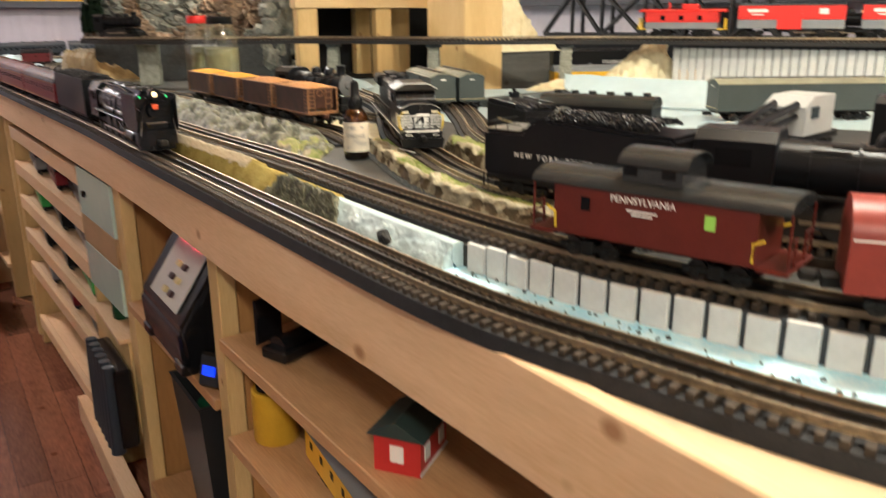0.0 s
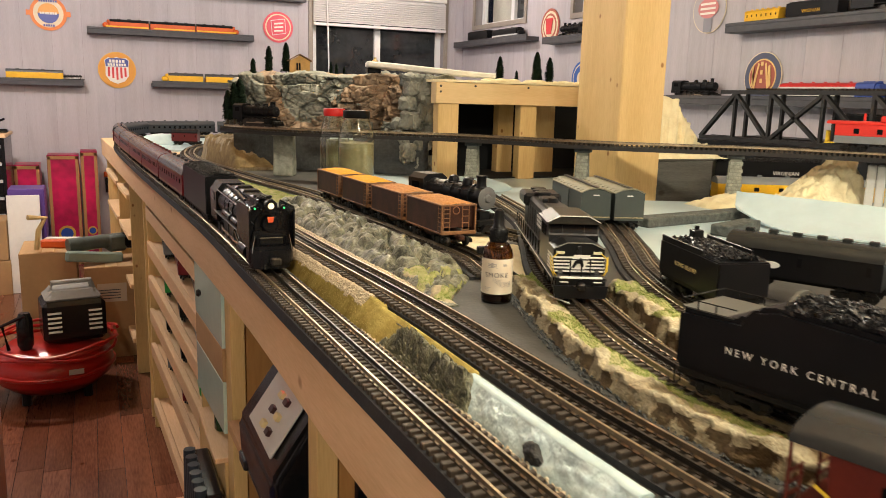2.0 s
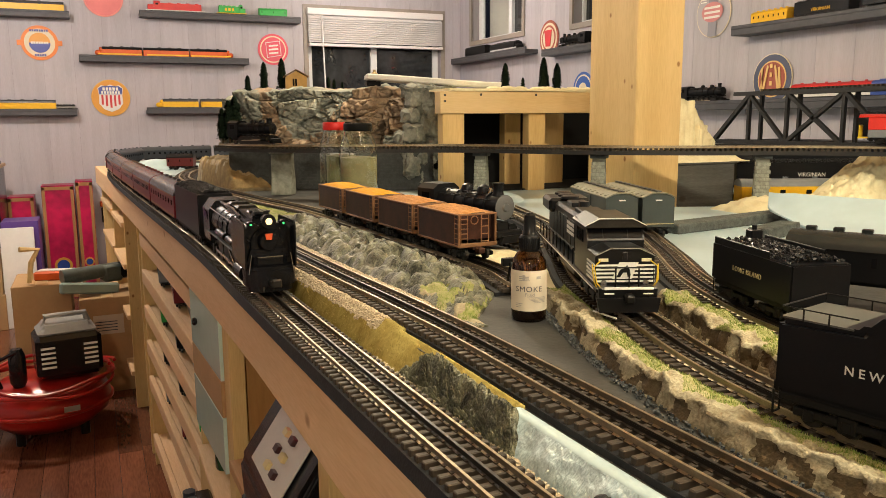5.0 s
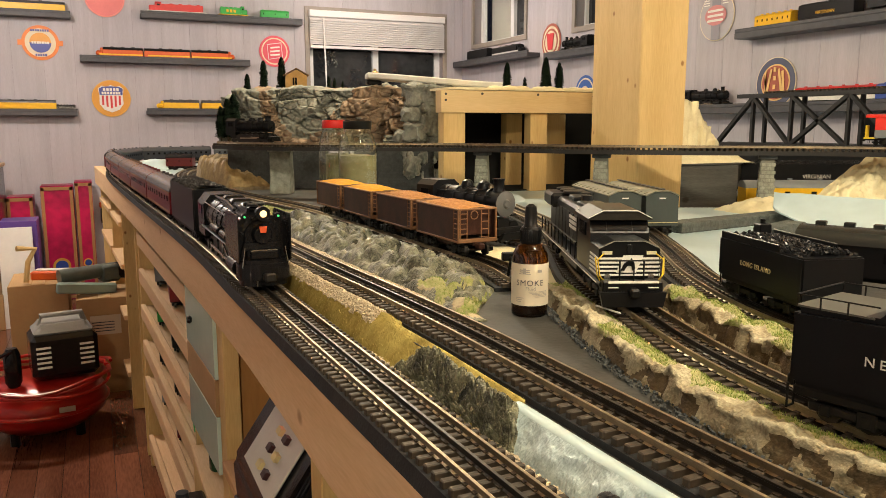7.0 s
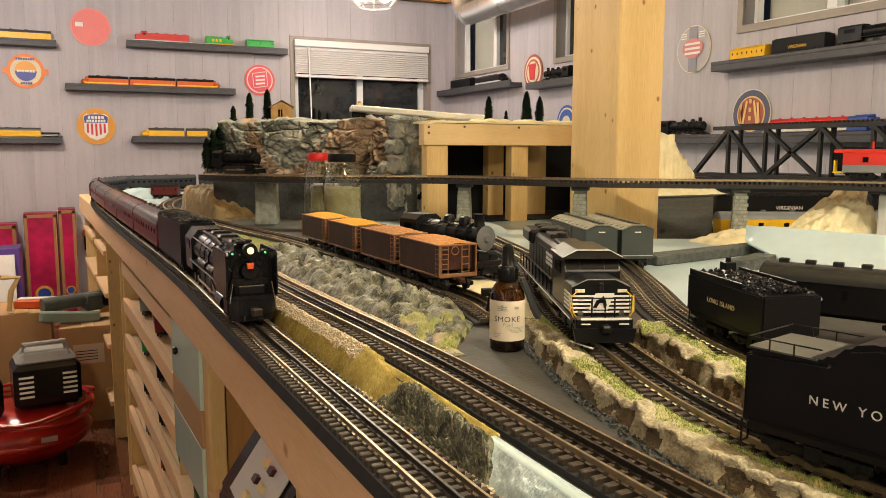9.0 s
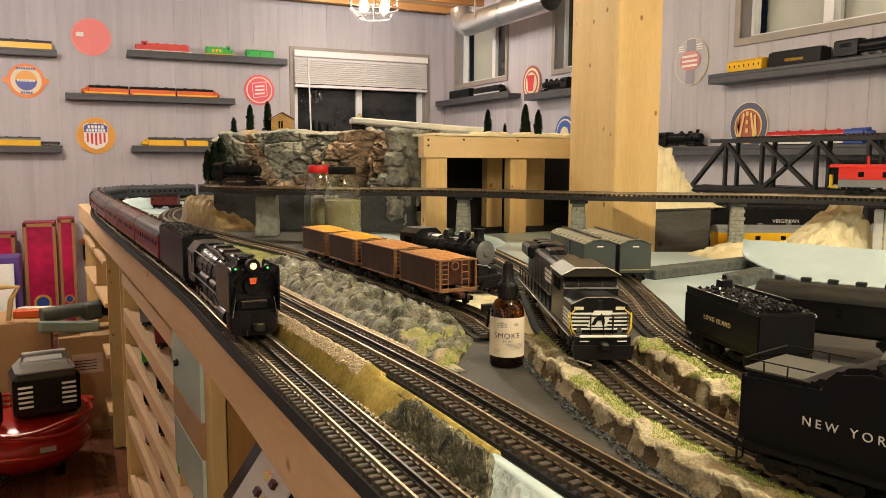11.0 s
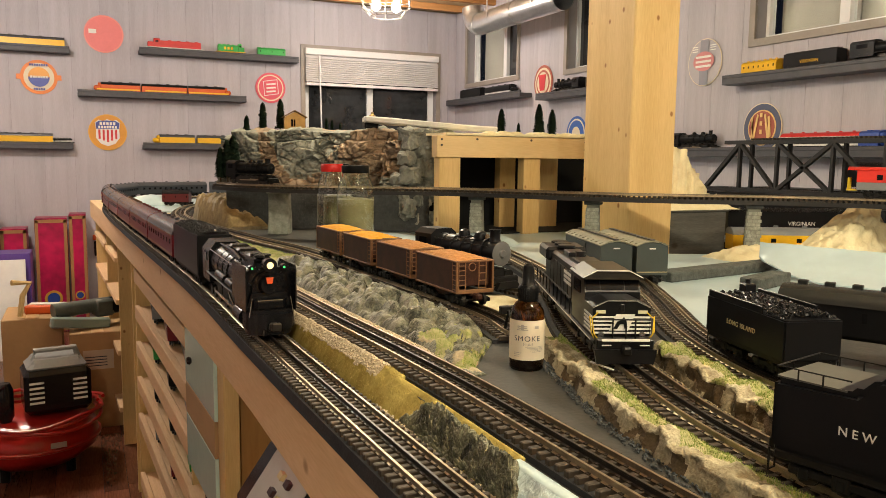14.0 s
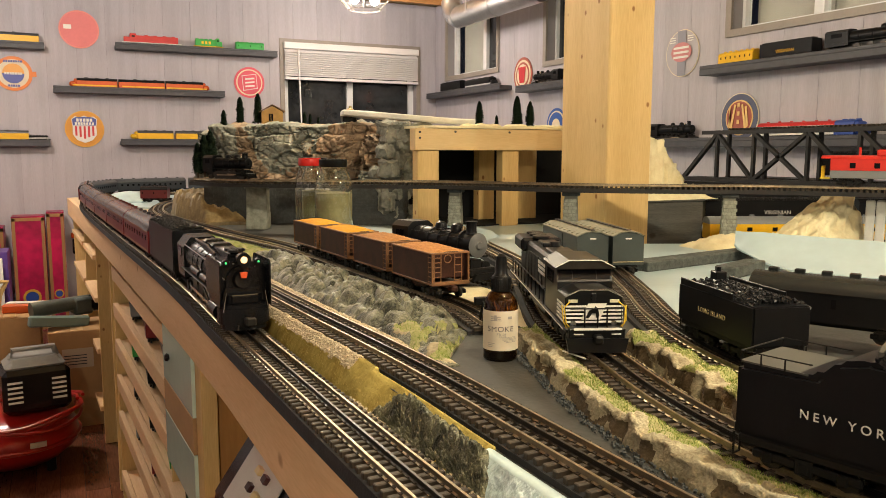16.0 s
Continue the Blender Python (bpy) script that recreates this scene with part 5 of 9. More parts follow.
# loose ballast in the cutting
bal = bank("ballast_bed", 0.12, 1.0, lambda y: x_of(T3, y) - 0.037, lambda y: x_of(T3, y) + 0.041, 1.0, 1.0, lambda y: 0.007, 0.001, [rock_tan], "tan earth and ballast under the sunken track", lambda c, n: 0, step=0.02, cols=6)
stones("ballast", [(x_of(T3, y) + rng.choice((-1, 1)) * rng.uniform(0.028, 0.037), y, 1.010) for y in [0.15 + 0.0003 * k for k in range(2600)]], rock_tan, bal, 0.0021, 15)
# sandy patch between siding and cutting
sand = bank("sand_patch", 0.95, 1.30, lambda y: x_of(TH, y) + 0.040, lambda y: x_of(T3, y) - 0.038 if y < 1.2 else 0.47, 1.0, 1.0, lambda y: 0.004, 0.003, [cream], "smooth cream sand patch beside the siding", lambda c, n: 0, step=0.01, cols=10)
bm = bmesh.new()
bmesh.ops.create_icosphere(bm, subdivisions=3, radius=1)
for v in bm.verts:
    v.co = Vector((v.co.x * 0.022, v.co.y * 0.013, v.co.z * 0.006)) * (1 + lump(v.co, 0.3, 2))
ob = tagged(put_mesh("cream_stone", bm, cream, True), "flat cream foam stone on the sand", "rock")
ob.location = (0.405, 1.14, 1.009)
bm = bmesh.new()
box(bm, 0, 0, 0, 0.0022, 0.028, 0.0012, rot=(8, 0, 0))
ob = tagged(put_mesh("wood_splinter", bm, white_paint), "pale wooden splinter lying on the grass", "stick")
ob.matrix_world = pose(0.300, 0.772, 1.021, 0, 0, 25)
# far rock bank with straw face by the curve
far = bank("rock_bank", 2.62, 3.25, lambda y: x_of(TH, y) + 0.045, lambda y: 0.36, 1.0, 1.0, lambda y: 0.088, 0.010, [rock_tan, straw_rock], "tan layered rock bank beside the far curve", lambda c, n: 1 if noise.noise(c * 14) > -0.1 else 0, step=0.006, cols=26, scale=30, steep=0.1, rocky=0.014, cell=34)
green = bank("grass_verge", 1.75, 2.9, lambda y: x_of(T2, y) + 0.034 if y < 2.6 else 0.094, lambda y: x_of(TH, y) - 0.038, 1.0, 1.0, lambda y: 0.006, 0.004, [turf_green], "light green grass verge inside the far curve", lambda c, n: 0, step=0.015, cols=8)
blades("grass_fibre", surface_spots(green, 0, 6400, 17), blade_green, green, 0.0032, 17)

# ---------- mountain ----------
FACE = [(0.215, 2.84), (0.33, 2.79), (0.45, 2.74), (0.57, 2.66), (0.69, 2.56), (0.83, 2.44)]


def mountain():
    base = thing("rock_mountain", Matrix(), "grey and rust plaster rock cliff with a brick base", "mountain")
    pts = curve_points(FACE, 0.0035)
    bm = bmesh.new()
    n, rows = len(pts), 76
    z0, top = 1.128, 1.325
    grid = []
    for i, (q, t) in enumerate(pts):
        nrm = Vector((t.y, -t.x, 0))
        nrm = nrm if nrm.y < 0 else -nrm
        u = i / (n - 1)
        col = []
        ht = top - 0.012 * abs(math.sin(u * 9)) - (0.03 if u < 0.06 else 0)
        for k in range(rows + 1):
            f = k / rows
            z = z0 + (ht - z0) * f
            p = Vector((q.x, q.y, z))
            wide = 7.0 if u > 0.78 else 10.0
            pv = Vector((u * wide + 0.35 * noise.noise(p * 12), f * 3.6 + 0.35 * noise.noise(p * 12 + Vector((4, 0, 0))), 1))
            (d0, d1, *_), (c0, *_) = noise.voronoi(pv)
            (e0, e1, *_), (g0, *_) = noise.voronoi(pv * 2.7)
            block = 0.05 * noise.noise(c0 * 3.7) + (0.016 + 0.03 * max(0, noise.noise(p * 6))) * (min(1, (d1 - d0) / 0.12) ** 0.6 - 1) + 0.03 * (pv - c0).dot(Vector((math.sin(c0.x * 9), math.cos(c0.y * 7), 0)))
            block += 0.012 * noise.noise(g0 * 5.1) + 0.011 * (min(1, (e1 - e0) / 0.2) - 1)
            out = block + lump((q.x, q.y, z), 0.016, 12) + lump((q.x, q.y, z), 0.004, 60) - 0.05 * f * f - (0.02 if u < 0.06 or u > 0.95 else 0)
            out -= 0.045 * math.exp(-((u - 0.735 - 0.02 * f) / 0.022) ** 2)
            col.append(bm.verts.new(p + nrm * out))
        for k in range(1, 14):
            back = col[rows].co - nrm * 0.045 * k
            col.append(bm.verts.new((back.x, back.y, ht + 0.012 * math.sin(k * 0.5) + lump((back.x, back.y, 0), 0.012, 14))))
        grid.append(col)
    for a, b in zip(grid, grid[1:]):
        for k in range(len(a) - 1):
            f = bm.faces.new((a[k], b[k], b[k + 1], a[k + 1]))
            c = f.calc_center_median()
            f.smooth = noise.noise(c * 9) > 0
            w = noise.noise(c * 5.5 + Vector((2.3, 0, 0.4)))
            f.material_index = 1 if w > 0.12 and c.x > 0.36 else 0
    for side in (grid[0], grid[-1]):
        v = [bm.verts.new((side[-1].co.x, side[-1].co.y, z0))]
        bm.faces.new(side + v)
    bmesh.ops.recalc_face_normals(bm, faces=bm.faces[:])
    part("cliff", bm, [rock_grey, rock_rust], base)
    # right-hand buttress running down to the board
    bm = bmesh.new()
    r2 = random.Random(8)
    for k in range(54):
        z = 1.02 + 0.29 * (k + r2.random()) / 54
        v = box(bm, 0.79 + r2.uniform(-0.055, 0.045), 2.42 + r2.uniform(-0.02, 0.05), z, r2.uniform(0.03, 0.055), r2.uniform(0.04, 0.07), r2.uniform(0.03, 0.06), 0.006, rot=(r2.uniform(-12, 12), r2.uniform(-12, 12), r2.uniform(0, 40)))
    bmesh.ops.subdivide_edges(bm, edges=bm.edges[:], cuts=2, use_grid_fill=True)
    for v in bm.verts:
        v.co += Vector((lump(v.co, 0.009, 45), lump(v.co + Vector((3, 0, 0)), 0.009, 45), lump(v.co + Vector((0, 5, 0)), 0.008, 45)))
    part("buttress", bm, rock_grey, base, "blocky grey rock buttress")
    bm = bmesh.new()
    for k in range(46):
        z = 1.0 + 0.3 * k / 46
        bmesh.ops.create_icosphere(bm, subdivisions=2, radius=0.013 + 0.008 * r2.random(), matrix=Matrix.Translation((0.862 + r2.uniform(-0.014, 0.010), 2.39 + r2.uniform(-0.03, 0.02), z)))
    part("foam_edge", bm, cream, base, "cream raw foam edge", smooth=True)
    # brick-faced abutment under the high line
    bm = bmesh.new()
    for (x0, y0), (x1, y1) in (((0.235, 2.69), (0.52, 2.56)), ((0.60, 2.50), (0.80, 2.36))):
        d = Vector((x1 - x0, y1 - y0, 0))
        box(bm, (x0 + x1) / 2, (y0 + y1) / 2 + 0.02, 1.064, d.length, 0.03, 0.128, rot=(0, 0, math.degrees(math.atan2(d.y, d.x))))
    part("abutment", bm, mortar, base, "dark stone abutment")
    bm = bmesh.new()
    for (x0, y0), (x1, y1) in (((0.235, 2.69), (0.52, 2.56)), ((0.60, 2.50), (0.80, 2.36))):
        d = Vector((x1 - x0, y1 - y0, 0))
        ang = math.degrees(math.atan2(d.y, d.x))
        for j in range(13):
            for k in range(int(d.length / 0.018)):
                s = (k + 0.5 * (j % 2) + 0.3) * 0.018
                if s > d.length - 0.006:
                    continue
                q = Vector((x0, y0, 0)) + d.normalized() * s
                box(bm, q.x, q.y + 0.004, 1.006 + 0.0095 * j, 0.0165, 0.004, 0.0082, rot=(0, 0, ang))
    tagged(part("brick", bm, brick_grey, base, "grey bricks"), kind="stuff")
    return base


mountain()

tree_green = material("dark_conifer", (0.014, 0.026, 0.014), 0.95, spots=0.4, scale=80, spec=0.1)
bark = material("bark", (0.06, 0.04, 0.025), 0.9)


def conifer(x, y, z, h, seed):
    base = thing("conifer_tree", pose(x, y, z), "small dark green bottle-brush model conifer", "tree", "model conifers")
    bm = bmesh.new()
    cyl(bm, (0, 0, -0.004), (0, 0, h * 0.9), h * 0.025, h * 0.008, 6)
    part("trunk", bm, bark, base)
    r = random.Random(seed)
    bm = bmesh.new()
    cyl(bm, (0, 0, h * 0.12), (0, 0, h * 0.6), h * 0.11, h * 0.10, 12)
    cyl(bm, (0, 0, h * 0.6), (0, 0, h * 0.96), h * 0.10, h * 0.02, 12)
    for k in range(900):
        f = r.random() ** 0.8
        zz = h * (0.1 + 0.9 * f)
        rad = h * 0.165 * (1 - f ** 2.4) ** 0.75 * (0.85 + 0.3 * noise.noise(Vector((f * 7, seed * 3.1, 0)))) * r.uniform(0.75, 1.1) + h * 0.014
        a = r.uniform(0, 6.28)
        d = Vector((math.cos(a), math.sin(a), 0))
        p = Vector((0, 0, zz)) + d * rad * 0.35
        e = Vector((0, 0, zz - h * 0.03 + h * 0.02 * r.random())) + d * rad
        side = Vector((-d.y, d.x, 0.3)) * h * 0.022
        bm.faces.new([bm.verts.new(p), bm.verts.new(e + side), bm.verts.new(e + d * h * 0.02), bm.verts.new(e - side)])
    part("crown", bm, tree_green, base)


for k, (x, y, z, h) in enumerate([(0.222, 2.76, 1.15, 0.11), (0.243, 2.755, 1.15, 0.135), (0.264, 2.76, 1.15, 0.15), (0.341, 2.93, 1.29, 0.085), (0.396, 2.92, 1.315, 0.105), (0.470, 2.97, 1.32, 0.118), (0.635, 2.95, 1.325, 0.05), (0.662, 2.97, 1.325, 0.045), (0.690, 2.96, 1.325, 0.035),
                                      (1.012, 2.30, 1.302, 0.088), (1.074, 2.30, 1.302, 0.045), (1.149, 2.30, 1.302, 0.108), (1.166, 2.31, 1.302, 0.06), (1.192, 2.29, 1.302, 0.092)]):
    conifer(x, y, z, h, k)

hut = thing("wooden_hut", pose(0.508, 2.92, 1.328, 0, 0, -10), "tiny yellow-tan wooden model cabin on the cliff", "hut")
hut_tan = material("hut_boards", (0.5, 0.30, 0.10), 0.7, spots=0.25, scale=60)
bm = bmesh.new()
prism(bm, [(-0.036, 0), (0.036, 0), (0.036, 0.042), (0, 0.062), (-0.036, 0.042)], -0.03, 0.03, "y")
part("wall", bm, hut_tan, hut)
bm = bmesh.new()
for s in (-1, 1):
    box(bm, s * 0.021, 0, 0.0545, 0.05, 0.072, 0.003, rot=(0, s * 29, 0))
part("roof", bm, material("hut_roof", (0.22, 0.12, 0.05), 0.7, spots=0.3, scale=50), hut)
bm = bmesh.new()
box(bm, -0.006, -0.0305, 0.022, 0.016, 0.002, 0.026)
part("pane", bm, pane_black, hut)
bm = bmesh.new()
for dx, dz, sx, sz in ((-0.006, 0.036, 0.02, 0.003), (-0.006, 0.008, 0.02, 0.003), (-0.015, 0.022, 0.003, 0.028), (0.003, 0.022, 0.003, 0.028), (-0.006, 0.022, 0.002, 0.026)):
    box(bm, dx, -0.032, dz, sx, 0.002, sz)
part("window_frame", bm, hut_tan, hut)

cabin = thing("toy_engine", pose(0.705, 2.66, 1.33), "small dark engine model with a brass dome", "model")
bm = bmesh.new()
box(bm, 0, 0, 0.012, 0.05, 0.03, 0.024, 0.004)
cyl(bm, (-0.02, 0, 0.024), (-0.02, 0, 0.04), 0.005)
part("body", bm, shell_black, cabin)
bm = bmesh.new()
lathe(bm, [(0.014, 0.024), (0.014, 0.034), (0.011, 0.043), (0.005, 0.047), (0.005, 0.054)], 16, (0.006, 0, 0))
part("dome", bm, material("brass", (0.6, 0.45, 0.22), 0.3, 1.0), cabin, smooth=True)

# ---------- timber bench frame behind ----------
fr = thing("timber_frame", Matrix(), "pine two-by-four frame carrying the upper level", "frame")


def plank(name, cx, cy, cz, sx, sy, sz, mat, parent):
    bm = bmesh.new()
    box(bm, cx, cy, cz, sx, sy, sz, 0.0015)
    return part(name, bm, mat, parent)


plank("beam", 1.04, 2.25, 1.268, 0.56, 0.04, 0.064, pine_x, fr)
for x, y, w in ((0.806, 2.255, 0.070), (1.094, 2.262, 0.060), (1.118, 2.46, 0.060), (1.262, 2.44, 0.085)):
    plank("leg", x, y + 0.001, 1.1175, w, 0.038, 0.237, pine_z, fr)
bolt_mat = material("bolt_head", (0.08, 0.07, 0.06), 0.5, 0.7)
for x, z in ((0.775, 1.289), (0.775, 1.272), (0.892, 1.291), (1.08, 1.291), (1.28, 1.288), (1.28, 1.265)):
    bm = bmesh.new()
    cyl(bm, (x, 2.2305, z), (x, 2.2275, z), 0.0035, seg=10)
    part("screw_head", bm, bolt_mat, fr)
bm = bmesh.new()
box(bm, 1.10, 2.46, 1.3055, 0.62, 0.46, 0.007)
tagged(put_mesh("upper_deck", bm, cream), "cream foam-covered upper shelf", "deck")
bm = bmesh.new()
r3 = random.Random(4)
for k in range(30):
    bmesh.ops.create_icosphere(bm, subdivisions=2, radius=r3.uniform(0.008, 0.018), matrix=Matrix.Translation((0.93 + 0.4 * r3.random(), 2.26 + 0.05 * r3.random(), 1.309)) @ Matrix.Diagonal((1.6, 1, 0.6, 1)))
tagged(put_mesh("spray_foam", bm, cream, True), "lumpy cream spray foam along the upper shelf", "foam")
bm = bmesh.new()
box(bm, 0, 0, 0, 0.47, 0.07, 0.020, 0.004, rot=(0, 3.5, -12))
bmesh.ops.subdivide_edges(bm, edges=bm.edges[:], cuts=4, use_grid_fill=True)
for v in bm.verts:
    v.co.z += lump(v.co, 0.004, 25)
ob = tagged(put_mesh("foam_plank", bm, wall_white), "white foam plank bridging the cliff and upper shelf", "foam")
ob.location = (0.905, 2.60, 1.345)
# Added black sheet and floor piece standing in for the deep shade under the shelf.
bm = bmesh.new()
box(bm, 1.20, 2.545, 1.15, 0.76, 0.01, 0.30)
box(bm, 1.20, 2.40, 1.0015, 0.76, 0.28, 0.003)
tagged(put_mesh("shade_sheet", bm, material("shade_black", (0.006, 0.006, 0.006), 0.9)), "added black sheet standing in for the dark under the upper shelf", "cloth")

# cream foam slope beside the post


def foam_hill(name, x0, x1, y0, y1, foot, height, label, step=0.005, cell=34.0, knob=0.02):
    """Lumpy set spray foam over a rectangle; height(u, v) above its foot."""
    bm = bmesh.new()
    nx, ny = max(3, int((x1 - x0) / step)), max(3, int((y1 - y0) / step))
    grid = []
    for i in range(nx + 1):
        row = []
        for j in range(ny + 1):
            u, v = i / nx, j / ny
            x, y = x0 + (x1 - x0) * u, y0 + (y1 - y0) * v
            h = height(u, v)
            p3 = Vector((x, y, h * 1.5)) * cell
            d = noise.voronoi(p3)[0][0]
            h2 = h + (knob * (0.6 - d) + lump((x, y, 0), 0.006, 40)) * min(1, h / 0.02)
            row.append(bm.verts.new((x + lump((y, h, 1), 0.008, 18), y + lump((x, h, 5), 0.008, 18) - knob * (0.5 - d) * min(1, h / 0.05), foot + max(0, h2))))
        grid.append(row)
    for a, b in zip(grid, grid[1:]):
        for j in range(ny):
            bm.faces.new((a[j], b[j], b[j + 1], a[j + 1])).smooth = True
    rim = [r[0] for r in grid] + grid[-1][1:] + [r[-1] for r in grid[-2::-1]] + grid[0][-2:0:-1]
    low = [bm.verts.new((v.co.x, v.co.y, foot - 0.001)) for v in rim]
    for i in range(len(rim)):
        bm.faces.new((rim[i], rim[(i + 1) % len(rim)], low[(i + 1) % len(rim)], low[i]))
    bm.faces.new(low)
    bmesh.ops.recalc_face_normals(bm, faces=bm.faces[:])
    return tagged(put_mesh(name, bm, cream), label, "foam")


foam_hill("foam_slope", 1.30, 1.72, 1.99, 2.24, 1.0, lambda u, v: float(np.interp(1.30 + 0.42 * u, (1.30, 1.44, 1.48, 1.53, 1.58, 1.66, 1.70, 1.72), (0.285, 0.28, 0.265, 0.20, 0.14, 0.10, 0.085, 0.01))) * min(1, v / 0.2 + 0.8), "lumpy cream spray-foam slope beside the post", knob=0.028)
foam_hill("foam_slope", 1.262, 1.52, 1.80, 1.985, 1.099, lambda u, v: 0.028 * min(1, 5 * (1 - u)) * min(1, 6 * v) * min(1, 6 * (1 - v) + 0.3), "low cream foam shoulder above the weathered box", knob=0.012)
weather = wood("weathered_board", (0.10, 0.098, 0.088), (0.032, 0.031, 0.028), "x", 0.7, 20, 14)
wb = thing("weathered_box", pose(1.365, 1.90, 0.971), "weathered grey-black wooden box beside the post", "box")
plank("board", 0, -0.1, 0.061, 0.20, 0.012, 0.122, weather, wb)
plank("board", 0.094, 0.0, 0.061, 0.012, 0.188, 0.122, weather, wb)
plank("lid", 0, 0, 0.125, 0.21, 0.22, 0.005, weather, wb)
foam_hill("foam_rock", 1.345, 1.62, 1.375, 1.505, 0.999, lambda u, v: 0.125 * min(1, u / 0.82) ** 0.9 * min(1, 8 * (1 - u)) * min(1, 3.5 * v + 0.1) * min(1, 6 * (1 - v)), "big cream spray-foam rock below the high line", knob=0.024, cell=44.0, step=0.004)
foam_hill("foam_rock", 1.20, 1.40, 1.46, 1.60, 0.999, lambda u, v: 0.03 * math.sin(math.pi * u) ** 0.5 * math.sin(math.pi * v) ** 0.5, "low cream foam lump at a pier's foot", knob=0.012)
slate = material("slate_strip", (0.11, 0.12, 0.11), 0.75, spots=0.65, scale=70, bump=2.0)
bm = bmesh.new()
box(bm, 1.04, 1.35, 1.009, 0.40, 0.045, 0.020, 0.002, rot=(0, 0, 9))
tagged(put_mesh("stone_wall_strip", bm, slate), "long grey-green stone wall strip lying flat", "wall strip")
bm = bmesh.new()
box(bm, 0.99, 1.20, 1.0105, 0.14, 0.04, 0.022, 0.002, rot=(0, 0, 20))
tagged(put_mesh("stone_wall_strip", bm, slate), "short dark stone wall strip lying flat", "wall strip")
bm = bmesh.new()
P, Q, N = Vector((1.14, 1.36, 0)), Vector((1.42, 0.90, 0)), Vector((-0.86, -0.50, 0))
layers = []
for lift in (0.0, 0.0035):
    grid = []
    for i in range(41):
        u = i / 40
        w = 0.155 * min(1.0, (u / 0.35)) ** 0.6 + 0.004
        row = []
        for j in range(15):
            v = j / 14
            p = P.lerp(Q, u) + N * (w * v)
            z = 1.0015 + lift + (0.058 - 0.012 * u) * (1 - v) ** 1.7 + (0.03 * (1 - u / 0.2) * v if u < 0.2 else 0) + lump((p.x, p.y, lift), 0.0025, 22)
            row.append(bm.verts.new((p.x, p.y, max(1.0005 + lift, z))))
        grid.append(row)
    for ra, rb in zip(grid, grid[1:]):
        for j in range(14):
            bm.faces.new((ra[j], ra[j + 1], rb[j + 1], rb[j]))
    layers.append(grid)
rims = [[r[0] for r in g] + g[-1][1:] + [r[-1] for r in g[-2::-1]] + g[0][-2:0:-1] for g in layers]
for i in range(len(rims[0])):
    k = (i + 1) % len(rims[0])
    bm.faces.new((rims[0][i], rims[0][k], rims[1][k], rims[1][i]))
bmesh.ops.recalc_face_normals(bm, faces=bm.faces[:])
tagged(put_mesh("foam_sheet", bm, foam_white, True), "curled white and pale blue foam sheet", "foam")
# corrugated panel below the high line
cp = thing("corrugated_panel", Matrix(), "white corrugated panel below the high line", "panel")
P0, P1 = Vector((1.545, 1.335, 0)), Vector((2.03, 0.33, 0))
dv = (P1 - P0).normalized()
for k in range(52):
    q = P0 + dv * (0.0225 * k)
    bm = bmesh.new()
    box(bm, 0, 0, 0.0605, 0.0205, 0.008, 0.121, 0.003)
    ob = part("rib", bm, wall_white, cp)
    ob.matrix_local = Matrix.Translation((q.x, q.y, 1.0)) @ pose(0, 0, 0, 0, 0, math.degrees(math.atan2(dv.y, dv.x)))

# ---------- high line ----------
HL = [(0.20, 2.60), (0.27, 2.44), (0.42, 2.30), (0.62, 2.18), (0.79, 2.06), (1.00, 1.78), (1.17, 1.64), (1.36, 1.53), (1.50, 1.36), (1.66, 1.08), (1.83, 0.75), (2.0, 0.3)]
track("elevated_track", HL, 1.152, "three-rail model track on a thin elevated deck")
bm = bmesh.new()
ribbon(bm, curve_points(HL, 0.03), [(-0.034, 1.130), (0.034, 1.130), (0.034, 1.1405), (-0.034, 1.1405)])
tagged(put_mesh("elevated_deck", bm, material("bridge_black", (0.02, 0.018, 0.017), 0.6)), "thin black deck of the elevated line", "deck")
stone_pale = material("pier_stone", (0.36, 0.37, 0.31), 0.75, scale=60, spots=0.5, bump=0.6)


pier_joint = material("pier_joint", (0.19, 0.19, 0.16), 0.8)


def pier(x, y, rz, foot=1.0):
    base = thing("bridge_pier", pose(x, y, foot, 0, 0, rz) @ Matrix.Diagonal((0.82, 0.82, 1, 1)), "tapered grey stone pier with a cap", "pier", "bridge piers")
    h = 1.130 - foot
    bm = bmesh.new()
    box(bm, 0, 0, h / 2 - 0.004, 0.044, 0.034, h - 0.008, taper=0.8)
    part("core", bm, pier_joint, base)
    bm = bmesh.new()
    box(bm, 0, 0, h - 0.005, 0.05, 0.042, 0.010, 0.002)
    part("cap", bm, brick_grey, base, "dark grey cap")
    n = int((h - 0.012) / 0.0092)
    for j in range(n):
        f = 1 - 0.2 * (j + 0.5) * 0.0092 / h
        for k in range(3):
            x0 = (k - 1 + (0.25 if j % 2 else -0.05)) * 0.0148 * f
            bm = bmesh.new()
            box(bm, x0, -0.0172 * f, 0.005 + 0.0092 * j, 0.0136 * f, 0.004, 0.0082, 0.0006)
            part("stone", bm, stone_pale, base)
        bm = bmesh.new()
        box(bm, -0.0222 * f, 0, 0.005 + 0.0092 * j, 0.004, 0.031 * f, 0.0082, 0.0006)
        part("stone", bm, stone_pale, base)


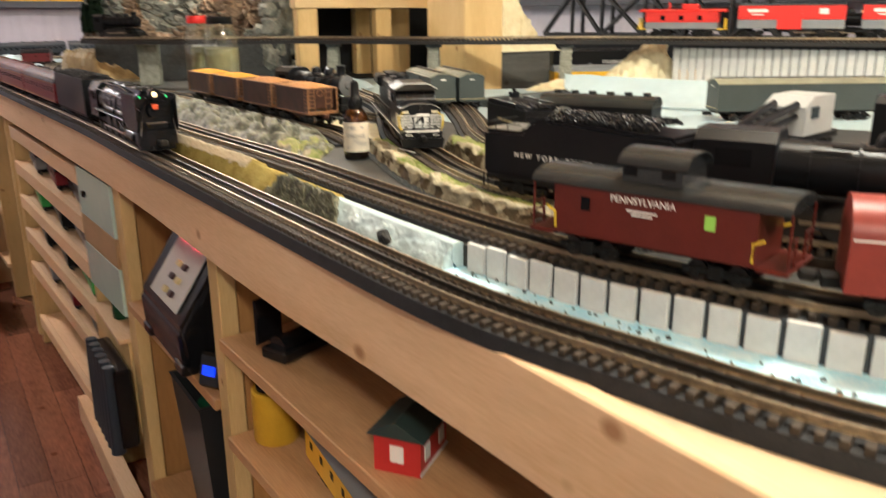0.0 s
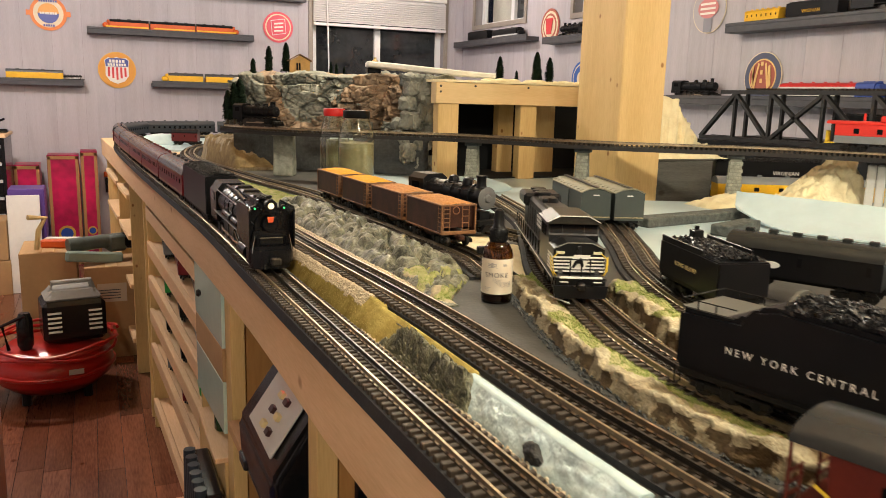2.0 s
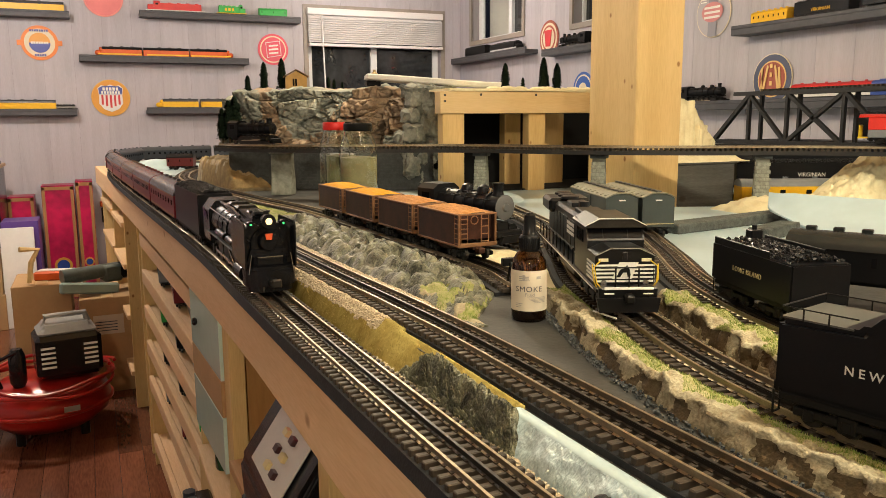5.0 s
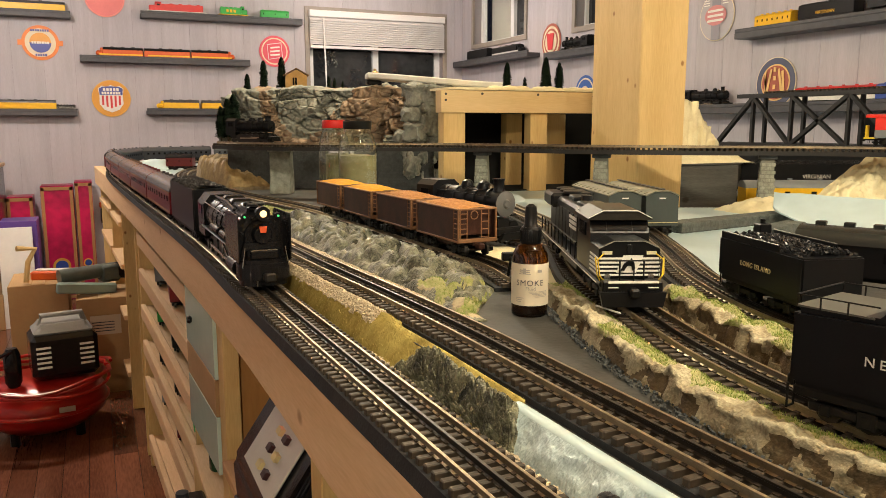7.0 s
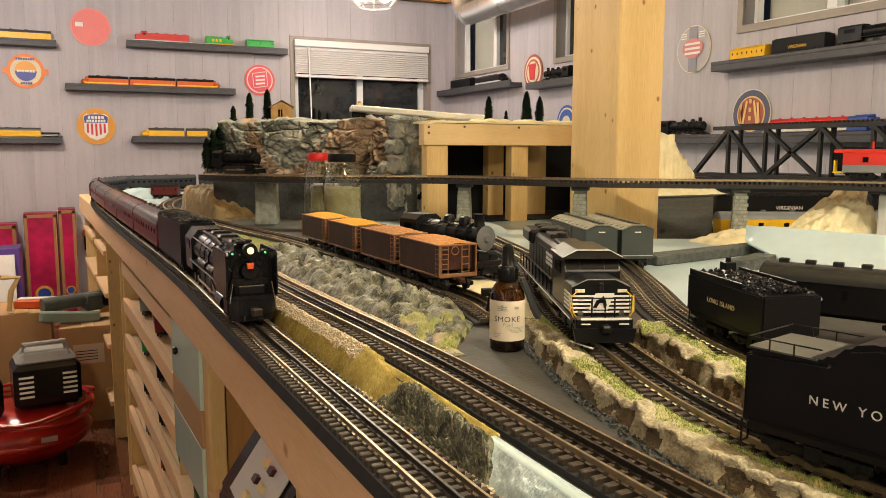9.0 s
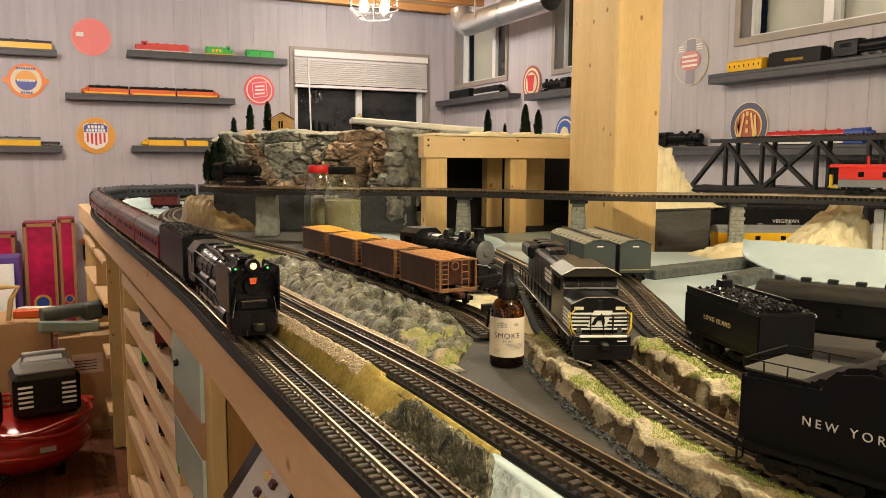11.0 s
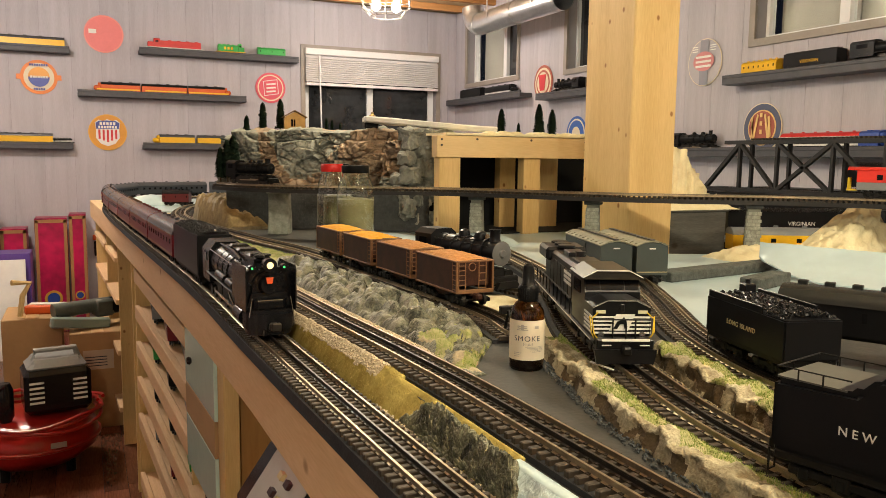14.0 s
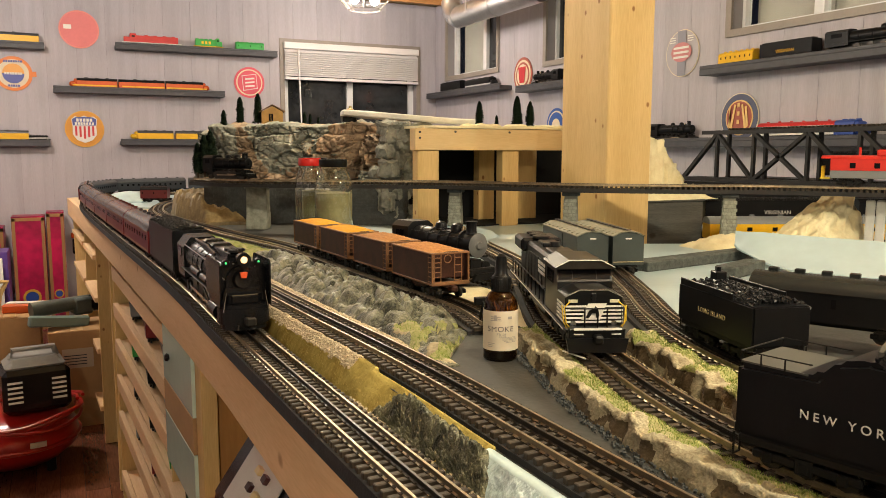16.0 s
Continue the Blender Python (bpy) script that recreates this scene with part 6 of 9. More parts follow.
pier(0.803, 2.049, -45, 1.028)
pier(1.0, 1.78, -48, 1.02)
pier(1.315, 1.551, -40, 1.02)
bm = bmesh.new()
box(bm, 0, 0, 0.0615, 0.064, 0.05, 0.123, 0.002, taper=0.94)
box(bm, 0, 0, 0.1265, 0.070, 0.056, 0.007, 0.001)
bmesh.ops.subdivide_edges(bm, edges=bm.edges[:], cuts=2, use_grid_fill=True)
for v in bm.verts:
    v.co += Vector((lump(v.co, 0.002, 60), lump(v.co + Vector((3, 0, 0)), 0.002, 60), 0))
ob = tagged(put_mesh("stone_pillar", bm, stone_pale), "broad grey stone pillar under the high line", "pillar")
ob.matrix_world = pose(0.347, 2.46, 1.0, 0, 0, -26)
for x, y in ((0.803, 2.049), (1.0, 1.78)):
    bm = bmesh.new()
    lathe(bm, [(0.12, 0.0), (0.105, 0.012), (0.07, 0.022), (0.045, 0.028)], 26, (x, y, 0.9992))
    for v in bm.verts:
        v.co += Vector((lump(v.co, 0.012, 12), lump(v.co, 0.012, 15), 0))
    tagged(put_mesh("foam_mound", bm, foam_white, True), "low pale foam mound under a pier", "mound")

# black steel truss beyond
steel_black = material("truss_black", (0.014, 0.013, 0.013), 0.5, spots=0.2, scale=30)
tr = thing("truss_bridge", pose(2.1, 0, 1.12), "black model steel truss bridge", "bridge")
Y = [2.53, 2.355, 2.18, 1.95, 1.76, 1.56, 1.36]


def bar(a, b, w=0.012, name="girder"):
    bm = bmesh.new()
    d = Vector(b) - Vector(a)
    q = d.to_track_quat("Z", "Y").to_matrix().to_4x4()
    v = bmesh.ops.create_cube(bm, size=1)["verts"]
    bmesh.ops.transform(bm, matrix=Matrix.Translation((Vector(a) + Vector(b)) / 2) @ q @ Matrix.Diagonal((w, w * 0.8, d.length, 1)), verts=v)
    part(name, bm, steel_black, tr)


for sx in (-0.03, 0.03):
    bar((sx, Y[0] - 0.1, 0.185), (sx, Y[-1], 0.185), 0.018, "top_chord")
    bar((sx, Y[0], 0.008), (sx, Y[-1], 0.008), 0.018, "bottom_chord")
    if sx < 0:
        bar((sx, Y[0], 0.01), (sx, Y[1], 0.18), 0.017, "diagonal")
    for k in range(1, 6):
        bar((sx, Y[k], 0.01), (sx, Y[k], 0.18), 0.0135, "upright")
        if sx > 0:
            continue
        bar((sx, Y[k], 0.18), (sx, Y[k + 1], 0.01), 0.0155, "diagonal")
        if k in (2, 5):
            bar((sx, Y[k], 0.01), (sx, Y[k + 1], 0.18), 0.0155, "diagonal")
bm = bmesh.new()
for k in range(60):
    box(bm, 0, Y[0] - 0.23 - 0.0165 * k, 0.196, 0.07, 0.006, 0.006)
tagged(part("deck_tie", bm, tie_brown, tr), kind="stuff")
bm = bmesh.new()
box(bm, 2.1, 1.9, 1.058, 0.12, 1.4, 0.118, 0.004)
tagged(put_mesh("bridge_bench", bm, shell_black), "dark bench under the truss bridge", "bench")

# ---------- bottle, jars ----------
amber = glass("amber_glass", (0.30, 0.09, 0.012), 0.04, 1.5)
rubber = material("black_rubber", (0.006, 0.006, 0.006), 0.3, spec=0.25)
paper = material("cream_label", (0.72, 0.64, 0.50), 0.6, spots=0.06, scale=40)
ink, ink_grey = material("label_ink", (0.05, 0.05, 0.07), 0.6), material("label_grey", (0.36, 0.33, 0.30), 0.6)
bt = thing("dropper_bottle", pose(0.262, 0.862, 1.0), "amber glass dropper bottle with a cream label", "bottle")
R = 0.0195
bm = bmesh.new()
lathe(bm, [(R * 0.9, 0), (R, 0.002), (R, 0.060), (R * 0.93, 0.068), (R * 0.72, 0.075), (R * 0.5, 0.0785), (R * 0.48, 0.084)], 40)
part("glass_body", bm, amber, bt, smooth=True)
bm = bmesh.new()
lathe(bm, [(R * 0.86, 0.003), (R * 0.90, 0.004), (R * 0.90, 0.040), (R * 0.1, 0.0405)], 32)
part("fluid", bm, material("dark_fluid", (0.03, 0.012, 0.004), 0.2), bt, smooth=True)
bm = bmesh.new()
lathe(bm, [(R * 0.56, 0.078), (R * 0.58, 0.080), (R * 0.58, 0.093), (R * 0.5, 0.0955)], 30)
for k in range(30):
    a = 2 * math.pi * k / 30
    box(bm, R * 0.58 * math.cos(a), R * 0.58 * math.sin(a), 0.0865, 0.0008, 0.0008, 0.012, rot=(0, 0, math.degrees(a)))
part("screw_cap", bm, rubber, bt, "black ribbed cap", smooth=True)
bm = bmesh.new()
lathe(bm, [(R * 0.46, 0.0955), (R * 0.36, 0.099), (R * 0.34, 0.110), (R * 0.3, 0.117), (R * 0.12, 0.120)], 24)
part("dropper_bulb", bm, rubber, bt, "black rubber bulb", smooth=True)
bm = bmesh.new()
A0 = math.atan2(0.14 - 0.862, -0.16 - 0.262)
v0, v1 = [], []
for k in range(49):
    a = A0 - radians(160) + radians(320) * k / 48
    v0.append(bm.verts.new(((R + 0.0004) * math.cos(a), (R + 0.0004) * math.sin(a), 0.013)))
    v1.append(bm.verts.new(((R + 0.0004) * math.cos(a), (R + 0.0004) * math.sin(a), 0.058)))
for k in range(48):
    bm.faces.new((v0[k], v0[k + 1], v1[k + 1], v1[k]))
label_ob = part("label", bm, paper, bt, "cream paper label", smooth=True)


def bend_text(text, size, z, mat, centre=0.0, spread=1.0):
    ob = lettering(text, size, mat, label_ob, Matrix(), spread, 0.0001)
    for v in ob.data.vertices:
        a = A0 + (v.co.x + centre) / R
        r = R + 0.0007 + v.co.z * 0.2
        v.co = (r * math.cos(a), r * math.sin(a), z + v.co.y)


def bend_bar(x0, x1, z, h, mat):
    bm = bmesh.new()
    n = max(2, int(abs(x1 - x0) / 0.002))
    row = []
    for k in range(n + 1):
        a = A0 + (x0 + (x1 - x0) * k / n) / R
        row.append([bm.verts.new(((R + 0.0007) * math.cos(a), (R + 0.0007) * math.sin(a), z + d)) for d in (-h / 2, h / 2)])
    for a, b in zip(row, row[1:]):
        bm.faces.new((a[0], b[0], b[1], a[1]))
    part("printed_bar", bm, mat, label_ob)


bend_text("SMOKE", 0.0085, 0.0375, ink, 0.0, 1.15)
bend_text("Fluid", 0.0056, 0.0315, ink_grey, 0.001)
for x0, x1, z, h in ((-0.011, 0.0, 0.0495, 0.0012), (-0.011, 0.0, 0.0515, 0.0012), (-0.007, -0.004, 0.0505, 0.006), (-0.0115, 0.001, 0.0475, 0.0008), (0.008, 0.013, 0.0505, 0.003), (-0.015, -0.006, 0.0215, 0.0006), (-0.015, -0.008, 0.0195, 0.0006), (-0.015, -0.009, 0.0175, 0.0006)):
    bend_bar(x0, x1, z, h, ink_grey)
for k in range(5):
    bend_bar(-0.002 + 0.002 * k, 0.02, 0.0285 - 0.0014 * k, 0.0005, ink_grey)

clear = glass("clear_glass", (0.95, 0.97, 0.94), 0.0, 1.2)
clear.node_tree.nodes["Principled BSDF"].inputs["Coat Weight"].default_value = 0.7
powder = material("olive_turf_powder", (0.19, 0.165, 0.08), 0.9, spots=0.25, scale=60)


def jar(x, y, r, h, lid, label, fill=0.6):
    base = thing("plastic_jar", pose(x, y, 1.0), label, "jar", "jars of scenery turf")
    bm = bmesh.new()
    wall = [(r * 0.95, 0.0), (r, 0.006), (r, h * 0.62), (r * 0.93, h * 0.74), (r * 0.72, h * 0.86), (r * 0.68, h * 0.9)]
    lathe(bm, wall + [(a - 0.001, b) for a, b in wall[:0:-1]] + [(r * 0.95 - 0.001, 0.001)], 36)
    part("jar_body", bm, clear, base, smooth=True).visible_shadow = False
    if fill:
        bm = bmesh.new()
        lathe(bm, [(r * 0.93, 0.004), (r * 0.95, 0.008), (r * 0.95, h * fill), (r * 0.5, h * (fill + 0.015)), (r * 0.05, h * (fill + 0.02))], 32)
        part("turf_filling", bm, powder, base, "olive ground turf", smooth=True)
    bm = bmesh.new()
    lathe(bm, [(r * 0.72, h * 0.9), (r * 0.74, h * 0.91), (r * 0.74, h * 0.99), (r * 0.7, h)], 36)
    part("lid", bm, lid, base, smooth=True)


jar(0.480, 2.14, 0.051, 0.212, rubber, "clear plastic jar of olive turf with a black lid", 0.57)
jar(0.443, 2.236, 0.042, 0.214, colour("cap_red", (0.6, 0.02, 0.015)), "clear plastic jar with a red lid", 0.12)
jar(0.490, 2.335, 0.045, 0.214, rubber, "clear plastic jar of tan turf with a black lid", 0.55)

# ---------- shelving under the table ----------
def edge_x(y):
    pts = sorted((b, a) for a, b in EDGE)
    return float(np.interp(y, [p[0] for p in pts], [p[1] for p in pts]))


# Darker plywood and pine: the bays' shade is put into the wood colour.
shaded_ply = wood("shaded_plywood", (0.40, 0.205, 0.065), (0.30, 0.145, 0.045), "z", 0.55, 8.0, 6.0, 0.05, 0.3)
shaded_pine = wood("shaded_pine", (0.54, 0.31, 0.145), (0.38, 0.205, 0.085), "y", 0.55)
bench = thing("table_bench", Matrix(), "pine bench frame with open shelves under the table", "bench")


def tplank(name, cx, cy, cz, sx, sy, sz, mat, parent=None):
    bm = bmesh.new()
    box(bm, cx, cy, cz, sx, sy, sz, 0.0015)
    return part(name, bm, mat, parent or bench)


for y, w in ((1.54, 0.07), (0.925, 0.045), (-0.12, 0.042)):
    tplank("stud", edge_x(y) + 0.022 + 0.014, y, 0.4725, 0.028, w, 0.943, pine_z)
for y, w in ((-1.0, 0.042), (1.905, 0.02), (2.985, 0.04), (3.09, 0.04), (3.62, 0.04), (4.2, 0.04), (4.95, 0.04)):
    tplank("stud", edge_x(y) + 0.022 + 0.045, y, 0.4725, 0.09, w, 0.943, pine_z)
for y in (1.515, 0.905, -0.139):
    tplank("side_panel", edge_x(y) + 0.262, y + 0.01, 0.472, 0.42, 0.016, 0.94, shaded_ply)
tplank("bottom_rail", -0.015, 1.8, 0.05, 0.04, 0.85, 0.08, pine)


def shelf_between(y0, y1, z, depth=0.5, tk=0.02, front=0.012, mat=None):
    xa = (edge_x(y0) + edge_x(y1)) / 2 + front
    ang = math.degrees(math.atan2(edge_x(y0) - edge_x(y1), y1 - y0))
    bm = bmesh.new()
    box(bm, 0, 0, 0, depth, y1 - y0, tk, 0.0015)
    ob = part("shelf", bm, mat or pine, bench)
    ob.matrix_local = Matrix.Translation((xa + depth / 2, (y0 + y1) / 2, z - tk / 2)) @ pose(0, 0, 0, 0, 0, ang)
    return ob


shelf_between(0.95, 1.51, 0.612, mat=shaded_pine)
shelf_between(0.95, 1.51, 0.16, mat=shaded_pine)
shelf_between(-0.10, 0.90, 0.74, mat=shaded_pine)
shelf_between(-0.10, 0.90, 0.57, mat=shaded_pine)
shelf_between(-0.10, 0.90, 0.30, mat=shaded_pine)
shelf_between(-0.97, -0.15, 0.72, mat=shaded_pine)
for z in (0.842, 0.715, 0.590, 0.465, 0.335, 0.12):
    shelf_between(1.92, 2.96, z, 0.42, 0.018, 0.034)
    bm = bmesh.new()
    box(bm, 0, 0, 0, 0.016, 1.03, 0.045, 0.0015)
    ob = part("shelf_lip", bm, pine, bench)
    ob.matrix_local = Matrix.Translation(((edge_x(1.92) + edge_x(2.96)) / 2 + 0.024, 2.44, z - 0.018)) @ pose(0, 0, 0, 0, 0, math.degrees(math.atan2(edge_x(1.92) - edge_x(2.96), 1.04)))
for z in (0.80, 0.62, 0.40, 0.15):
    shelf_between(3.66, 4.16, z)
    shelf_between(4.24, 4.92, z)
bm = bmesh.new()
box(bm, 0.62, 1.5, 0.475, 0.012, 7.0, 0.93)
tagged(put_mesh("bench_back", bm, shaded_ply), "plywood back of the bench shelving", "panel", kind="structure")

GS = "trains stored under the table"
cols = [shell_black, MAROON, GREY, shell_black, GRN, shell_black]
for i, z in enumerate((0.715, 0.590, 0.465, 0.335)):
    for k in range(3):
        y = 2.12 + 0.31 * k
        coach(pose(edge_x(y) + 0.075, y, z, 0, 0, 87), 0.27, cols[(i * 2 + k) % 6], shell_black, "dark model railway car stored on a bench shelf", "stored_car", 6, group=GS, height=0.08)

# controller, bins and toys in the open bays
case_black = material("case_black", (0.007, 0.007, 0.008), 0.2, spec=0.4)
face_grey = material("face_grey", (0.52, 0.50, 0.47), 0.35, spots=0.08, scale=30)
led_red = glow("red_led", (1.0, 0.02, 0.06), 5)
tc = thing("train_controller", pose(0.082, 1.20, 0.612) @ Matrix.Diagonal((1, 1, 0.84, 1)), "large black train controller with a grey button panel", "controller")
bm = bmesh.new()
prism(bm, [(-0.07, 0), (0.16, 0), (0.18, 0.22), (0.10, 0.27), (0.02, 0.265), (-0.075, 0.10)], -0.15, 0.13, "y")
bmesh.ops.bevel(bm, geom=bm.edges[:], offset=0.012, segments=3, affect="EDGES")
part("case", bm, case_black, tc, smooth=True)
tilt = math.degrees(math.atan2(0.095, 0.165))
pan = Matrix.Translation((-0.0305, 0, 0.1845)) @ pose(0, 0, 0, 0, -math.degrees(math.atan2(0.165, 0.095)), 0)
bm = bmesh.new()
box(bm, 0.005, -0.02, 0, 0.15, 0.17, 0.004, 0.0015)
ob = part("face_panel", bm, face_grey, tc, "grey face panel")
ob.matrix_local = pan
for r in range(3):
    for c in range(2):
        bm = bmesh.new()
        box(bm, -0.045 + 0.03 * r, -0.05 + 0.035 * c, 0.005, 0.012, 0.018, 0.008, 0.001)
        b2 = part("button", bm, material("ivory_key", (0.6, 0.5, 0.25), 0.4) if (r + c) % 2 else material("dark_key", (0.05, 0.02, 0.02), 0.4), ob)
for c in range(2):
    bm = bmesh.new()
    box(bm, 0.070, -0.05 + 0.07 * c, 0.003, 0.022, 0.05, 0.003)
    part("indicator", bm, led_red, ob, "lit red display")
for y in (-0.12, 0.1):
    bm = bmesh.new()
    box(bm, -0.06, y, 0.012, 0.03, 0.05, 0.024, 0.003)
    part("foot", bm, case_black, tc)

clock = thing("small_clock", pose(0.048, 0.995, 0.612, 0, 0, -60), "small dark device with a glowing blue screen", "clock")
bm = bmesh.new()
box(bm, 0, 0, 0.03, 0.05, 0.03, 0.06, 0.005, rot=(-15, 0, 0))
part("case", bm, case_black, clock)
bm = bmesh.new()
box(bm, 0, -0.016, 0.034, 0.026, 0.003, 0.016, rot=(-15, 0, 0))
part("screen", bm, glow("blue_screen", (0.01, 0.03, 0.6), 1.0), clock, "glowing blue screen")

bin_ob = thing("waste_bin", pose(0.135, 1.19, 0.16), "black plastic bin with green lining", "bin")
bm = bmesh.new()
lathe(bm, [(0.10, 0), (0.135, 0.36), (0.14, 0.365), (0.13, 0.365), (0.098, 0.01)], 4)
bmesh.ops.rotate(bm, verts=bm.verts[:], cent=(0, 0, 0), matrix=Matrix.Rotation(radians(45), 3, "Z"))
part("bin_body", bm, material("bin_plastic", (0.02, 0.021, 0.022), 0.35), bin_ob)
bm = bmesh.new()
bmesh.ops.create_icosphere(bm, subdivisions=3, radius=0.085)
for v in bm.verts:
    v.co = Vector((v.co.x, v.co.y, v.co.z * 0.5 + 0.28)) + v.co.normalized() * lump(v.co, 0.02, 12)
part("lining", bm, material("green_cloth", (0.01, 0.12, 0.05), 0.8, spots=0.3, scale=30), bin_ob, "green crumpled lining", smooth=True)

can = thing("paint_can", pose(0.095, 0.85, 0.57), "yellow round tin can with a dark lid", "can")
bm = bmesh.new()
lathe(bm, [(0.034, 0), (0.036, 0.003), (0.036, 0.085), (0.033, 0.088)], 30)
part("tin", bm, colour("can_yellow", (0.62, 0.36, 0.02)), can, smooth=True)
bm = bmesh.new()
lathe(bm, [(0.028, 0.088), (0.028, 0.096), (0.022, 0.098)], 24)
part("lid", bm, case_black, can)

coach(pose(0.11, 0.56, 0.57, 0, 0, 84), 0.36, YEL, GREY, "yellow model passenger car stored on a shelf", "stored_car", 8, group=GS)
house = thing("toy_house", pose(0.10, 0.44, 0.74, 0, 0, 35), "small red toy station house with a dark roof", "toy house")
bm = bmesh.new()
box(bm, 0, 0, 0.0225, 0.075, 0.055, 0.045)
part("wall", bm, colour("house_red", (0.5, 0.03, 0.025)), house)
bm = bmesh.new()
prism(bm, [(-0.034, 0.045), (0.034, 0.045), (0, 0.064)], -0.043, 0.043, "x")
part("roof", bm, colour("roof_green", (0.03, 0.05, 0.045)), house, "dark green roof")
bm = bmesh.new()
for x in (-0.02, 0.02):
    box(bm, x, -0.0282, 0.024, 0.014, 0.0015, 0.018)
box(bm, 0, -0.0282, 0.004, 0.077, 0.0015, 0.003)
box(bm, -0.0382, 0, 0.024, 0.0015, 0.016, 0.02)
part("window_trim", bm, letter_white, house)

dev = thing("black_gadget", pose(0.12, 0.78, 0.74, 0, 0, 20), "black model train parts lying on a shelf", "parts")
bm = bmesh.new()
box(bm, 0, 0, 0.012, 0.12, 0.05, 0.018, 0.003)
cyl(bm, (-0.05, 0.0, 0.022), (0.05, 0.0, 0.022), 0.016)
box(bm, -0.03, 0.04, 0.05, 0.05, 0.006, 0.07, 0.002)
part("body", bm, case_black, dev)

# tall pale panel and parcels behind it
teal = material("pale_teal_panel", (0.54, 0.70, 0.63), 0.25, spots=0.1, scale=4, coat=0.3)
card = material("cardboard", (0.40, 0.25, 0.12), 0.75, spots=0.12, scale=9)
pn = thing("glossy_panel", pose(edge_x(1.73) + 0.012, 1.735, 0, 0, 0, 2.8), "mirror-like pale teal panel with a painted brown reflection and a black knob", "door")
# The brown band between the teal pieces is a reflection put in as colour.
for z0, z1, mat, nm in ((0.738, 0.86, teal, "upper_panel"), (0.666, 0.736, card, "cardboard_band"), (0.552, 0.664, teal, "lower_panel"), (0.25, 0.485, pine_z, "lower_board")):
    bm = bmesh.new()
    box(bm, 0.006, 0, (z0 + z1) / 2, 0.012, 0.315, z1 - z0, 0.001)
    part(nm, bm, mat, pn)
bm = bmesh.new()
lathe(bm, [(0.006, 0), (0.009, 0.004), (0.007, 0.009)], 16)
ob = part("knob", bm, case_black, pn)
ob.matrix_local = Matrix.Translation((0, 0.08, 0.80)) @ pose(0, 0, 0, 0, -90, 0)
gb = thing("spray_bottle", pose(edge_x(1.74) + 0.045, 1.74, 0.495), "small dark green bottle on a ledge", "bottle")
bm = bmesh.new()
lathe(bm, [(0.022, 0), (0.024, 0.004), (0.024, 0.05), (0.01, 0.07), (0.008, 0.085)], 20)
part("bottle_body", bm, material("bottle_green", (0.01, 0.05, 0.02), 0.2), gb, smooth=True)
tplank("ledge", edge_x(1.73) + 0.07, 1.735, 0.4895, 0.14, 0.30, 0.011, pine)
cs = thing("socket_case", pose(edge_x(1.66) - 0.010, 1.655, 0.125), "dark blue-black ribbed tool case hanging on the bench", "tool case")
bm = bmesh.new()
box(bm, 0, 0, 0.215, 0.04, 0.24, 0.20, 0.006)
part("case", bm, case_black, cs)
for k in range(6):
    bm = bmesh.new()
    cyl(bm, (-0.026, -0.1 + 0.04 * k, 0.105), (-0.026, -0.1 + 0.04 * k, 0.325), 0.017, 0.013, seg=14)
    part("rib", bm, material("slate_plastic", (0.03, 0.04, 0.055), 0.35), cs)

# ---------- aisle clutter ----------
red_tank = material("red_tank_paint", (0.42, 0.015, 0.012), 0.28, spots=0.15, scale=8, coat=0.4)
grey_shroud = material("grey_shroud", (0.30, 0.30, 0.29), 0.45, spots=0.15, scale=12)
ac = thing("air_compressor", pose(-0.40, 3.50, 0.0, 0, 0, 8), "red pancake air compressor with a black and grey motor shroud", "compressor")
bm = bmesh.new()
lathe(bm, [(0.06, 0.035), (0.17, 0.045), (0.225, 0.09), (0.235, 0.13), (0.225, 0.17), (0.17, 0.215), (0.06, 0.225)], 40)
part("tank", bm, red_tank, ac, smooth=True)
bm = bmesh.new()
lathe(bm, [(0.236, 0.118), (0.243, 0.122), (0.243, 0.130), (0.236, 0.134)], 40)
part("tank_seam", bm, red_tank, ac, smooth=True)
bm = bmesh.new()
box(bm, 0.08, -0.03, 0.325, 0.235, 0.20, 0.17, 0.018)
part("motor_shroud", bm, case_black, ac)
bm = bmesh.new()
box(bm, 0.08, -0.03, 0.425, 0.21, 0.17, 0.045, 0.015, taper=0.85)
part("shroud_top", bm, grey_shroud, ac, "grey shroud top")
bm = bmesh.new()
rod(bm, [(0.0, -0.05, 0.44), (0.01, -0.05, 0.475), (0.15, -0.05, 0.475), (0.16, -0.05, 0.44)], 0.012, 10)
part("handle", bm, grey_shroud, ac)
for s in (-1, 1):
    for k in range(5):
        bm = bmesh.new()
        box(bm, 0.08 + s * 0.075, -0.131, 0.29 + 0.019 * k, 0.05, 0.004, 0.008)
        part("vent_slot", bm, letter_white, ac, "pale vent slot")
for k in range(4):
    bm = bmesh.new()
    a = math.pi / 4 + k * math.pi / 2
    cyl(bm, (0.16 * math.cos(a), 0.16 * math.sin(a), 0), (0.16 * math.cos(a), 0.16 * math.sin(a), 0.05), 0.018, seg=12)
    part("foot", bm, rubber, ac)
bm = bmesh.new()
box(bm, 0.06, -0.2385, 0.15, 0.055, 0.004, 0.02)
part("label_plate", bm, face_grey, ac)
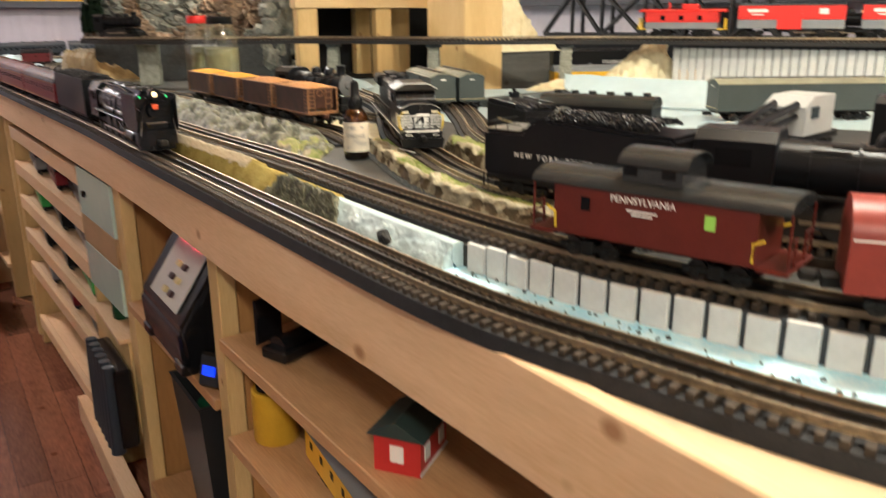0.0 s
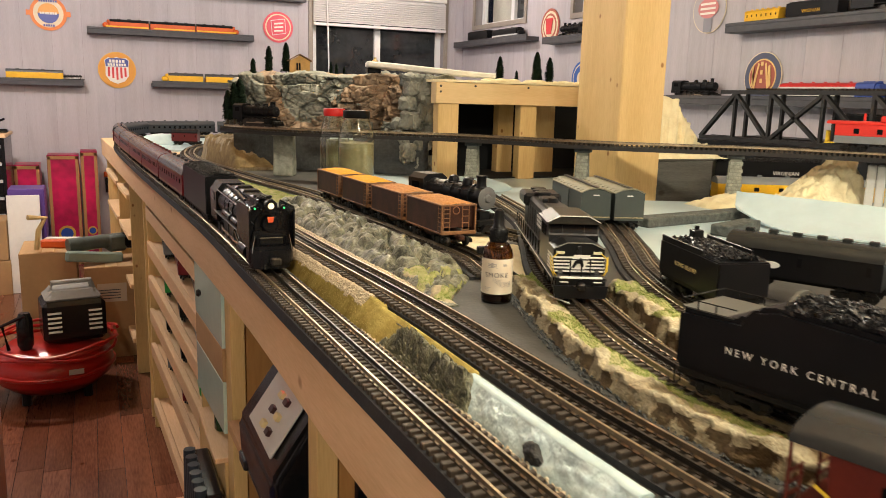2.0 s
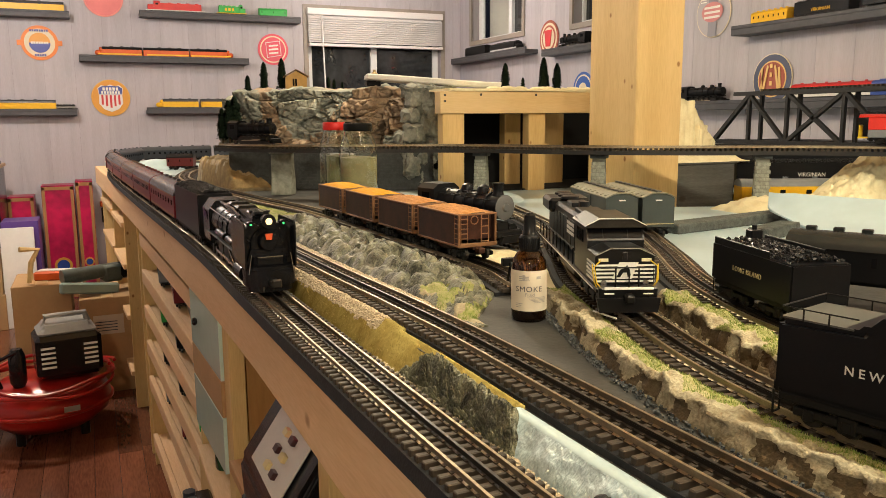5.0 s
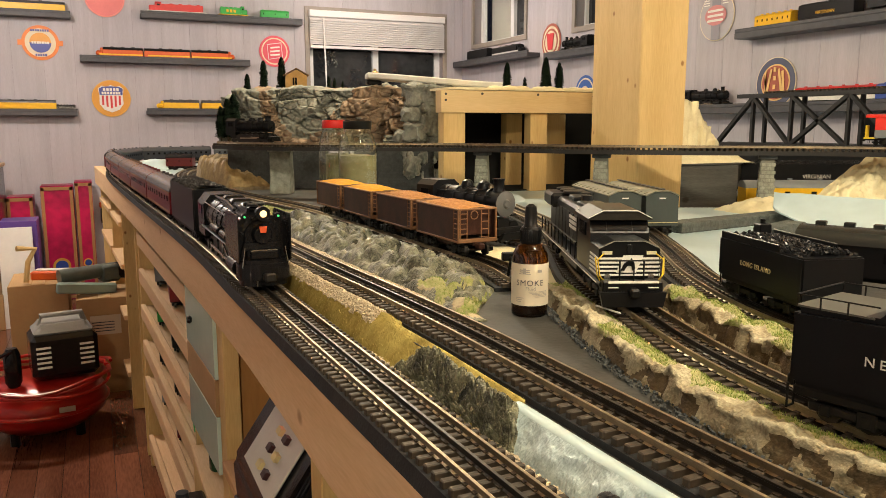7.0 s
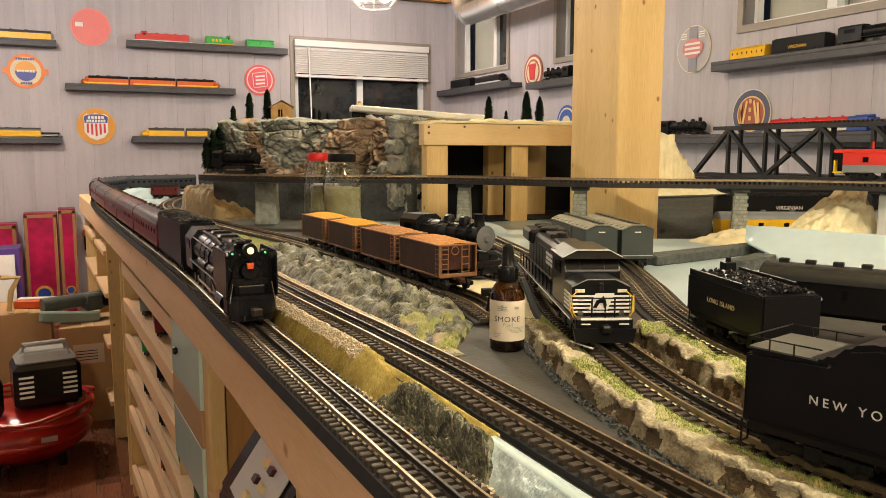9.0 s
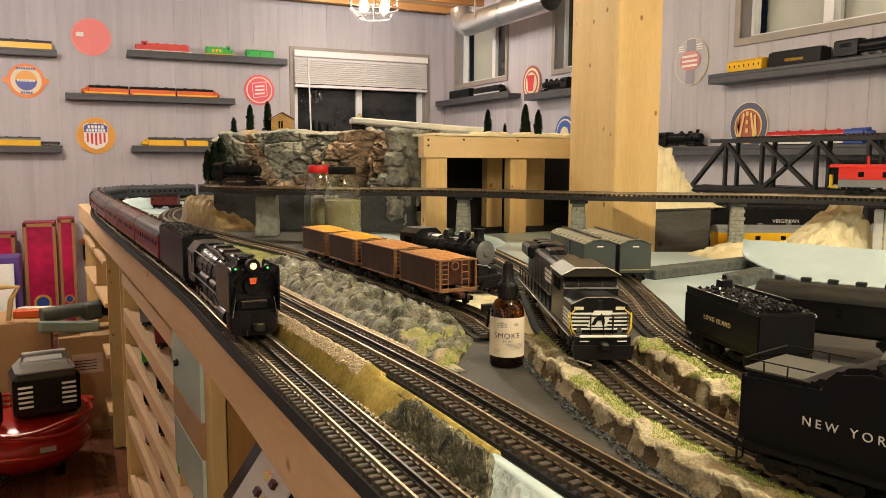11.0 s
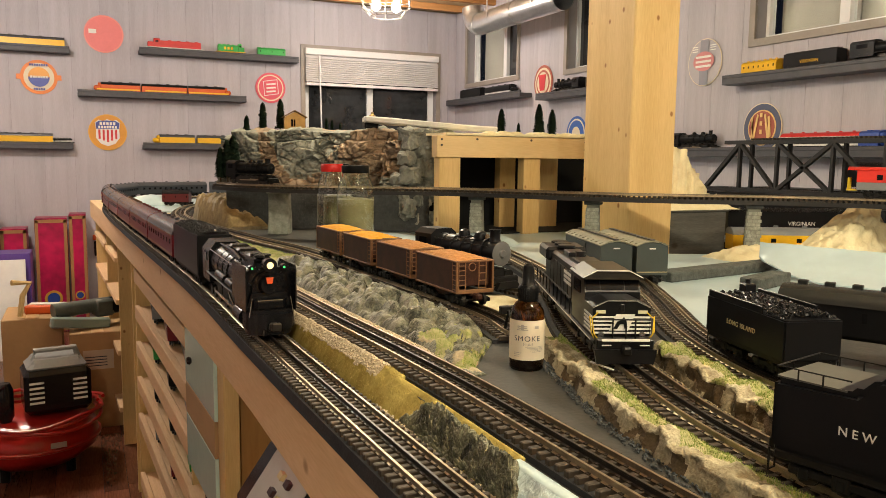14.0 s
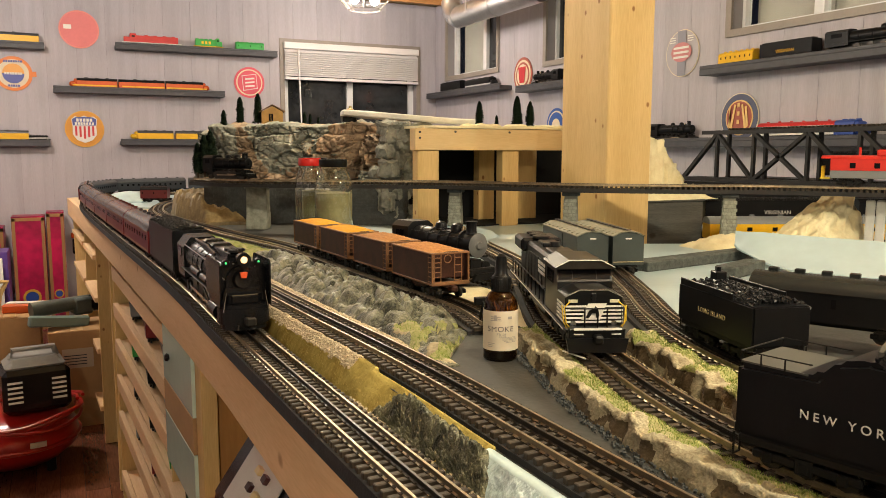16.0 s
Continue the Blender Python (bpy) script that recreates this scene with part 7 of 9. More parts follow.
for k, (r, z) in enumerate(((0.25, 0.205), (0.235, 0.222), (0.255, 0.235))):
    bm = bmesh.new()
    rod(bm, [(r * math.cos(2 * math.pi * q / 30) * (1 + 0.05 * math.sin(q)), r * math.sin(2 * math.pi * q / 30), z + 0.012 * math.sin(q * 0.7 + k)) for q in range(31)], 0.007, 8)
    part("hose_coil", bm, red_tank, ac, "coiled red air hose", smooth=True)
bm = bmesh.new()
lathe(bm, [(0.02, 0.0), (0.03, 0.02), (0.03, 0.12), (0.02, 0.15)], 16, (-0.10, -0.08, 0.22))
rod(bm, [(-0.16, -0.06, 0.22), (-0.18, -0.1, 0.33), (-0.10, -0.12, 0.37)], 0.008)
part("pump_head", bm, case_black, ac, smooth=True)


def carton(x, y, w, d, h, label, sticker=True, rz=0, z=0.0):
    base = thing("cardboard_box", pose(x, y, z, 0, 0, rz), label, "box", "cardboard boxes")
    bm = bmesh.new()
    box(bm, 0, 0, h / 2, w, d, h, 0.003)
    part("carton", bm, card, base)
    bm = bmesh.new()
    box(bm, 0, 0, h + 0.0008, 0.05, d, 0.0012)
    part("tape", bm, material("packing_tape", (0.45, 0.30, 0.14), 0.3), base)
    if sticker:
        bm = bmesh.new()
        box(bm, 0.0, -d / 2 - 0.001, h * 0.72, w * 0.55, 0.0016, h * 0.2)
        st = part("sticker", bm, material("sticker_paper", (0.5, 0.42, 0.33), 0.6), base)
        for k in range(4):
            bm = bmesh.new()
            box(bm, -0.01, -d / 2 - 0.0024, h * (0.66 + 0.03 * k), w * 0.4, 0.001, 0.004)
            part("printed_bar", bm, ink, st)
    return base


carton(-0.42, 4.15, 0.24, 0.34, 0.50, "open brown cardboard box behind the compressor", False)
carton(-0.155, 4.02, 0.23, 0.30, 0.44, "brown cardboard box with a shipping label")
carton(-0.87, 5.44, 0.35, 0.28, 0.21, "flat beige cardboard box with a label on the floor", True)
carton(-0.875, 5.44, 0.34, 0.27, 0.24, "beige cardboard box stacked on a flatter one", True, 0, 0.2135)
tool = thing("nail_gun", pose(-0.22, 4.0, 0.44, 0, 0, 20), "grey and teal nail gun lying on the cartons", "tool")
bm = bmesh.new()
cyl(bm, (-0.12, 0, 0.09), (0.13, 0, 0.10), 0.035, 0.03)
box(bm, 0.10, 0, 0.085, 0.09, 0.07, 0.08, 0.012)
part("body", bm, material("tool_grey", (0.10, 0.12, 0.11), 0.4, spots=0.3, scale=20), tool, smooth=True)
bm = bmesh.new()
box(bm, -0.02, -0.05, 0.035, 0.26, 0.03, 0.05, 0.008, rot=(0, 8, 0))
part("magazine", bm, material("tool_teal", (0.25, 0.34, 0.31), 0.5), tool)
bm = bmesh.new()
cyl(bm, (0.13, 0.0, 0.09), (0.18, 0, 0.09), 0.04)
part("cap", bm, rubber, tool)
pk = thing("tool_packet", pose(-0.36, 4.12, 0.50, 0, 0, -15), "orange and white packet lying on a carton", "packet")
bm = bmesh.new()
box(bm, 0, 0, 0.02, 0.17, 0.10, 0.04, 0.006)
part("packet", bm, ORG, pk)
bm = bmesh.new()
box(bm, 0, 0, 0.042, 0.15, 0.05, 0.003)
part("white_band", bm, WHT, pk)
br = thing("wooden_bracket", pose(-0.44, 4.02, 0.50, 0, 0, 30), "bent tan wooden bracket on a carton", "bracket")
bm = bmesh.new()
rod(bm, [(-0.03, 0, 0.01), (-0.015, 0, 0.10), (0.02, 0, 0.155), (-0.06, 0, 0.165)], 0.012, 8)
part("bracket", bm, pine_z, br)

plum = material("plum_carton", (0.13, 0.006, 0.03), 0.35, scale=2.5, second=(0.55, 0.012, 0.09))
gilt = material("gilt_trim", (0.35, 0.18, 0.07), 0.4)


def train_box(x, y, w, d, h, z=0.0):
    base = thing("train_set_box", pose(x, y, z), "tall dark red and gold train set box", "box", "train set boxes")
    bm = bmesh.new()
    box(bm, 0, 0, h / 2, w, d, h, 0.003)
    part("carton", bm, plum, base)
    bm = bmesh.new()
    for sx in (-1, 1):
        box(bm, sx * (w / 2 - 0.012), -d / 2 - 0.001, h / 2, 0.02, 0.002, h * 0.97)
    for sz in (0.02, h - 0.02):
        box(bm, 0, -d / 2 - 0.001, sz, w * 0.98, 0.002, 0.022)
    part("gilt_border", bm, gilt, base, "gilt printed border")
    bm = bmesh.new()
    cyl(bm, (0, -d / 2 - 0.003, h * 0.3), (0, -d / 2, h * 0.3), w * 0.28, seg=24)
    pic = part("badge", bm, colour("badge_yellow", (0.6, 0.35, 0.05)), base)
    bm = bmesh.new()
    cyl(bm, (0, -d / 2 - 0.005, h * 0.3), (0, -d / 2 - 0.0031, h * 0.3), w * 0.2, seg=20)
    part("badge_centre", bm, BLUE, pic)


train_box(-0.40, 6.16, 0.20, 0.20, 0.79)
train_box(-0.235, 6.22, 0.11, 0.22, 0.81)
train_box(-0.63, 6.2, 0.16, 0.2, 0.72)
bd = thing("leaning_board", pose(-0.61, 5.33, 0, -4, 0, 0), "white laminated board leaning beside the boxes", "board")
bm = bmesh.new()
box(bm, 0, 0, 0.30, 0.18, 0.02, 0.60, 0.002)
part("panel", bm, white_paint, bd)
pb = thing("purple_box", pose(-0.595, 5.53, 0), "purple cardboard box behind a white board", "box")
bm = bmesh.new()
box(bm, 0, 0, 0.315, 0.20, 0.24, 0.63, 0.003)
part("carton", bm, material("purple_card", (0.10, 0.05, 0.24), 0.4), pb)
tc2 = thing("tool_cabinet", pose(-1.02, 5.87, 0), "black steel tool cabinet with labelled drawers and a wooden top", "cabinet")
bm = bmesh.new()
box(bm, 0, 0, 0.465, 0.62, 0.5, 0.93, 0.004)
part("body", bm, case_black, tc2)
tplank("top", 0, 0, 0.94, 0.64, 0.52, 0.02, pine, tc2)
for k in range(8):
    z = 0.10 + 0.108 * k
    bm = bmesh.new()
    box(bm, 0, -0.254, z, 0.58, 0.012, 0.098, 0.003)
    dr = part("drawer", bm, case_black, tc2)
    bm = bmesh.new()
    box(bm, 0.19, -0.264, z + 0.02, 0.20, 0.008, 0.020, 0.002)
    part("drawer_pull", bm, SILVER, dr, "bright metal label pull")
mug = thing("glue_pot", pose(-0.79, 5.72, 0.95), "small white pot with a red stripe on the cabinet", "pot")
bm = bmesh.new()
lathe(bm, [(0.03, 0), (0.034, 0.01), (0.034, 0.07), (0.02, 0.085), (0.02, 0.1)], 20)
part("pot", bm, white_paint, mug, smooth=True)
lm = thing("desk_clamp", pose(-0.76, 5.88, 0.95), "black clamp standing on the cabinet edge", "clamp")
bm = bmesh.new()
box(bm, 0, 0, 0.012, 0.11, 0.08, 0.024, 0.006)
rod(bm, [(0, 0, 0.02), (0.0, 0, 0.07), (0.04, 0, 0.09)], 0.008)
part("clamp", bm, case_black, lm)
cabw = thing("wooden_bookcase", pose(-0.63, 1.62, 0), "reddish brown wooden bookcase beside the aisle", "bookcase")
mahog = wood("mahogany", (0.20, 0.06, 0.03), (0.09, 0.025, 0.015), "z", 0.35)
for x in (-0.215, 0.215):
    tplank("side_panel", x, 0, 0.45, 0.02, 0.28, 0.90, mahog, cabw)
for k in range(4):
    tplank("shelf", 0, 0, 0.05 + 0.28 * k, 0.41, 0.27, 0.018, mahog, cabw)
tplank("back_panel", 0, 0.135, 0.45, 0.41, 0.008, 0.9, mahog, cabw)
hk = thing("wall_socket_light", pose(-0.115, RY - 0.005, 0.62), "small orange-lit plug on the wall by the table", "plug")
bm = bmesh.new()
box(bm, 0, -0.02, 0, 0.05, 0.04, 0.04, 0.006)
part("plug", bm, ORG, hk)
bm = bmesh.new()
box(bm, 0, -0.02, -0.08, 0.035, 0.04, 0.11, 0.006)
part("dark_body", bm, case_black, hk)

# ---------- rolling stock on the layout ----------
def on_curve(ctrl, y, z, toward_camera=True):
    """The pose of a car whose middle stands at y on a curve."""
    pts = curve_points(ctrl, 0.004)
    q, t = min(pts, key=lambda p: abs(p[0].y - y))
    a = math.degrees(math.atan2(t.y, t.x))
    if (t.y > 0) == toward_camera:
        a += 180
    return pose(q.x, q.y, z, 0, 0, a)


def along(ctrl, start_y, distances, z, flip=False):
    """Poses at distances along a curve, from where it passes start_y towards growing y."""
    pts = curve_points(ctrl, 0.004)
    if pts[0][0].y > pts[-1][0].y:
        pts = [(q, -t) for q, t in pts[::-1]]
    i0 = min(range(len(pts)), key=lambda i: abs(pts[i][0].y - start_y))
    out = []
    for d in distances:
        q, t = pts[min(len(pts) - 1, max(0, i0 + int(round(d / 0.004))))]
        out.append(pose(q.x, q.y, z, 0, 0, math.degrees(math.atan2(t.y, t.x)) + (0 if flip else 180)))
    return out


engine_black = material("engine_black", (0.006, 0.006, 0.007), 0.27, spots=0.25, scale=60, spec=0.32)
engine_grey = material("engine_graphite", (0.011, 0.011, 0.012), 0.34, spots=0.3, scale=40)
head_glow = glow("headlight", (1.0, 0.66, 0.28), 1.0)
green_glow = glow("green_marker", (0.05, 0.6, 0.15), 0.7)
plate_red = material("red_plate", (0.60, 0.09, 0.03), 0.4)
glint = material("bright_steel", (0.6, 0.6, 0.6), 0.25, 1.0)


def express_engine(m):
    """A big 4-8-4 with tall smoke deflectors; +x is the front, origin on the rail at mid length."""
    L = 0.44
    base = thing("express_steam_engine", m, "large black model express steam engine with smoke deflectors", "model train", "express train")
    zc, r = 0.066, 0.0265
    bm = bmesh.new()
    cyl(bm, (-0.115, 0, zc), (0.10, 0, zc), r * 1.1, r, 30)
    cyl(bm, (0.10, 0, zc), (0.185, 0, zc), r, r * 0.97, 30)
    boiler = part("boiler", bm, engine_black, base, smooth=True)
    for x in (-0.09, -0.05, -0.01, 0.03, 0.07, 0.1, 0.14):
        bm = bmesh.new()
        cyl(bm, (x, 0, zc), (x + 0.003, 0, zc), r * 1.095 if x < 0.05 else r * 1.015, seg=30)
        part("boiler_band", bm, engine_black, boiler)
    bm = bmesh.new()
    cyl(bm, (0.185, 0, zc), (0.192, 0, zc), r * 0.97, r * 0.86, 30)
    cyl(bm, (0.192, 0, zc + 0.004), (0.199, 0, zc + 0.004), r * 0.52, r * 0.42, 24)
    for k in range(12):
        a = 2 * math.pi * k / 12
        cyl(bm, (0.190, r * 0.8 * math.cos(a), zc + r * 0.8 * math.sin(a)), (0.196, r * 0.8 * math.cos(a), zc + r * 0.8 * math.sin(a)), 0.0014, seg=6)
    part("smokebox_door", bm, engine_black, base, smooth=True)
    bm = bmesh.new()
    prism(bm, [(-0.032, 0.038), (0.032, 0.038), (0.032, 0.084), (0.024, 0.094), (-0.024, 0.094), (-0.032, 0.084)], 0.184, 0.1895)
    prism(bm, [(-0.030, 0.040), (0.030, 0.040), (0.024, 0.060), (-0.024, 0.060)], 0.1895, 0.196)
    part("front_plate", bm, engine_black, base)
    bm = bmesh.new()
    box(bm, 0.2035, 0, 0.0445, 0.006, 0.036, 0.011, 0.0012)
    part("front_step", bm, engine_black, base)
    bm = bmesh.new()
    prism(bm, [(-0.016, zc + r * 0.75), (0.016, zc + r * 0.75), (0.013, zc + r + 0.010), (-0.013, zc + r + 0.010)], -0.03, 0.165)
    for x, w in ((0.155, 0.022), (0.118, 0.024), (0.05, 0.03), (-0.01, 0.03)):
        box(bm, x, 0, zc + r + 0.009, 0.026, w, 0.008, 0.003)
    part("skyline_casing", bm, engine_black, base)
    for k in range(3):
        bm = bmesh.new()
        lathe(bm, [(0.007, 0), (0.0075, 0.003), (0.0055, 0.003), (0.005, 0.001)], 16, (0.166 - 0.012 * k, -0.006 + 0.012 * (k % 2), zc + r + 0.0125))
        part("stack_rim", bm, engine_grey, base, smooth=True)
    for s in (-1, 1):
        bm = bmesh.new()
        rod(bm, [(-0.10, s * 0.013, zc + r + 0.004), (-0.04, s * 0.016, zc + r + 0.006), (0.03, s * 0.017, zc + r + 0.007), (0.10, s * 0.019, zc + r + 0.002)], 0.0022, 8)
        part("steam_pipe", bm, engine_black, base, smooth=True)
    bm = bmesh.new()
    lathe(bm, [(0.011, 0), (0.010, 0.006), (0.0115, 0.009), (0.008, 0.009), (0.007, 0.002)], 20, (0.145, 0, zc + r + 0.006))
    part("smokestack", bm, engine_grey, base, smooth=True)
    for s in (-1, 1):
        bm = bmesh.new()
        prism(bm, [(0.112, 0.046), (0.188, 0.036), (0.208, 0.036), (0.211, 0.050), (0.211, 0.093), (0.206, 0.098), (0.120, 0.097), (0.112, 0.088)], s * 0.0325, s * 0.0345, "y")
        part("smoke_deflector", bm, engine_black, base)
        bm = bmesh.new()
        rod(bm, [(0.211, s * 0.030, 0.030), (0.211, s * 0.026, 0.056)], 0.0008)
        rod(bm, [(0.135, s * 0.029, 0.083), (0.06, s * 0.030, 0.086), (-0.10, s * 0.031, 0.088)], 0.0009)
        part("handrail", bm, glint, base)
    bm = bmesh.new()
    cyl(bm, (0.190, 0, 0.0985), (0.206, 0, 0.0985), 0.0085, 0.0095, 20)
    hl = part("headlight", bm, engine_black, base, smooth=True)
    bm = bmesh.new()
    cyl(bm, (0.206, 0, 0.0985), (0.2075, 0, 0.0985), 0.0046, 0.0036, 20)
    part("lens", bm, head_glow, hl, "glowing warm headlight lens")
    for s in (-1, 1):
        bm = bmesh.new()
        cyl(bm, (0.184, s * 0.022, 0.094), (0.194, s * 0.022, 0.094), 0.0042, seg=12)
        mk = part("marker_lamp", bm, engine_black, base)
        bm = bmesh.new()
        cyl(bm, (0.194, s * 0.022, 0.094), (0.1955, s * 0.022, 0.094), 0.0014, seg=10)
        part("lens", bm, green_glow, mk, "green marker lens")
    bm = bmesh.new()
    prism(bm, [(-0.005, 0.0815), (0.005, 0.0815), (0.0036, 0.0735), (-0.0036, 0.0735)], 0.2, 0.203)
    part("number_plate", bm, plate_red, base, "small orange-red keystone plate")
    bm = bmesh.new()
    for z0, z1, fx, fy in ((0.005, 0.013, 0.030, 0.031), (0.013, 0.034, 0.033, 0.0345), (0.034, 0.039, 0.030, 0.033), (0.039, 0.0505, 0.018, 0.026)):
        prism(bm, [(0.187 + fx * max(0.0, math.cos(radians(10 * k - 90))) ** 0.7, fy * math.copysign(abs(math.sin(radians(10 * k - 90))) ** 0.75, k - 9)) for k in range(19)], z0, z1, "z")
    part("pilot", bm, engine_black, base, "rounded black pilot")
    bm = bmesh.new()
    box(bm, 0.2035, 0, 0.0508, 0.004, 0.034, 0.0012)
    part("step_edge", bm, glint, base)
    bm = bmesh.new()
    box(bm, 0.222, 0, 0.018, 0.014, 0.012, 0.010, 0.002)
    box(bm, 0.229, 0.002, 0.018, 0.006, 0.014, 0.012, 0.002)
    rod(bm, [(0.217, -0.012, 0.014), (0.222, -0.014, 0.006)], 0.0012)
    part("coupler", bm, rail_dark, base)
    bm = bmesh.new()
    prism(bm, [(-0.031, 0.030), (0.031, 0.030), (0.032, 0.082), (0.02, 0.098), (-0.02, 0.098), (-0.032, 0.082)], -0.185, -0.115)
    cab = part("cab", bm, engine_black, base)
    for s in (-1, 1):
        bm = bmesh.new()
        box(bm, -0.15, s * 0.0322, 0.072, 0.03, 0.0016, 0.014)
        part("pane", bm, pane_black, cab)
        bm = bmesh.new()
        box(bm, -0.118, s * 0.026, 0.078, 0.0016, 0.008, 0.008)
        part("marker", bm, head_glow if s > 0 else letter_white, cab)
        bm = bmesh.new()
        box(bm, 0.02, s * 0.028, 0.046, 0.31, 0.011, 0.003, 0.0008)
        part("running_board", bm, engine_grey, base)
        bm = bmesh.new()
        cyl(bm, (-0.04, s * 0.0285, 0.0555), (0.03, s * 0.0285, 0.0555), 0.006, seg=14)
        cyl(bm, (0.05, s * 0.0285, 0.0555), (0.10, s * 0.0285, 0.0555), 0.006, seg=14)
        part("air_tank", bm, engine_black, base, smooth=True)
        bm = bmesh.new()
        cyl(bm, (0.125, s * 0.026, 0.024), (0.175, s * 0.026, 0.024), 0.0115, seg=18)
        cyl(bm, (0.122, s * 0.026, 0.037), (0.178, s * 0.026, 0.037), 0.007, seg=14)
        part("cylinder", bm, engine_black, base, smooth=True)
        bm = bmesh.new()
        box(bm, 0.0, s * 0.0245, 0.018, 0.19, 0.0022, 0.005)
        box(bm, 0.085, s * 0.0268, 0.021, 0.11, 0.0022, 0.004, rot=(0, -3, 0))
        box(bm, 0.07, s * 0.028, 0.032, 0.05, 0.002, 0.003, rot=(0, 18, 0))
        part("side_rod", bm, glint, base, "bright side rod")
    bm = bmesh.new()
    box(bm, 0.0, 0, 0.030, 0.36, 0.026, 0.026)
    part("frame", bm, chassis, base)
    for k in range(4):
        bm = bmesh.new()
        wheelset(bm, -0.082 + 0.054 * k, 0.0205)
        part("driving_wheel", bm, rail_dark, base)
    for x in (0.135, 0.175, -0.13, -0.165):
        bm = bmesh.new()
        wheelset(bm, x, 0.0095)
        part("wheel", bm, rail_dark, base)
    rr = random.Random(4)
    for k in range(34):
        x = rr.uniform(-0.1, 0.17)
        s = rr.choice((-1, 1))
        a = radians(rr.uniform(15, 75))
        y, z = s * (r + 0.001) * math.cos(a), zc + (r + 0.001) * math.sin(a)
        bm = bmesh.new()
        rod(bm, [(x, y, z), (x + rr.uniform(0.01, 0.05), y, z + rr.uniform(-0.002, 0.002))], 0.0009)
        part("pipe", bm, engine_grey, boiler)
    return base


poses = along(T1, 1.15, [0.215, 0.60, 0.98, 1.40, 1.82, 2.24, 2.66, 3.08, 3.50, 3.92, 4.34], 0.990)
express_engine(poses[0])
tender(poses[1], 0.29, "long black model tender behind the express engine", group="express train", tall=0.098)
for k, p in enumerate(poses[2:]):
    if k < 6:
        roof = (colour("slate_roof", (0.040, 0.034, 0.038), 0.22), colour("dark_roof", (0.095, 0.022, 0.024), 0.24), colour("umber_roof", (0.10, 0.055, 0.035), 0.26))[min(k, 3) % 3]
        coach(p, 0.405, MAROON, roof, "maroon model passenger car with a rounded glossy roof", windows=12 if k % 2 else 9, stripe=colour("gold_line", (0.30, 0.16, 0.05)), group="express train", lit=k == 5, height=0.09)
    else:
        coach(p, 0.405, colour("steel_blue", (0.032, 0.035, 0.042)), colour("steel_roof", (0.055, 0.058, 0.065)), "dark blue-grey model passenger car on the far curve", windows=12, group="express train")

tl = thing("tail_lamp_glow", poses[1], "small red lamp glowing behind the tender", "lamp")
bm = bmesh.new()
box(bm, -0.153, 0.024, 0.062, 0.004, 0.006, 0.022, 0.001)
part("lens", bm, glow("red_lamp", (1.0, 0.02, 0.03), 2.0), tl, "glowing red lens")
rust = material("rusty_hopper", (0.065, 0.024, 0.014), 0.5, scale=50, spots=0.4, second=(0.028, 0.012, 0.009))
rust_edge = material("rusty_frame", (0.24, 0.115, 0.05), 0.6, spots=0.35, scale=60)
ore_a = material("orange_ore", (0.75, 0.36, 0.015), 0.85, spots=0.2, scale=200, bump=0.6)
ore_b = material("brown_ore", (0.50, 0.23, 0.07), 0.85, spots=0.3, scale=200, bump=0.6)


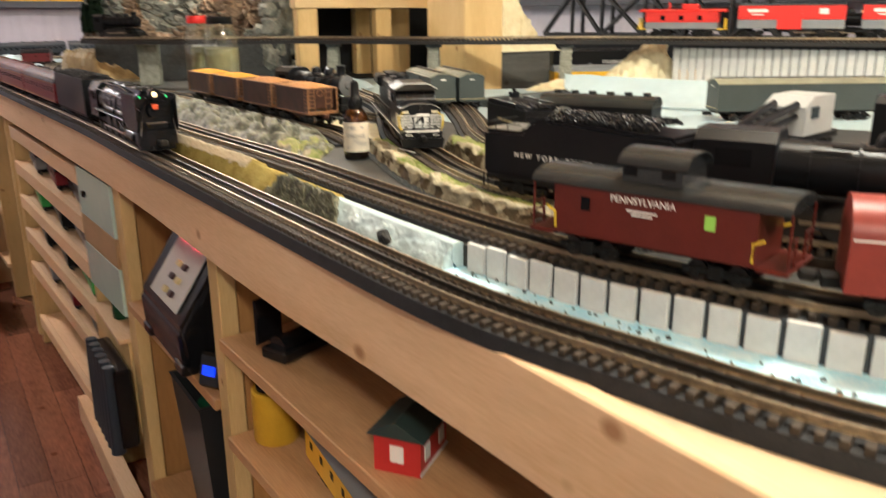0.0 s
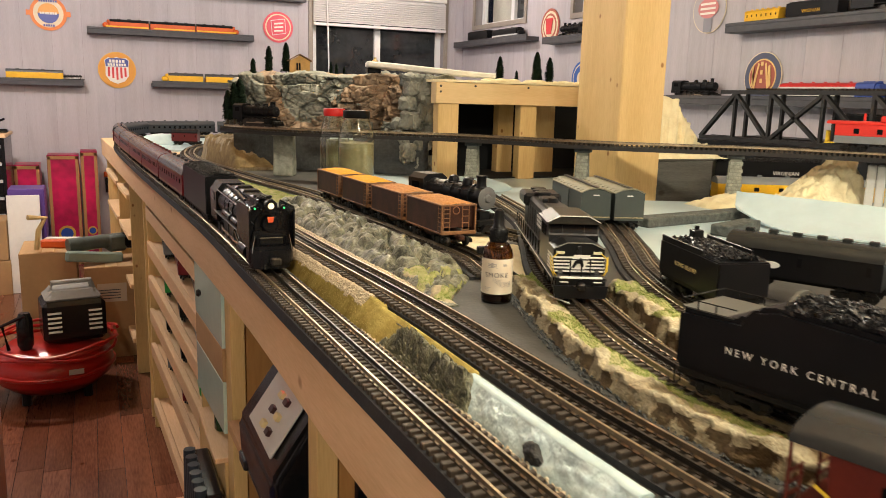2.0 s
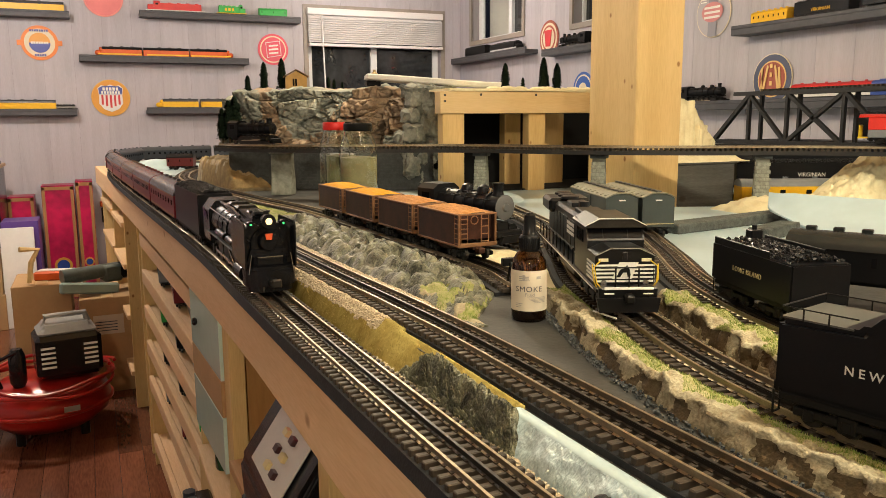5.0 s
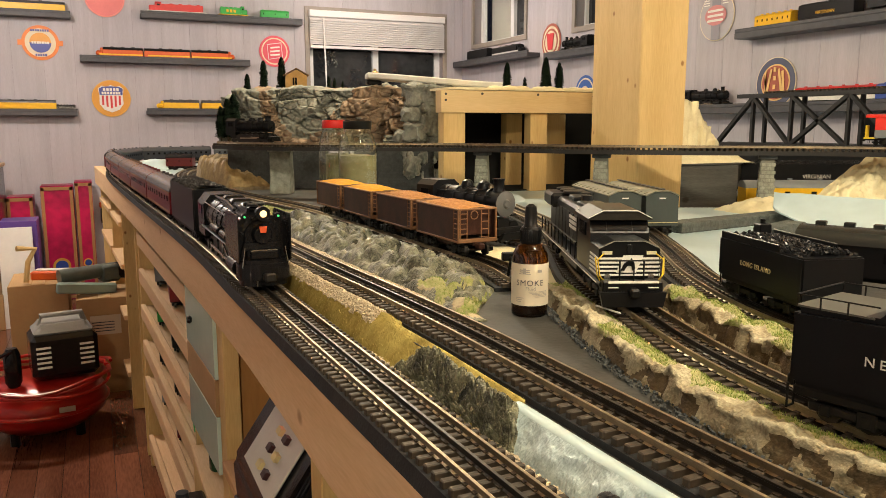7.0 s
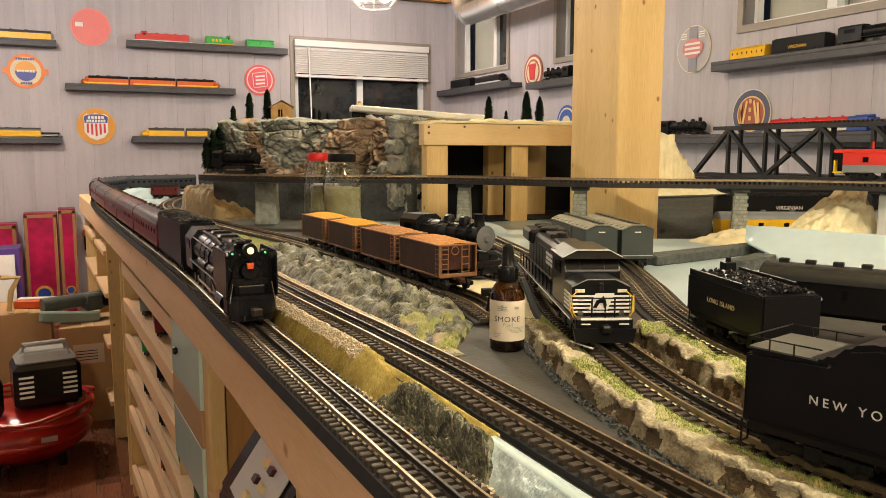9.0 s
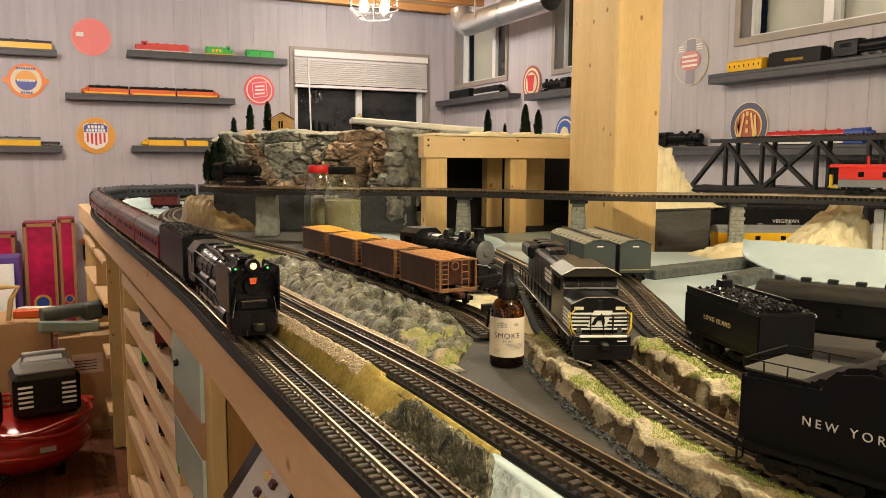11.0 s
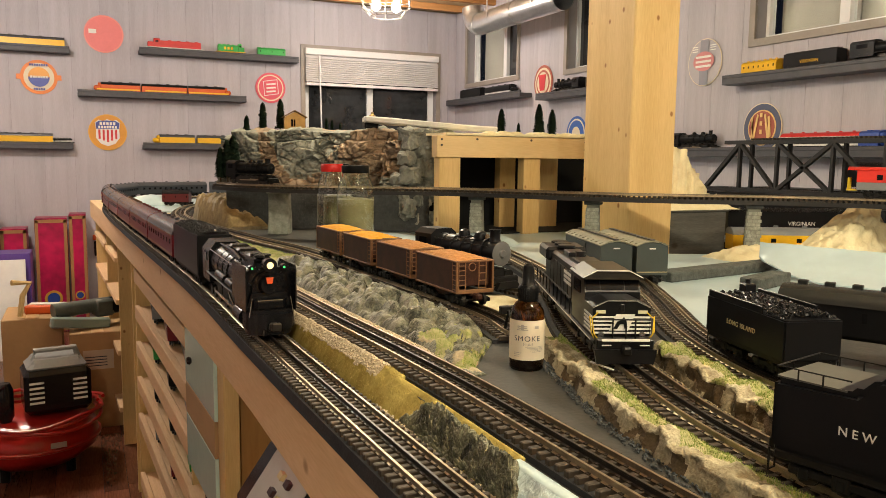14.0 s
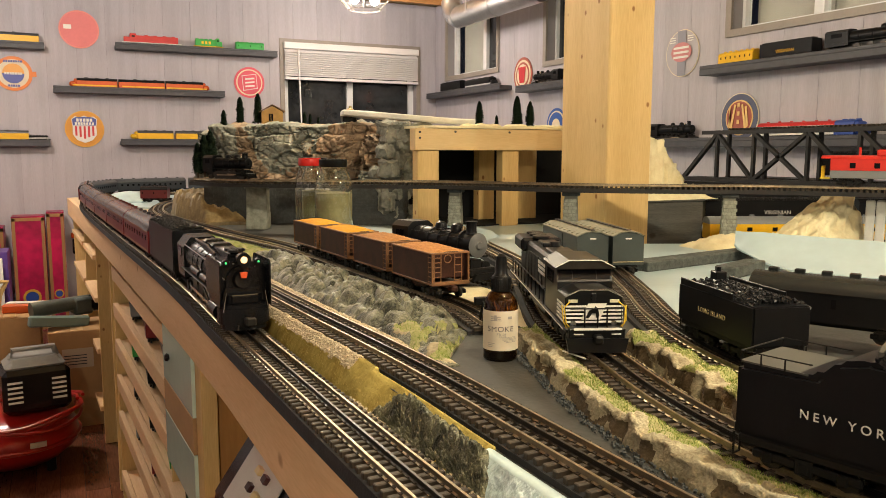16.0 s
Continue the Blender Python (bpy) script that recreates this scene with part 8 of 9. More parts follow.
def ore_car(m, load):
    base = thing("ore_car", m, "rusty brown model ore hopper heaped with ore", "model train", "ore cars")
    L, w, z0, z1 = 0.143, 0.062, 0.022, 0.068
    bm = bmesh.new()
    for s in (-1, 1):
        box(bm, 0, s * (w / 2 - 0.0008), (z0 + z1) / 2, L - 0.004, 0.0016, z1 - z0)
        box(bm, s * (L / 2 - 0.012), 0, (z0 + z1) / 2 + 0.004, 0.0016, w - 0.003, z1 - z0 - 0.008)
    prism(bm, [(-L * 0.38, z0), (-L * 0.12, 0.010), (L * 0.12, 0.010), (L * 0.38, z0)], -w * 0.3, w * 0.3, "y")
    part("hopper_body", bm, rust, base)
    bm = bmesh.new()
    for s in (-1, 1):
        box(bm, 0, s * w / 2, z1, L, 0.003, 0.0025, 0.0006)
        box(bm, s * (L / 2 - 0.001), 0, z1, 0.003, w, 0.0025, 0.0006)
        box(bm, 0, s * w / 2, z0, L, 0.003, 0.003, 0.0006)
        for e in (-1, 1):
            box(bm, s * (L / 2 - 0.0015), e * (w / 2 - 0.0005), (z0 + z1) / 2, 0.003, 0.003, z1 - z0, 0.0006)
        box(bm, s * (L / 2 - 0.001), 0, z0 + 0.001, 0.004, w, 0.006, 0.0008)
    part("rim", bm, rust_edge, base, "paler rusted rim")
    for s in (-1, 1):
        bm = bmesh.new()
        for y in (-0.028, -0.017, 0.006, 0.018):
            rod(bm, [(s * L / 2, y, z0), (s * L / 2, y, z1)], 0.0009)
        for k in range(6):
            rod(bm, [(s * L / 2, -0.028, z0 + 0.004 + 0.0072 * k), (s * L / 2, -0.017, z0 + 0.004 + 0.0072 * k)], 0.0008)
        for k in range(4):
            rod(bm, [(s * L / 2, 0.006, z0 + 0.006 + 0.011 * k), (s * L / 2, 0.018, z0 + 0.006 + 0.011 * k)], 0.0008)
        part("ladder", bm, rust_edge, base, "rusted end ladder")
        bm = bmesh.new()
        rod(bm, [(s * (L / 2 + 0.001), -0.006 + 0.006 * math.cos(2 * math.pi * q / 12), z1 - 0.008 + 0.006 * math.sin(2 * math.pi * q / 12)) for q in range(13)], 0.0008)
        part("brake_wheel", bm, rust_edge, base)
        bm = bmesh.new()
        for k in range(6):
            rod(bm, [(L / 2 - 0.014, s * w / 2, z0 + 0.004 + 0.0072 * k), (L / 2 - 0.002, s * w / 2, z0 + 0.004 + 0.0072 * k)], 0.0008)
        rod(bm, [(L / 2 - 0.014, s * w / 2, z0), (L / 2 - 0.014, s * w / 2, z1)], 0.0008)
        part("side_ladder", bm, rust_edge, base)
    bm = bmesh.new()
    n, k2 = 22, 10
    grid = [[bm.verts.new((-L / 2 + 0.012 + (L - 0.024) * i / n, -w / 2 + 0.002 + (w - 0.004) * j / k2, z1 + 0.0005 + 0.007 * math.sin(math.pi * i / n) ** 0.5 * math.sin(math.pi * j / k2) ** 0.6 + lump((i, j, 3), 0.0015, 0.7))) for j in range(k2 + 1)] for i in range(n + 1)]
    for a, b in zip(grid, grid[1:]):
        for j in range(k2):
            bm.faces.new((a[j], b[j], b[j + 1], a[j + 1]))
    part("ore_load", bm, load, base, "heaped orange-brown ore")
    bm = bmesh.new()
    box(bm, 0, 0, z0 - 0.003, L * 1.0, 0.016, 0.006)
    for s in (-1, 1):
        box(bm, s * (L / 2 + 0.007), 0, z0 - 0.006, 0.016, 0.010, 0.009, 0.002)
    part("underframe", bm, rust, base)
    for s in (-1, 1):
        truck(base, s * L * 0.33, 2, 0.032)
    return base


for k, p in enumerate(along(TH, 1.135, [0.072, 0.238, 0.404, 0.570], 1.016)):
    ore_car(p, ore_b if k < 2 else ore_a)

ns_black = material("diesel_black", (0.007, 0.007, 0.008), 0.3, spots=0.2, scale=60, spec=0.3)
# Black mottled with grey, a soft sheen put into the hood's colour.
ns_sheen = material("sheen_black", (0.017, 0.0165, 0.015), 0.36, spots=0.4, scale=40, spec=0.4)
roof_dust = material("dusty_roof", (0.030, 0.026, 0.020), 0.4, spots=0.5, scale=60)
hand_yellow = colour("hand_yellow", (0.72, 0.5, 0.03))


def freight_diesel(m):
    """A modern six-axle unit with a wide nose; +x is the front."""
    L = 0.45
    base = thing("freight_diesel", m, "black model freight diesel with white nose stripes and yellow handrails", "model train")
    bm = bmesh.new()
    box(bm, -0.055, 0, 0.058, 0.27, 0.042, 0.052, 0.004)
    hood = part("long_hood", bm, ns_sheen, base)
    bm = bmesh.new()
    box(bm, -0.165, 0, 0.078, 0.07, 0.060, 0.020, 0.004)
    part("radiator", bm, ns_black, base)
    for k in range(3):
        bm = bmesh.new()
        lathe(bm, [(0.013, 0.0), (0.013, 0.003), (0.010, 0.004)], 20, (-0.19 + 0.029 * k, 0, 0.0878))
        part("roof_fan", bm, engine_grey, base, smooth=True)
    bm = bmesh.new()
    box(bm, -0.07, 0, 0.087, 0.04, 0.024, 0.006, 0.001)
    box(bm, 0.01, 0, 0.086, 0.05, 0.03, 0.005, 0.001)
    cyl(bm, (-0.03, 0, 0.084), (-0.03, 0, 0.094), 0.007, seg=12)
    part("roof_box", bm, engine_grey, base)
    for s in (-1, 1):
        for k in range(9):
            bm = bmesh.new()
            box(bm, -0.15 + 0.027 * k, s * 0.0212, 0.055, 0.023, 0.001, 0.036)
            part("hood_door", bm, ns_sheen, hood)
    # cab
    bm = bmesh.new()
    prism(bm, [(0.078, 0.030), (0.150, 0.030), (0.150, 0.070), (0.140, 0.086), (0.078, 0.088)], -0.031, 0.031, "y")
    cab = part("cab", bm, ns_black, base)
    # The roof's dusty tan also carries the lamp's reflection in its colour.
    bm = bmesh.new()
    prism(bm, [(-0.034, 0.0855), (-0.018, 0.0945), (0.018, 0.0945), (0.034, 0.0855), (0.034, 0.084), (-0.034, 0.084)], 0.072, 0.150)
    part("cab_roof", bm, roof_dust, cab, "dusty tan cab roof")
    bm = bmesh.new()
    prism(bm, [(-0.0335, 0.0865), (-0.018, 0.0945), (0.018, 0.0945), (0.0335, 0.0865), (0.0335, 0.0856), (0.018, 0.0934), (-0.018, 0.0934), (-0.0335, 0.0856)], 0.1502, 0.1512)
    part("roof_edge_line", bm, letter_white, cab)
    for y, w in ((-0.0217, 0.015), (0.0, 0.026), (0.0217, 0.015)):
        bm = bmesh.new()
        box(bm, 0.1458, y, 0.0770, 0.0016, w, 0.0105, rot=(0, -32, 0))
        part("windscreen", bm, pane_black, cab)
    for s in (-1, 1):
        bm = bmesh.new()
        box(bm, 0.11, s * 0.0315, 0.072, 0.034, 0.0014, 0.014)
        part("side_window", bm, pane_black, cab)
    # nose
    bm = bmesh.new()
    prism(bm, [(-0.031, 0.030), (0.031, 0.030), (0.031, 0.061), (0.015, 0.0685), (-0.015, 0.0685), (-0.031, 0.061)], 0.150, 0.192)
    nose = part("nose", bm, ns_black, base)
    bm = bmesh.new()
    prism(bm, [(-0.031, 0.0608), (-0.015, 0.0683), (0.015, 0.0683), (0.031, 0.0608), (0.031, 0.0600), (0.015, 0.0675), (-0.015, 0.0675), (-0.031, 0.0600)], 0.1922, 0.1928)
    part("nose_line", bm, colour("dull_white", (0.34, 0.33, 0.30)), nose, "thin white line round the nose")
    bm = bmesh.new()
    box(bm, 0.1926, 0, 0.0600, 0.0016, 0.005, 0.009, 0.0006)
    part("headlight_pair", bm, engine_grey, nose)
    for k in range(5):
        z = 0.0335 + 0.0042 * k
        bm = bmesh.new()
        box(bm, 0.1926, 0, z, 0.0008, 0.060, 0.0019)
        for s in (-1, 1):
            box(bm, 0.172, s * 0.0314, z, 0.040, 0.0008, 0.0019)
        part("nose_stripe", bm, letter_white, nose, "white nose stripe")
    bm = bmesh.new()
    prism(bm, [(-0.013, 0.036), (0.007, 0.036), (0.014, 0.0535), (-0.006, 0.0535)], 0.1928, 0.1936)
    emb = part("nose_emblem", bm, letter_white, nose)
    bm = bmesh.new()
    prism(bm, [(-0.009, 0.038), (-0.005, 0.038), (-0.002, 0.043), (0.002, 0.043), (0.003, 0.038), (0.006, 0.040), (0.005, 0.046), (0.002, 0.051), (0.0, 0.048), (-0.005, 0.046)], 0.1937, 0.1944)
    part("emblem_mark", bm, ns_black, emb)
    for s in (-1, 1):
        bm = bmesh.new()
        box(bm, 0.1926, s * 0.0225, 0.0560, 0.0016, 0.010, 0.0032)
        part("number_board", bm, colour("ivory", (0.72, 0.66, 0.45)), nose, "ivory number board")
        bm = bmesh.new()
        cyl(bm, (0.192, s * 0.022, 0.032), (0.1945, s * 0.022, 0.032), 0.0032, seg=12)
        part("ditch_light", bm, glint, nose)
        bm = bmesh.new()
        rod(bm, [(0.200, s * 0.024, 0.026), (0.202, s * 0.031, 0.034), (0.198, s * 0.033, 0.050), (0.195, s * 0.026, 0.056)], 0.0007)
        rod(bm, [(0.196, s * 0.028, 0.024), (0.199, s * 0.0335, 0.036), (0.194, s * 0.0345, 0.052)], 0.0007)
        part("grab_rail", bm, hand_yellow, base, "yellow grab rail")
        bm = bmesh.new()
        rod(bm, [(0.07, s * 0.031, 0.048), (-0.21, s * 0.031, 0.048)], 0.0009)
        for k in range(10):
            rod(bm, [(0.065 - 0.03 * k, s * 0.031, 0.028), (0.065 - 0.03 * k, s * 0.031, 0.048)], 0.0009)
        part("handrail", bm, ns_black, base)
        bm = bmesh.new()
        box(bm, -0.02, s * 0.0322, 0.0255, 0.42, 0.0008, 0.0012)
        part("sill_stripe", bm, letter_white, base, "white sill stripe")
        bm = bmesh.new()
        box(bm, -0.005, s * 0.0215, 0.062, 0.05, 0.0008, 0.004)
        box(bm, -0.005, s * 0.0215, 0.056, 0.05, 0.0008, 0.004)
        box(bm, -0.005, s * 0.0215, 0.068, 0.05, 0.0008, 0.004)
        box(bm, 0.052, s * 0.0215, 0.058, 0.03, 0.0008, 0.02)
        part("hood_lettering", bm, letter_white, hood)
    bm = bmesh.new()
    box(bm, -0.01, 0, 0.026, 0.43, 0.064, 0.005, 0.001)
    box(bm, 0.203, 0, 0.024, 0.016, 0.060, 0.012, 0.001)
    part("frame", bm, ns_black, base)
    bm = bmesh.new()
    prism(bm, [(-0.030, 0.005), (0.030, 0.005), (0.033, 0.020), (-0.033, 0.020)], 0.208, 0.214)
    part("snow_plough", bm, ns_black, base)
    bm = bmesh.new()
    for s in (-1, 1):
        box(bm, 0.2125, s * 0.020, 0.0245, 0.002, 0.010, 0.0009)
    box(bm, 0.2125, 0, 0.0300, 0.002, 0.050, 0.0022)
    part("step_edge", bm, letter_white, base)
    bm = bmesh.new()
    box(bm, 0.216, 0, 0.020, 0.014, 0.010, 0.009, 0.002)
    rod(bm, [(0.212, 0.0, 0.044), (0.212, 0, 0.028)], 0.0008)
    for y in (-0.012, 0.012):
        rod(bm, [(0.204, y, 0.030), (0.204, y, 0.050)], 0.0009)
    rod(bm, [(0.204, -0.028, 0.050), (0.204, 0.028, 0.050)], 0.0009)
    part("coupler", bm, chassis, base)
    bm = bmesh.new()
    box(bm, -0.01, 0, 0.014, 0.12, 0.05, 0.018, 0.006)
    part("fuel_tank", bm, roof_dust, base, "dusty fuel tank")
    for s in (-1, 1):
        truck(base, s * 0.135 - 0.005, 3, 0.07, 0.010)
    return base


freight_diesel(along(T3, 0.725, [0.240], 1.020)[0])

steam_engine(pose(0.438, 1.391, 1.010, 0, 0, -76), 0.25, "small black model steam engine with a grey smokebox front", face=colour("graphite", (0.10, 0.10, 0.10), 0.45))
track("track", [(0.53, 1.16), (0.51, 1.3), (0.47, 1.5), (0.41, 1.75), (0.36, 2.0)], 1.010, "short three-rail model siding behind the ore cars")
slate_green = colour("slate_green", (0.050, 0.060, 0.057))
tan_roof = material("ribbed_tan_roof", (0.23, 0.22, 0.155), 0.5, spots=0.25, scale=30)


def express_boxcar(m, L=0.245, label="grey-green model boxcar with a shallow pale roof"):
    """A grey-green boxcar under a shallow pale roof with a running board."""
    base = thing("express_car", m, label, "model train", "grey express cars")
    w, z0, z1 = 0.061, 0.022, 0.076
    bm = bmesh.new()
    prism(bm, [(-w / 2, z0), (w / 2, z0), (w / 2, z1), (w * 0.25, z1 + 0.0065), (0, z1 + 0.008), (-w * 0.25, z1 + 0.0065), (-w / 2, z1)], -L / 2, L / 2)
    body = part("body", bm, slate_green, base)
    bm = bmesh.new()
    top = [(w / 2 + 0.0015, z1), (w * 0.25, z1 + 0.0075), (0, z1 + 0.009), (-w * 0.25, z1 + 0.0075), (-w / 2 - 0.0015, z1)]
    prism(bm, top + [(y * 0.99, z + 0.0018) for y, z in top[::-1]], -L / 2 - 0.002, L / 2 + 0.002)
    part("roof", bm, tan_roof, base, "pale tan roof")
    bm = bmesh.new()
    box(bm, 0, 0, z1 + 0.0125, L, 0.009, 0.0016)
    part("running_board", bm, DARK, base, "dark running board along the ridge")
    for k in range(9):
        bm = bmesh.new()
        x = -L / 2 + L * (k + 0.5) / 9
        for e in (-1, 1):
            box(bm, x, e * w * 0.25, z1 + 0.0075, 0.002, w * 0.49, 0.0018, rot=(-e * 14, 0, 0))
        part("roof_rib", bm, tan_roof, base)
    for e in (-1, 1):
        bm = bmesh.new()
        box(bm, 0.0, e * (w / 2 + 0.001), 0.048, 0.055, 0.002, 0.050)
        part("door", bm, slate_green, body)
        bm = bmesh.new()
        box(bm, e * (L / 2 + 0.0008), 0.0, 0.072, 0.0012, 0.012, 0.0022)
        part("end_plate", bm, letter_white, body, "small white end plate")
        bm = bmesh.new()
        box(bm, e * (L / 2 + 0.0008), 0, 0.028, 0.0014, w * 0.98, 0.0012)
        part("end_sill", bm, letter_gold, body)
        bm = bmesh.new()
        box(bm, e * (L / 2 + 0.008), 0, 0.016, 0.018, 0.009, 0.008, 0.001)
        part("coupler", bm, chassis, base)
        truck(base, e * L * 0.34)
    bm = bmesh.new()
    box(bm, 0, 0, 0.0195, L * 0.98, 0.04, 0.005)
    part("underframe", bm, chassis, base)


for x, y in ((0.814, 1.389), (0.752, 1.416)):
    express_boxcar(pose(x, y, 0.999, 0, 0, -108))

tender(pose(0.487, 0.727, 1.016, 0, 0, -105), 0.155, "black model tender with gold lettering and a coal heap", "LONG ISLAND", text_mat=letter_gold, text_size=0.0076, tall=0.064, spread=1.2, text_z=0.655, shift=-0.002, hatch=True)
coach(pose(0.645, 0.725, 1.016, 0, 0, -62), 0.19, shell_black, colour("green_roof", (0.02, 0.021, 0.02), 0.25), "short black model caboose with a rounded roof", windows=3, height=0.072)
herald = thing("oval_herald", pose(0.645, 0.725, 1.016, 0, 0, -62), "white oval plate on the side of a black car", "plate")
for e in (-1, 1):
    bm = bmesh.new()
    prism(bm, [(-0.035 + 0.012 * math.cos(2 * math.pi * k / 24), 0.036 + 0.0045 * math.sin(2 * math.pi * k / 24)) for k in range(24)], e * 0.0312, e * 0.0322, "y")
    part("plate", bm, letter_white, herald)
tender(along(T3, 0.498, [-0.120], 1.020, flip=False)[0], 0.235, "long black model tender with white lettering and railings", "NEW YORK CENTRAL", text_size=0.0082, tall=0.090, deck=0.055, spread=1.55, shift=-0.014, text_z=0.53)
steam_engine(along(T3, 0.498, [-0.395], 1.020)[0], 0.36, "grey-black model steam engine coupled to its tender", face=GREY)

# brown caboose and round-topped car on the curve
tuscan = material("tuscan_red", (0.11, 0.016, 0.010), 0.35, spots=0.2, scale=50)
steel_roof = material("grey_roof_paint", (0.030, 0.031, 0.032), 0.2, 0.2, spots=0.2, scale=30)
win_glow = glow("caboose_window", (0.08, 0.13, 0.015), 1.2)


def brown_caboose(m):
    base = thing("cabin_caboose", m, "tuscan red model caboose with a grey roof and cupola", "model train")
    L, w, z0, z1 = 0.17, 0.062, 0.022, 0.064
    bm = bmesh.new()
    prism(bm, [(-w / 2, z0), (w / 2, z0), (w / 2, z1), (-w / 2, z1)], -L / 2, L / 2)
    body = part("body", bm, tuscan, base)
    bm = bmesh.new()
    prism(bm, roof_profile(w * 1.08, z1, 0.012, 10), -L / 2 - 0.022, L / 2 + 0.022)
    part("roof", bm, steel_roof, base, smooth=True)
    bm = bmesh.new()
    prism(bm, [(-w * 0.39, z1 + 0.006), (w * 0.39, z1 + 0.006), (w * 0.39, z1 + 0.021)] + roof_profile(w * 0.78, z1 + 0.021, 0.011, 10)[1:-1] + [(-w * 0.39, z1 + 0.021)], -0.027, 0.023)
    cup = part("cupola", bm, steel_roof, base, smooth=True)
    bm = bmesh.new()
    top = roof_profile(w * 0.86, z1 + 0.0215, 0.012, 10)
    prism(bm, top + [(y * 0.96, z - 0.0014) for y, z in top[::-1]], -0.031, 0.027)
    part("cupola_roof", bm, steel_roof, cup, smooth=True)
    for s in (-1, 1):
        for x in (-0.018, 0.014):
            bm = bmesh.new()
            box(bm, x - 0.002, s * (w * 0.39), z1 + 0.017, 0.011, 0.0016, 0.008)
            part("pane", bm, pane_black, cup)
        for x in (-0.055, 0.05):
            bm = bmesh.new()
            box(bm, x, s * w / 2, 0.050, 0.008, 0.0016, 0.011)
            part("pane", bm, win_glow if x > 0 else pane_black, body)
        lettering("PENNSYLVANIA", 0.0078, letter_white, body, Matrix.Translation((-0.005, s * (w / 2 + 0.0006), 0.058)) @ pose(0, 0, 0, 90, 0, 180 if s > 0 else 0))
        bm = bmesh.new()
        for k in range(2):
            box(bm, -0.005, s * (w / 2 + 0.0004), 0.050 - 0.003 * k, 0.026 - 0.008 * k, 0.0006, 0.0016)
        part("printed_bar", bm, letter_white, body)
        bm = bmesh.new()
        box(bm, s * (L / 2 + 0.012), 0, z0 - 0.001, 0.024, w, 0.004, 0.001)
        part("platform", bm, tuscan, base)
        bm = bmesh.new()
        x = s * (L / 2 + 0.022)
        for e in (-1, 1):
            bm = bmesh.new()
            for y in (0.028, 0.012):
                rod(bm, [(x, e * y, z0), (x, e * y, z1 if y > 0.02 else z0 + 0.022)], 0.001)
            for z in (0.008, 0.015, 0.022):
                rod(bm, [(x, e * 0.028, z0 + z), (x, e * 0.010, z0 + z)], 0.0009)
            part("end_railing", bm, tuscan, base)
            bm = bmesh.new()
            rod(bm, [(s * (L / 2 - 0.002), e * 0.0315, z0 + 0.004), (s * (L / 2 - 0.002), e * 0.0325, z0 + 0.018), (s * (L / 2 + 0.006), e * 0.0325, z0 + 0.022)], 0.0012)
            part("grab_iron", bm, hand_yellow, base, "yellow grab iron")
        bm = bmesh.new()
        box(bm, s * (L / 2 + 0.030), 0, z0 - 0.006, 0.014, 0.010, 0.009, 0.002)
        part("coupler", bm, rail_dark, base)
        truck(base, s * 0.055, 2, 0.032)
    bm = bmesh.new()
    box(bm, 0, 0, z0 - 0.004, L, 0.02, 0.008)
    part("underframe", bm, chassis, base)


def round_car(m):
    base = thing("covered_coil_car", m, "tuscan red model freight car with a rounded top", "model train")
    L, w = 0.30, 0.062
    bm = bmesh.new()
    prism(bm, [(-w / 2, 0.018), (w / 2, 0.018), (w / 2, 0.055)] + roof_profile(w, 0.055, 0.026, 12)[1:-1] + [(-w / 2, 0.055)], -L / 2, L / 2)
    body = part("body", bm, material("tuscan_light", (0.24, 0.04, 0.028), 0.4, spots=0.12, scale=40), base, smooth=True)
    for s in (-1, 1):
        bm = bmesh.new()
        box(bm, 0, s * (w / 2 + 0.0005), 0.056, L * 0.99, 0.001, 0.0012)
        part("rail_line", bm, letter_white, body)
        bm = bmesh.new()
        prism(bm, [(-0.065 - 0.007, 0.058), (-0.065 + 0.007, 0.058), (-0.065 + 0.005, 0.044), (-0.065 - 0.005, 0.044)], s * (w / 2 + 0.0004), s * (w / 2 + 0.0012), "y")
        part("keystone_badge", bm, letter_white, body)
        bm = bmesh.new()
        for k in range(9):
            box(bm, -0.10 + 0.007 * k + (0.004 if k > 2 else 0), s * (w / 2 + 0.0004), 0.034, 0.0045, 0.0006, 0.006)
        part("printed_bar", bm, letter_white, body)
        truck(base, s * L * 0.36, 2, 0.034)
    for x in (-0.09, 0.02, 0.1):
        bm = bmesh.new()
        box(bm, x, 0, 0.0815, 0.03, 0.02, 0.004, 0.001)
        box(bm, x, -0.02, 0.072, 0.006, 0.006, 0.024, 0.001, rot=(30, 0, 0))
        part("roof_clamp", bm, chassis, base)
    bm = bmesh.new()
    box(bm, 0, 0, 0.018, L * 1.08, 0.016, 0.008)
    part("underframe", bm, chassis, base)


cb, rc = along(T2, 0.30, [-0.115, -0.40], 1.016)
brown_caboose(cb)
round_car(rc)

# trains on the high line
car_red = colour("boxcar_red", (0.62, 0.035, 0.025))


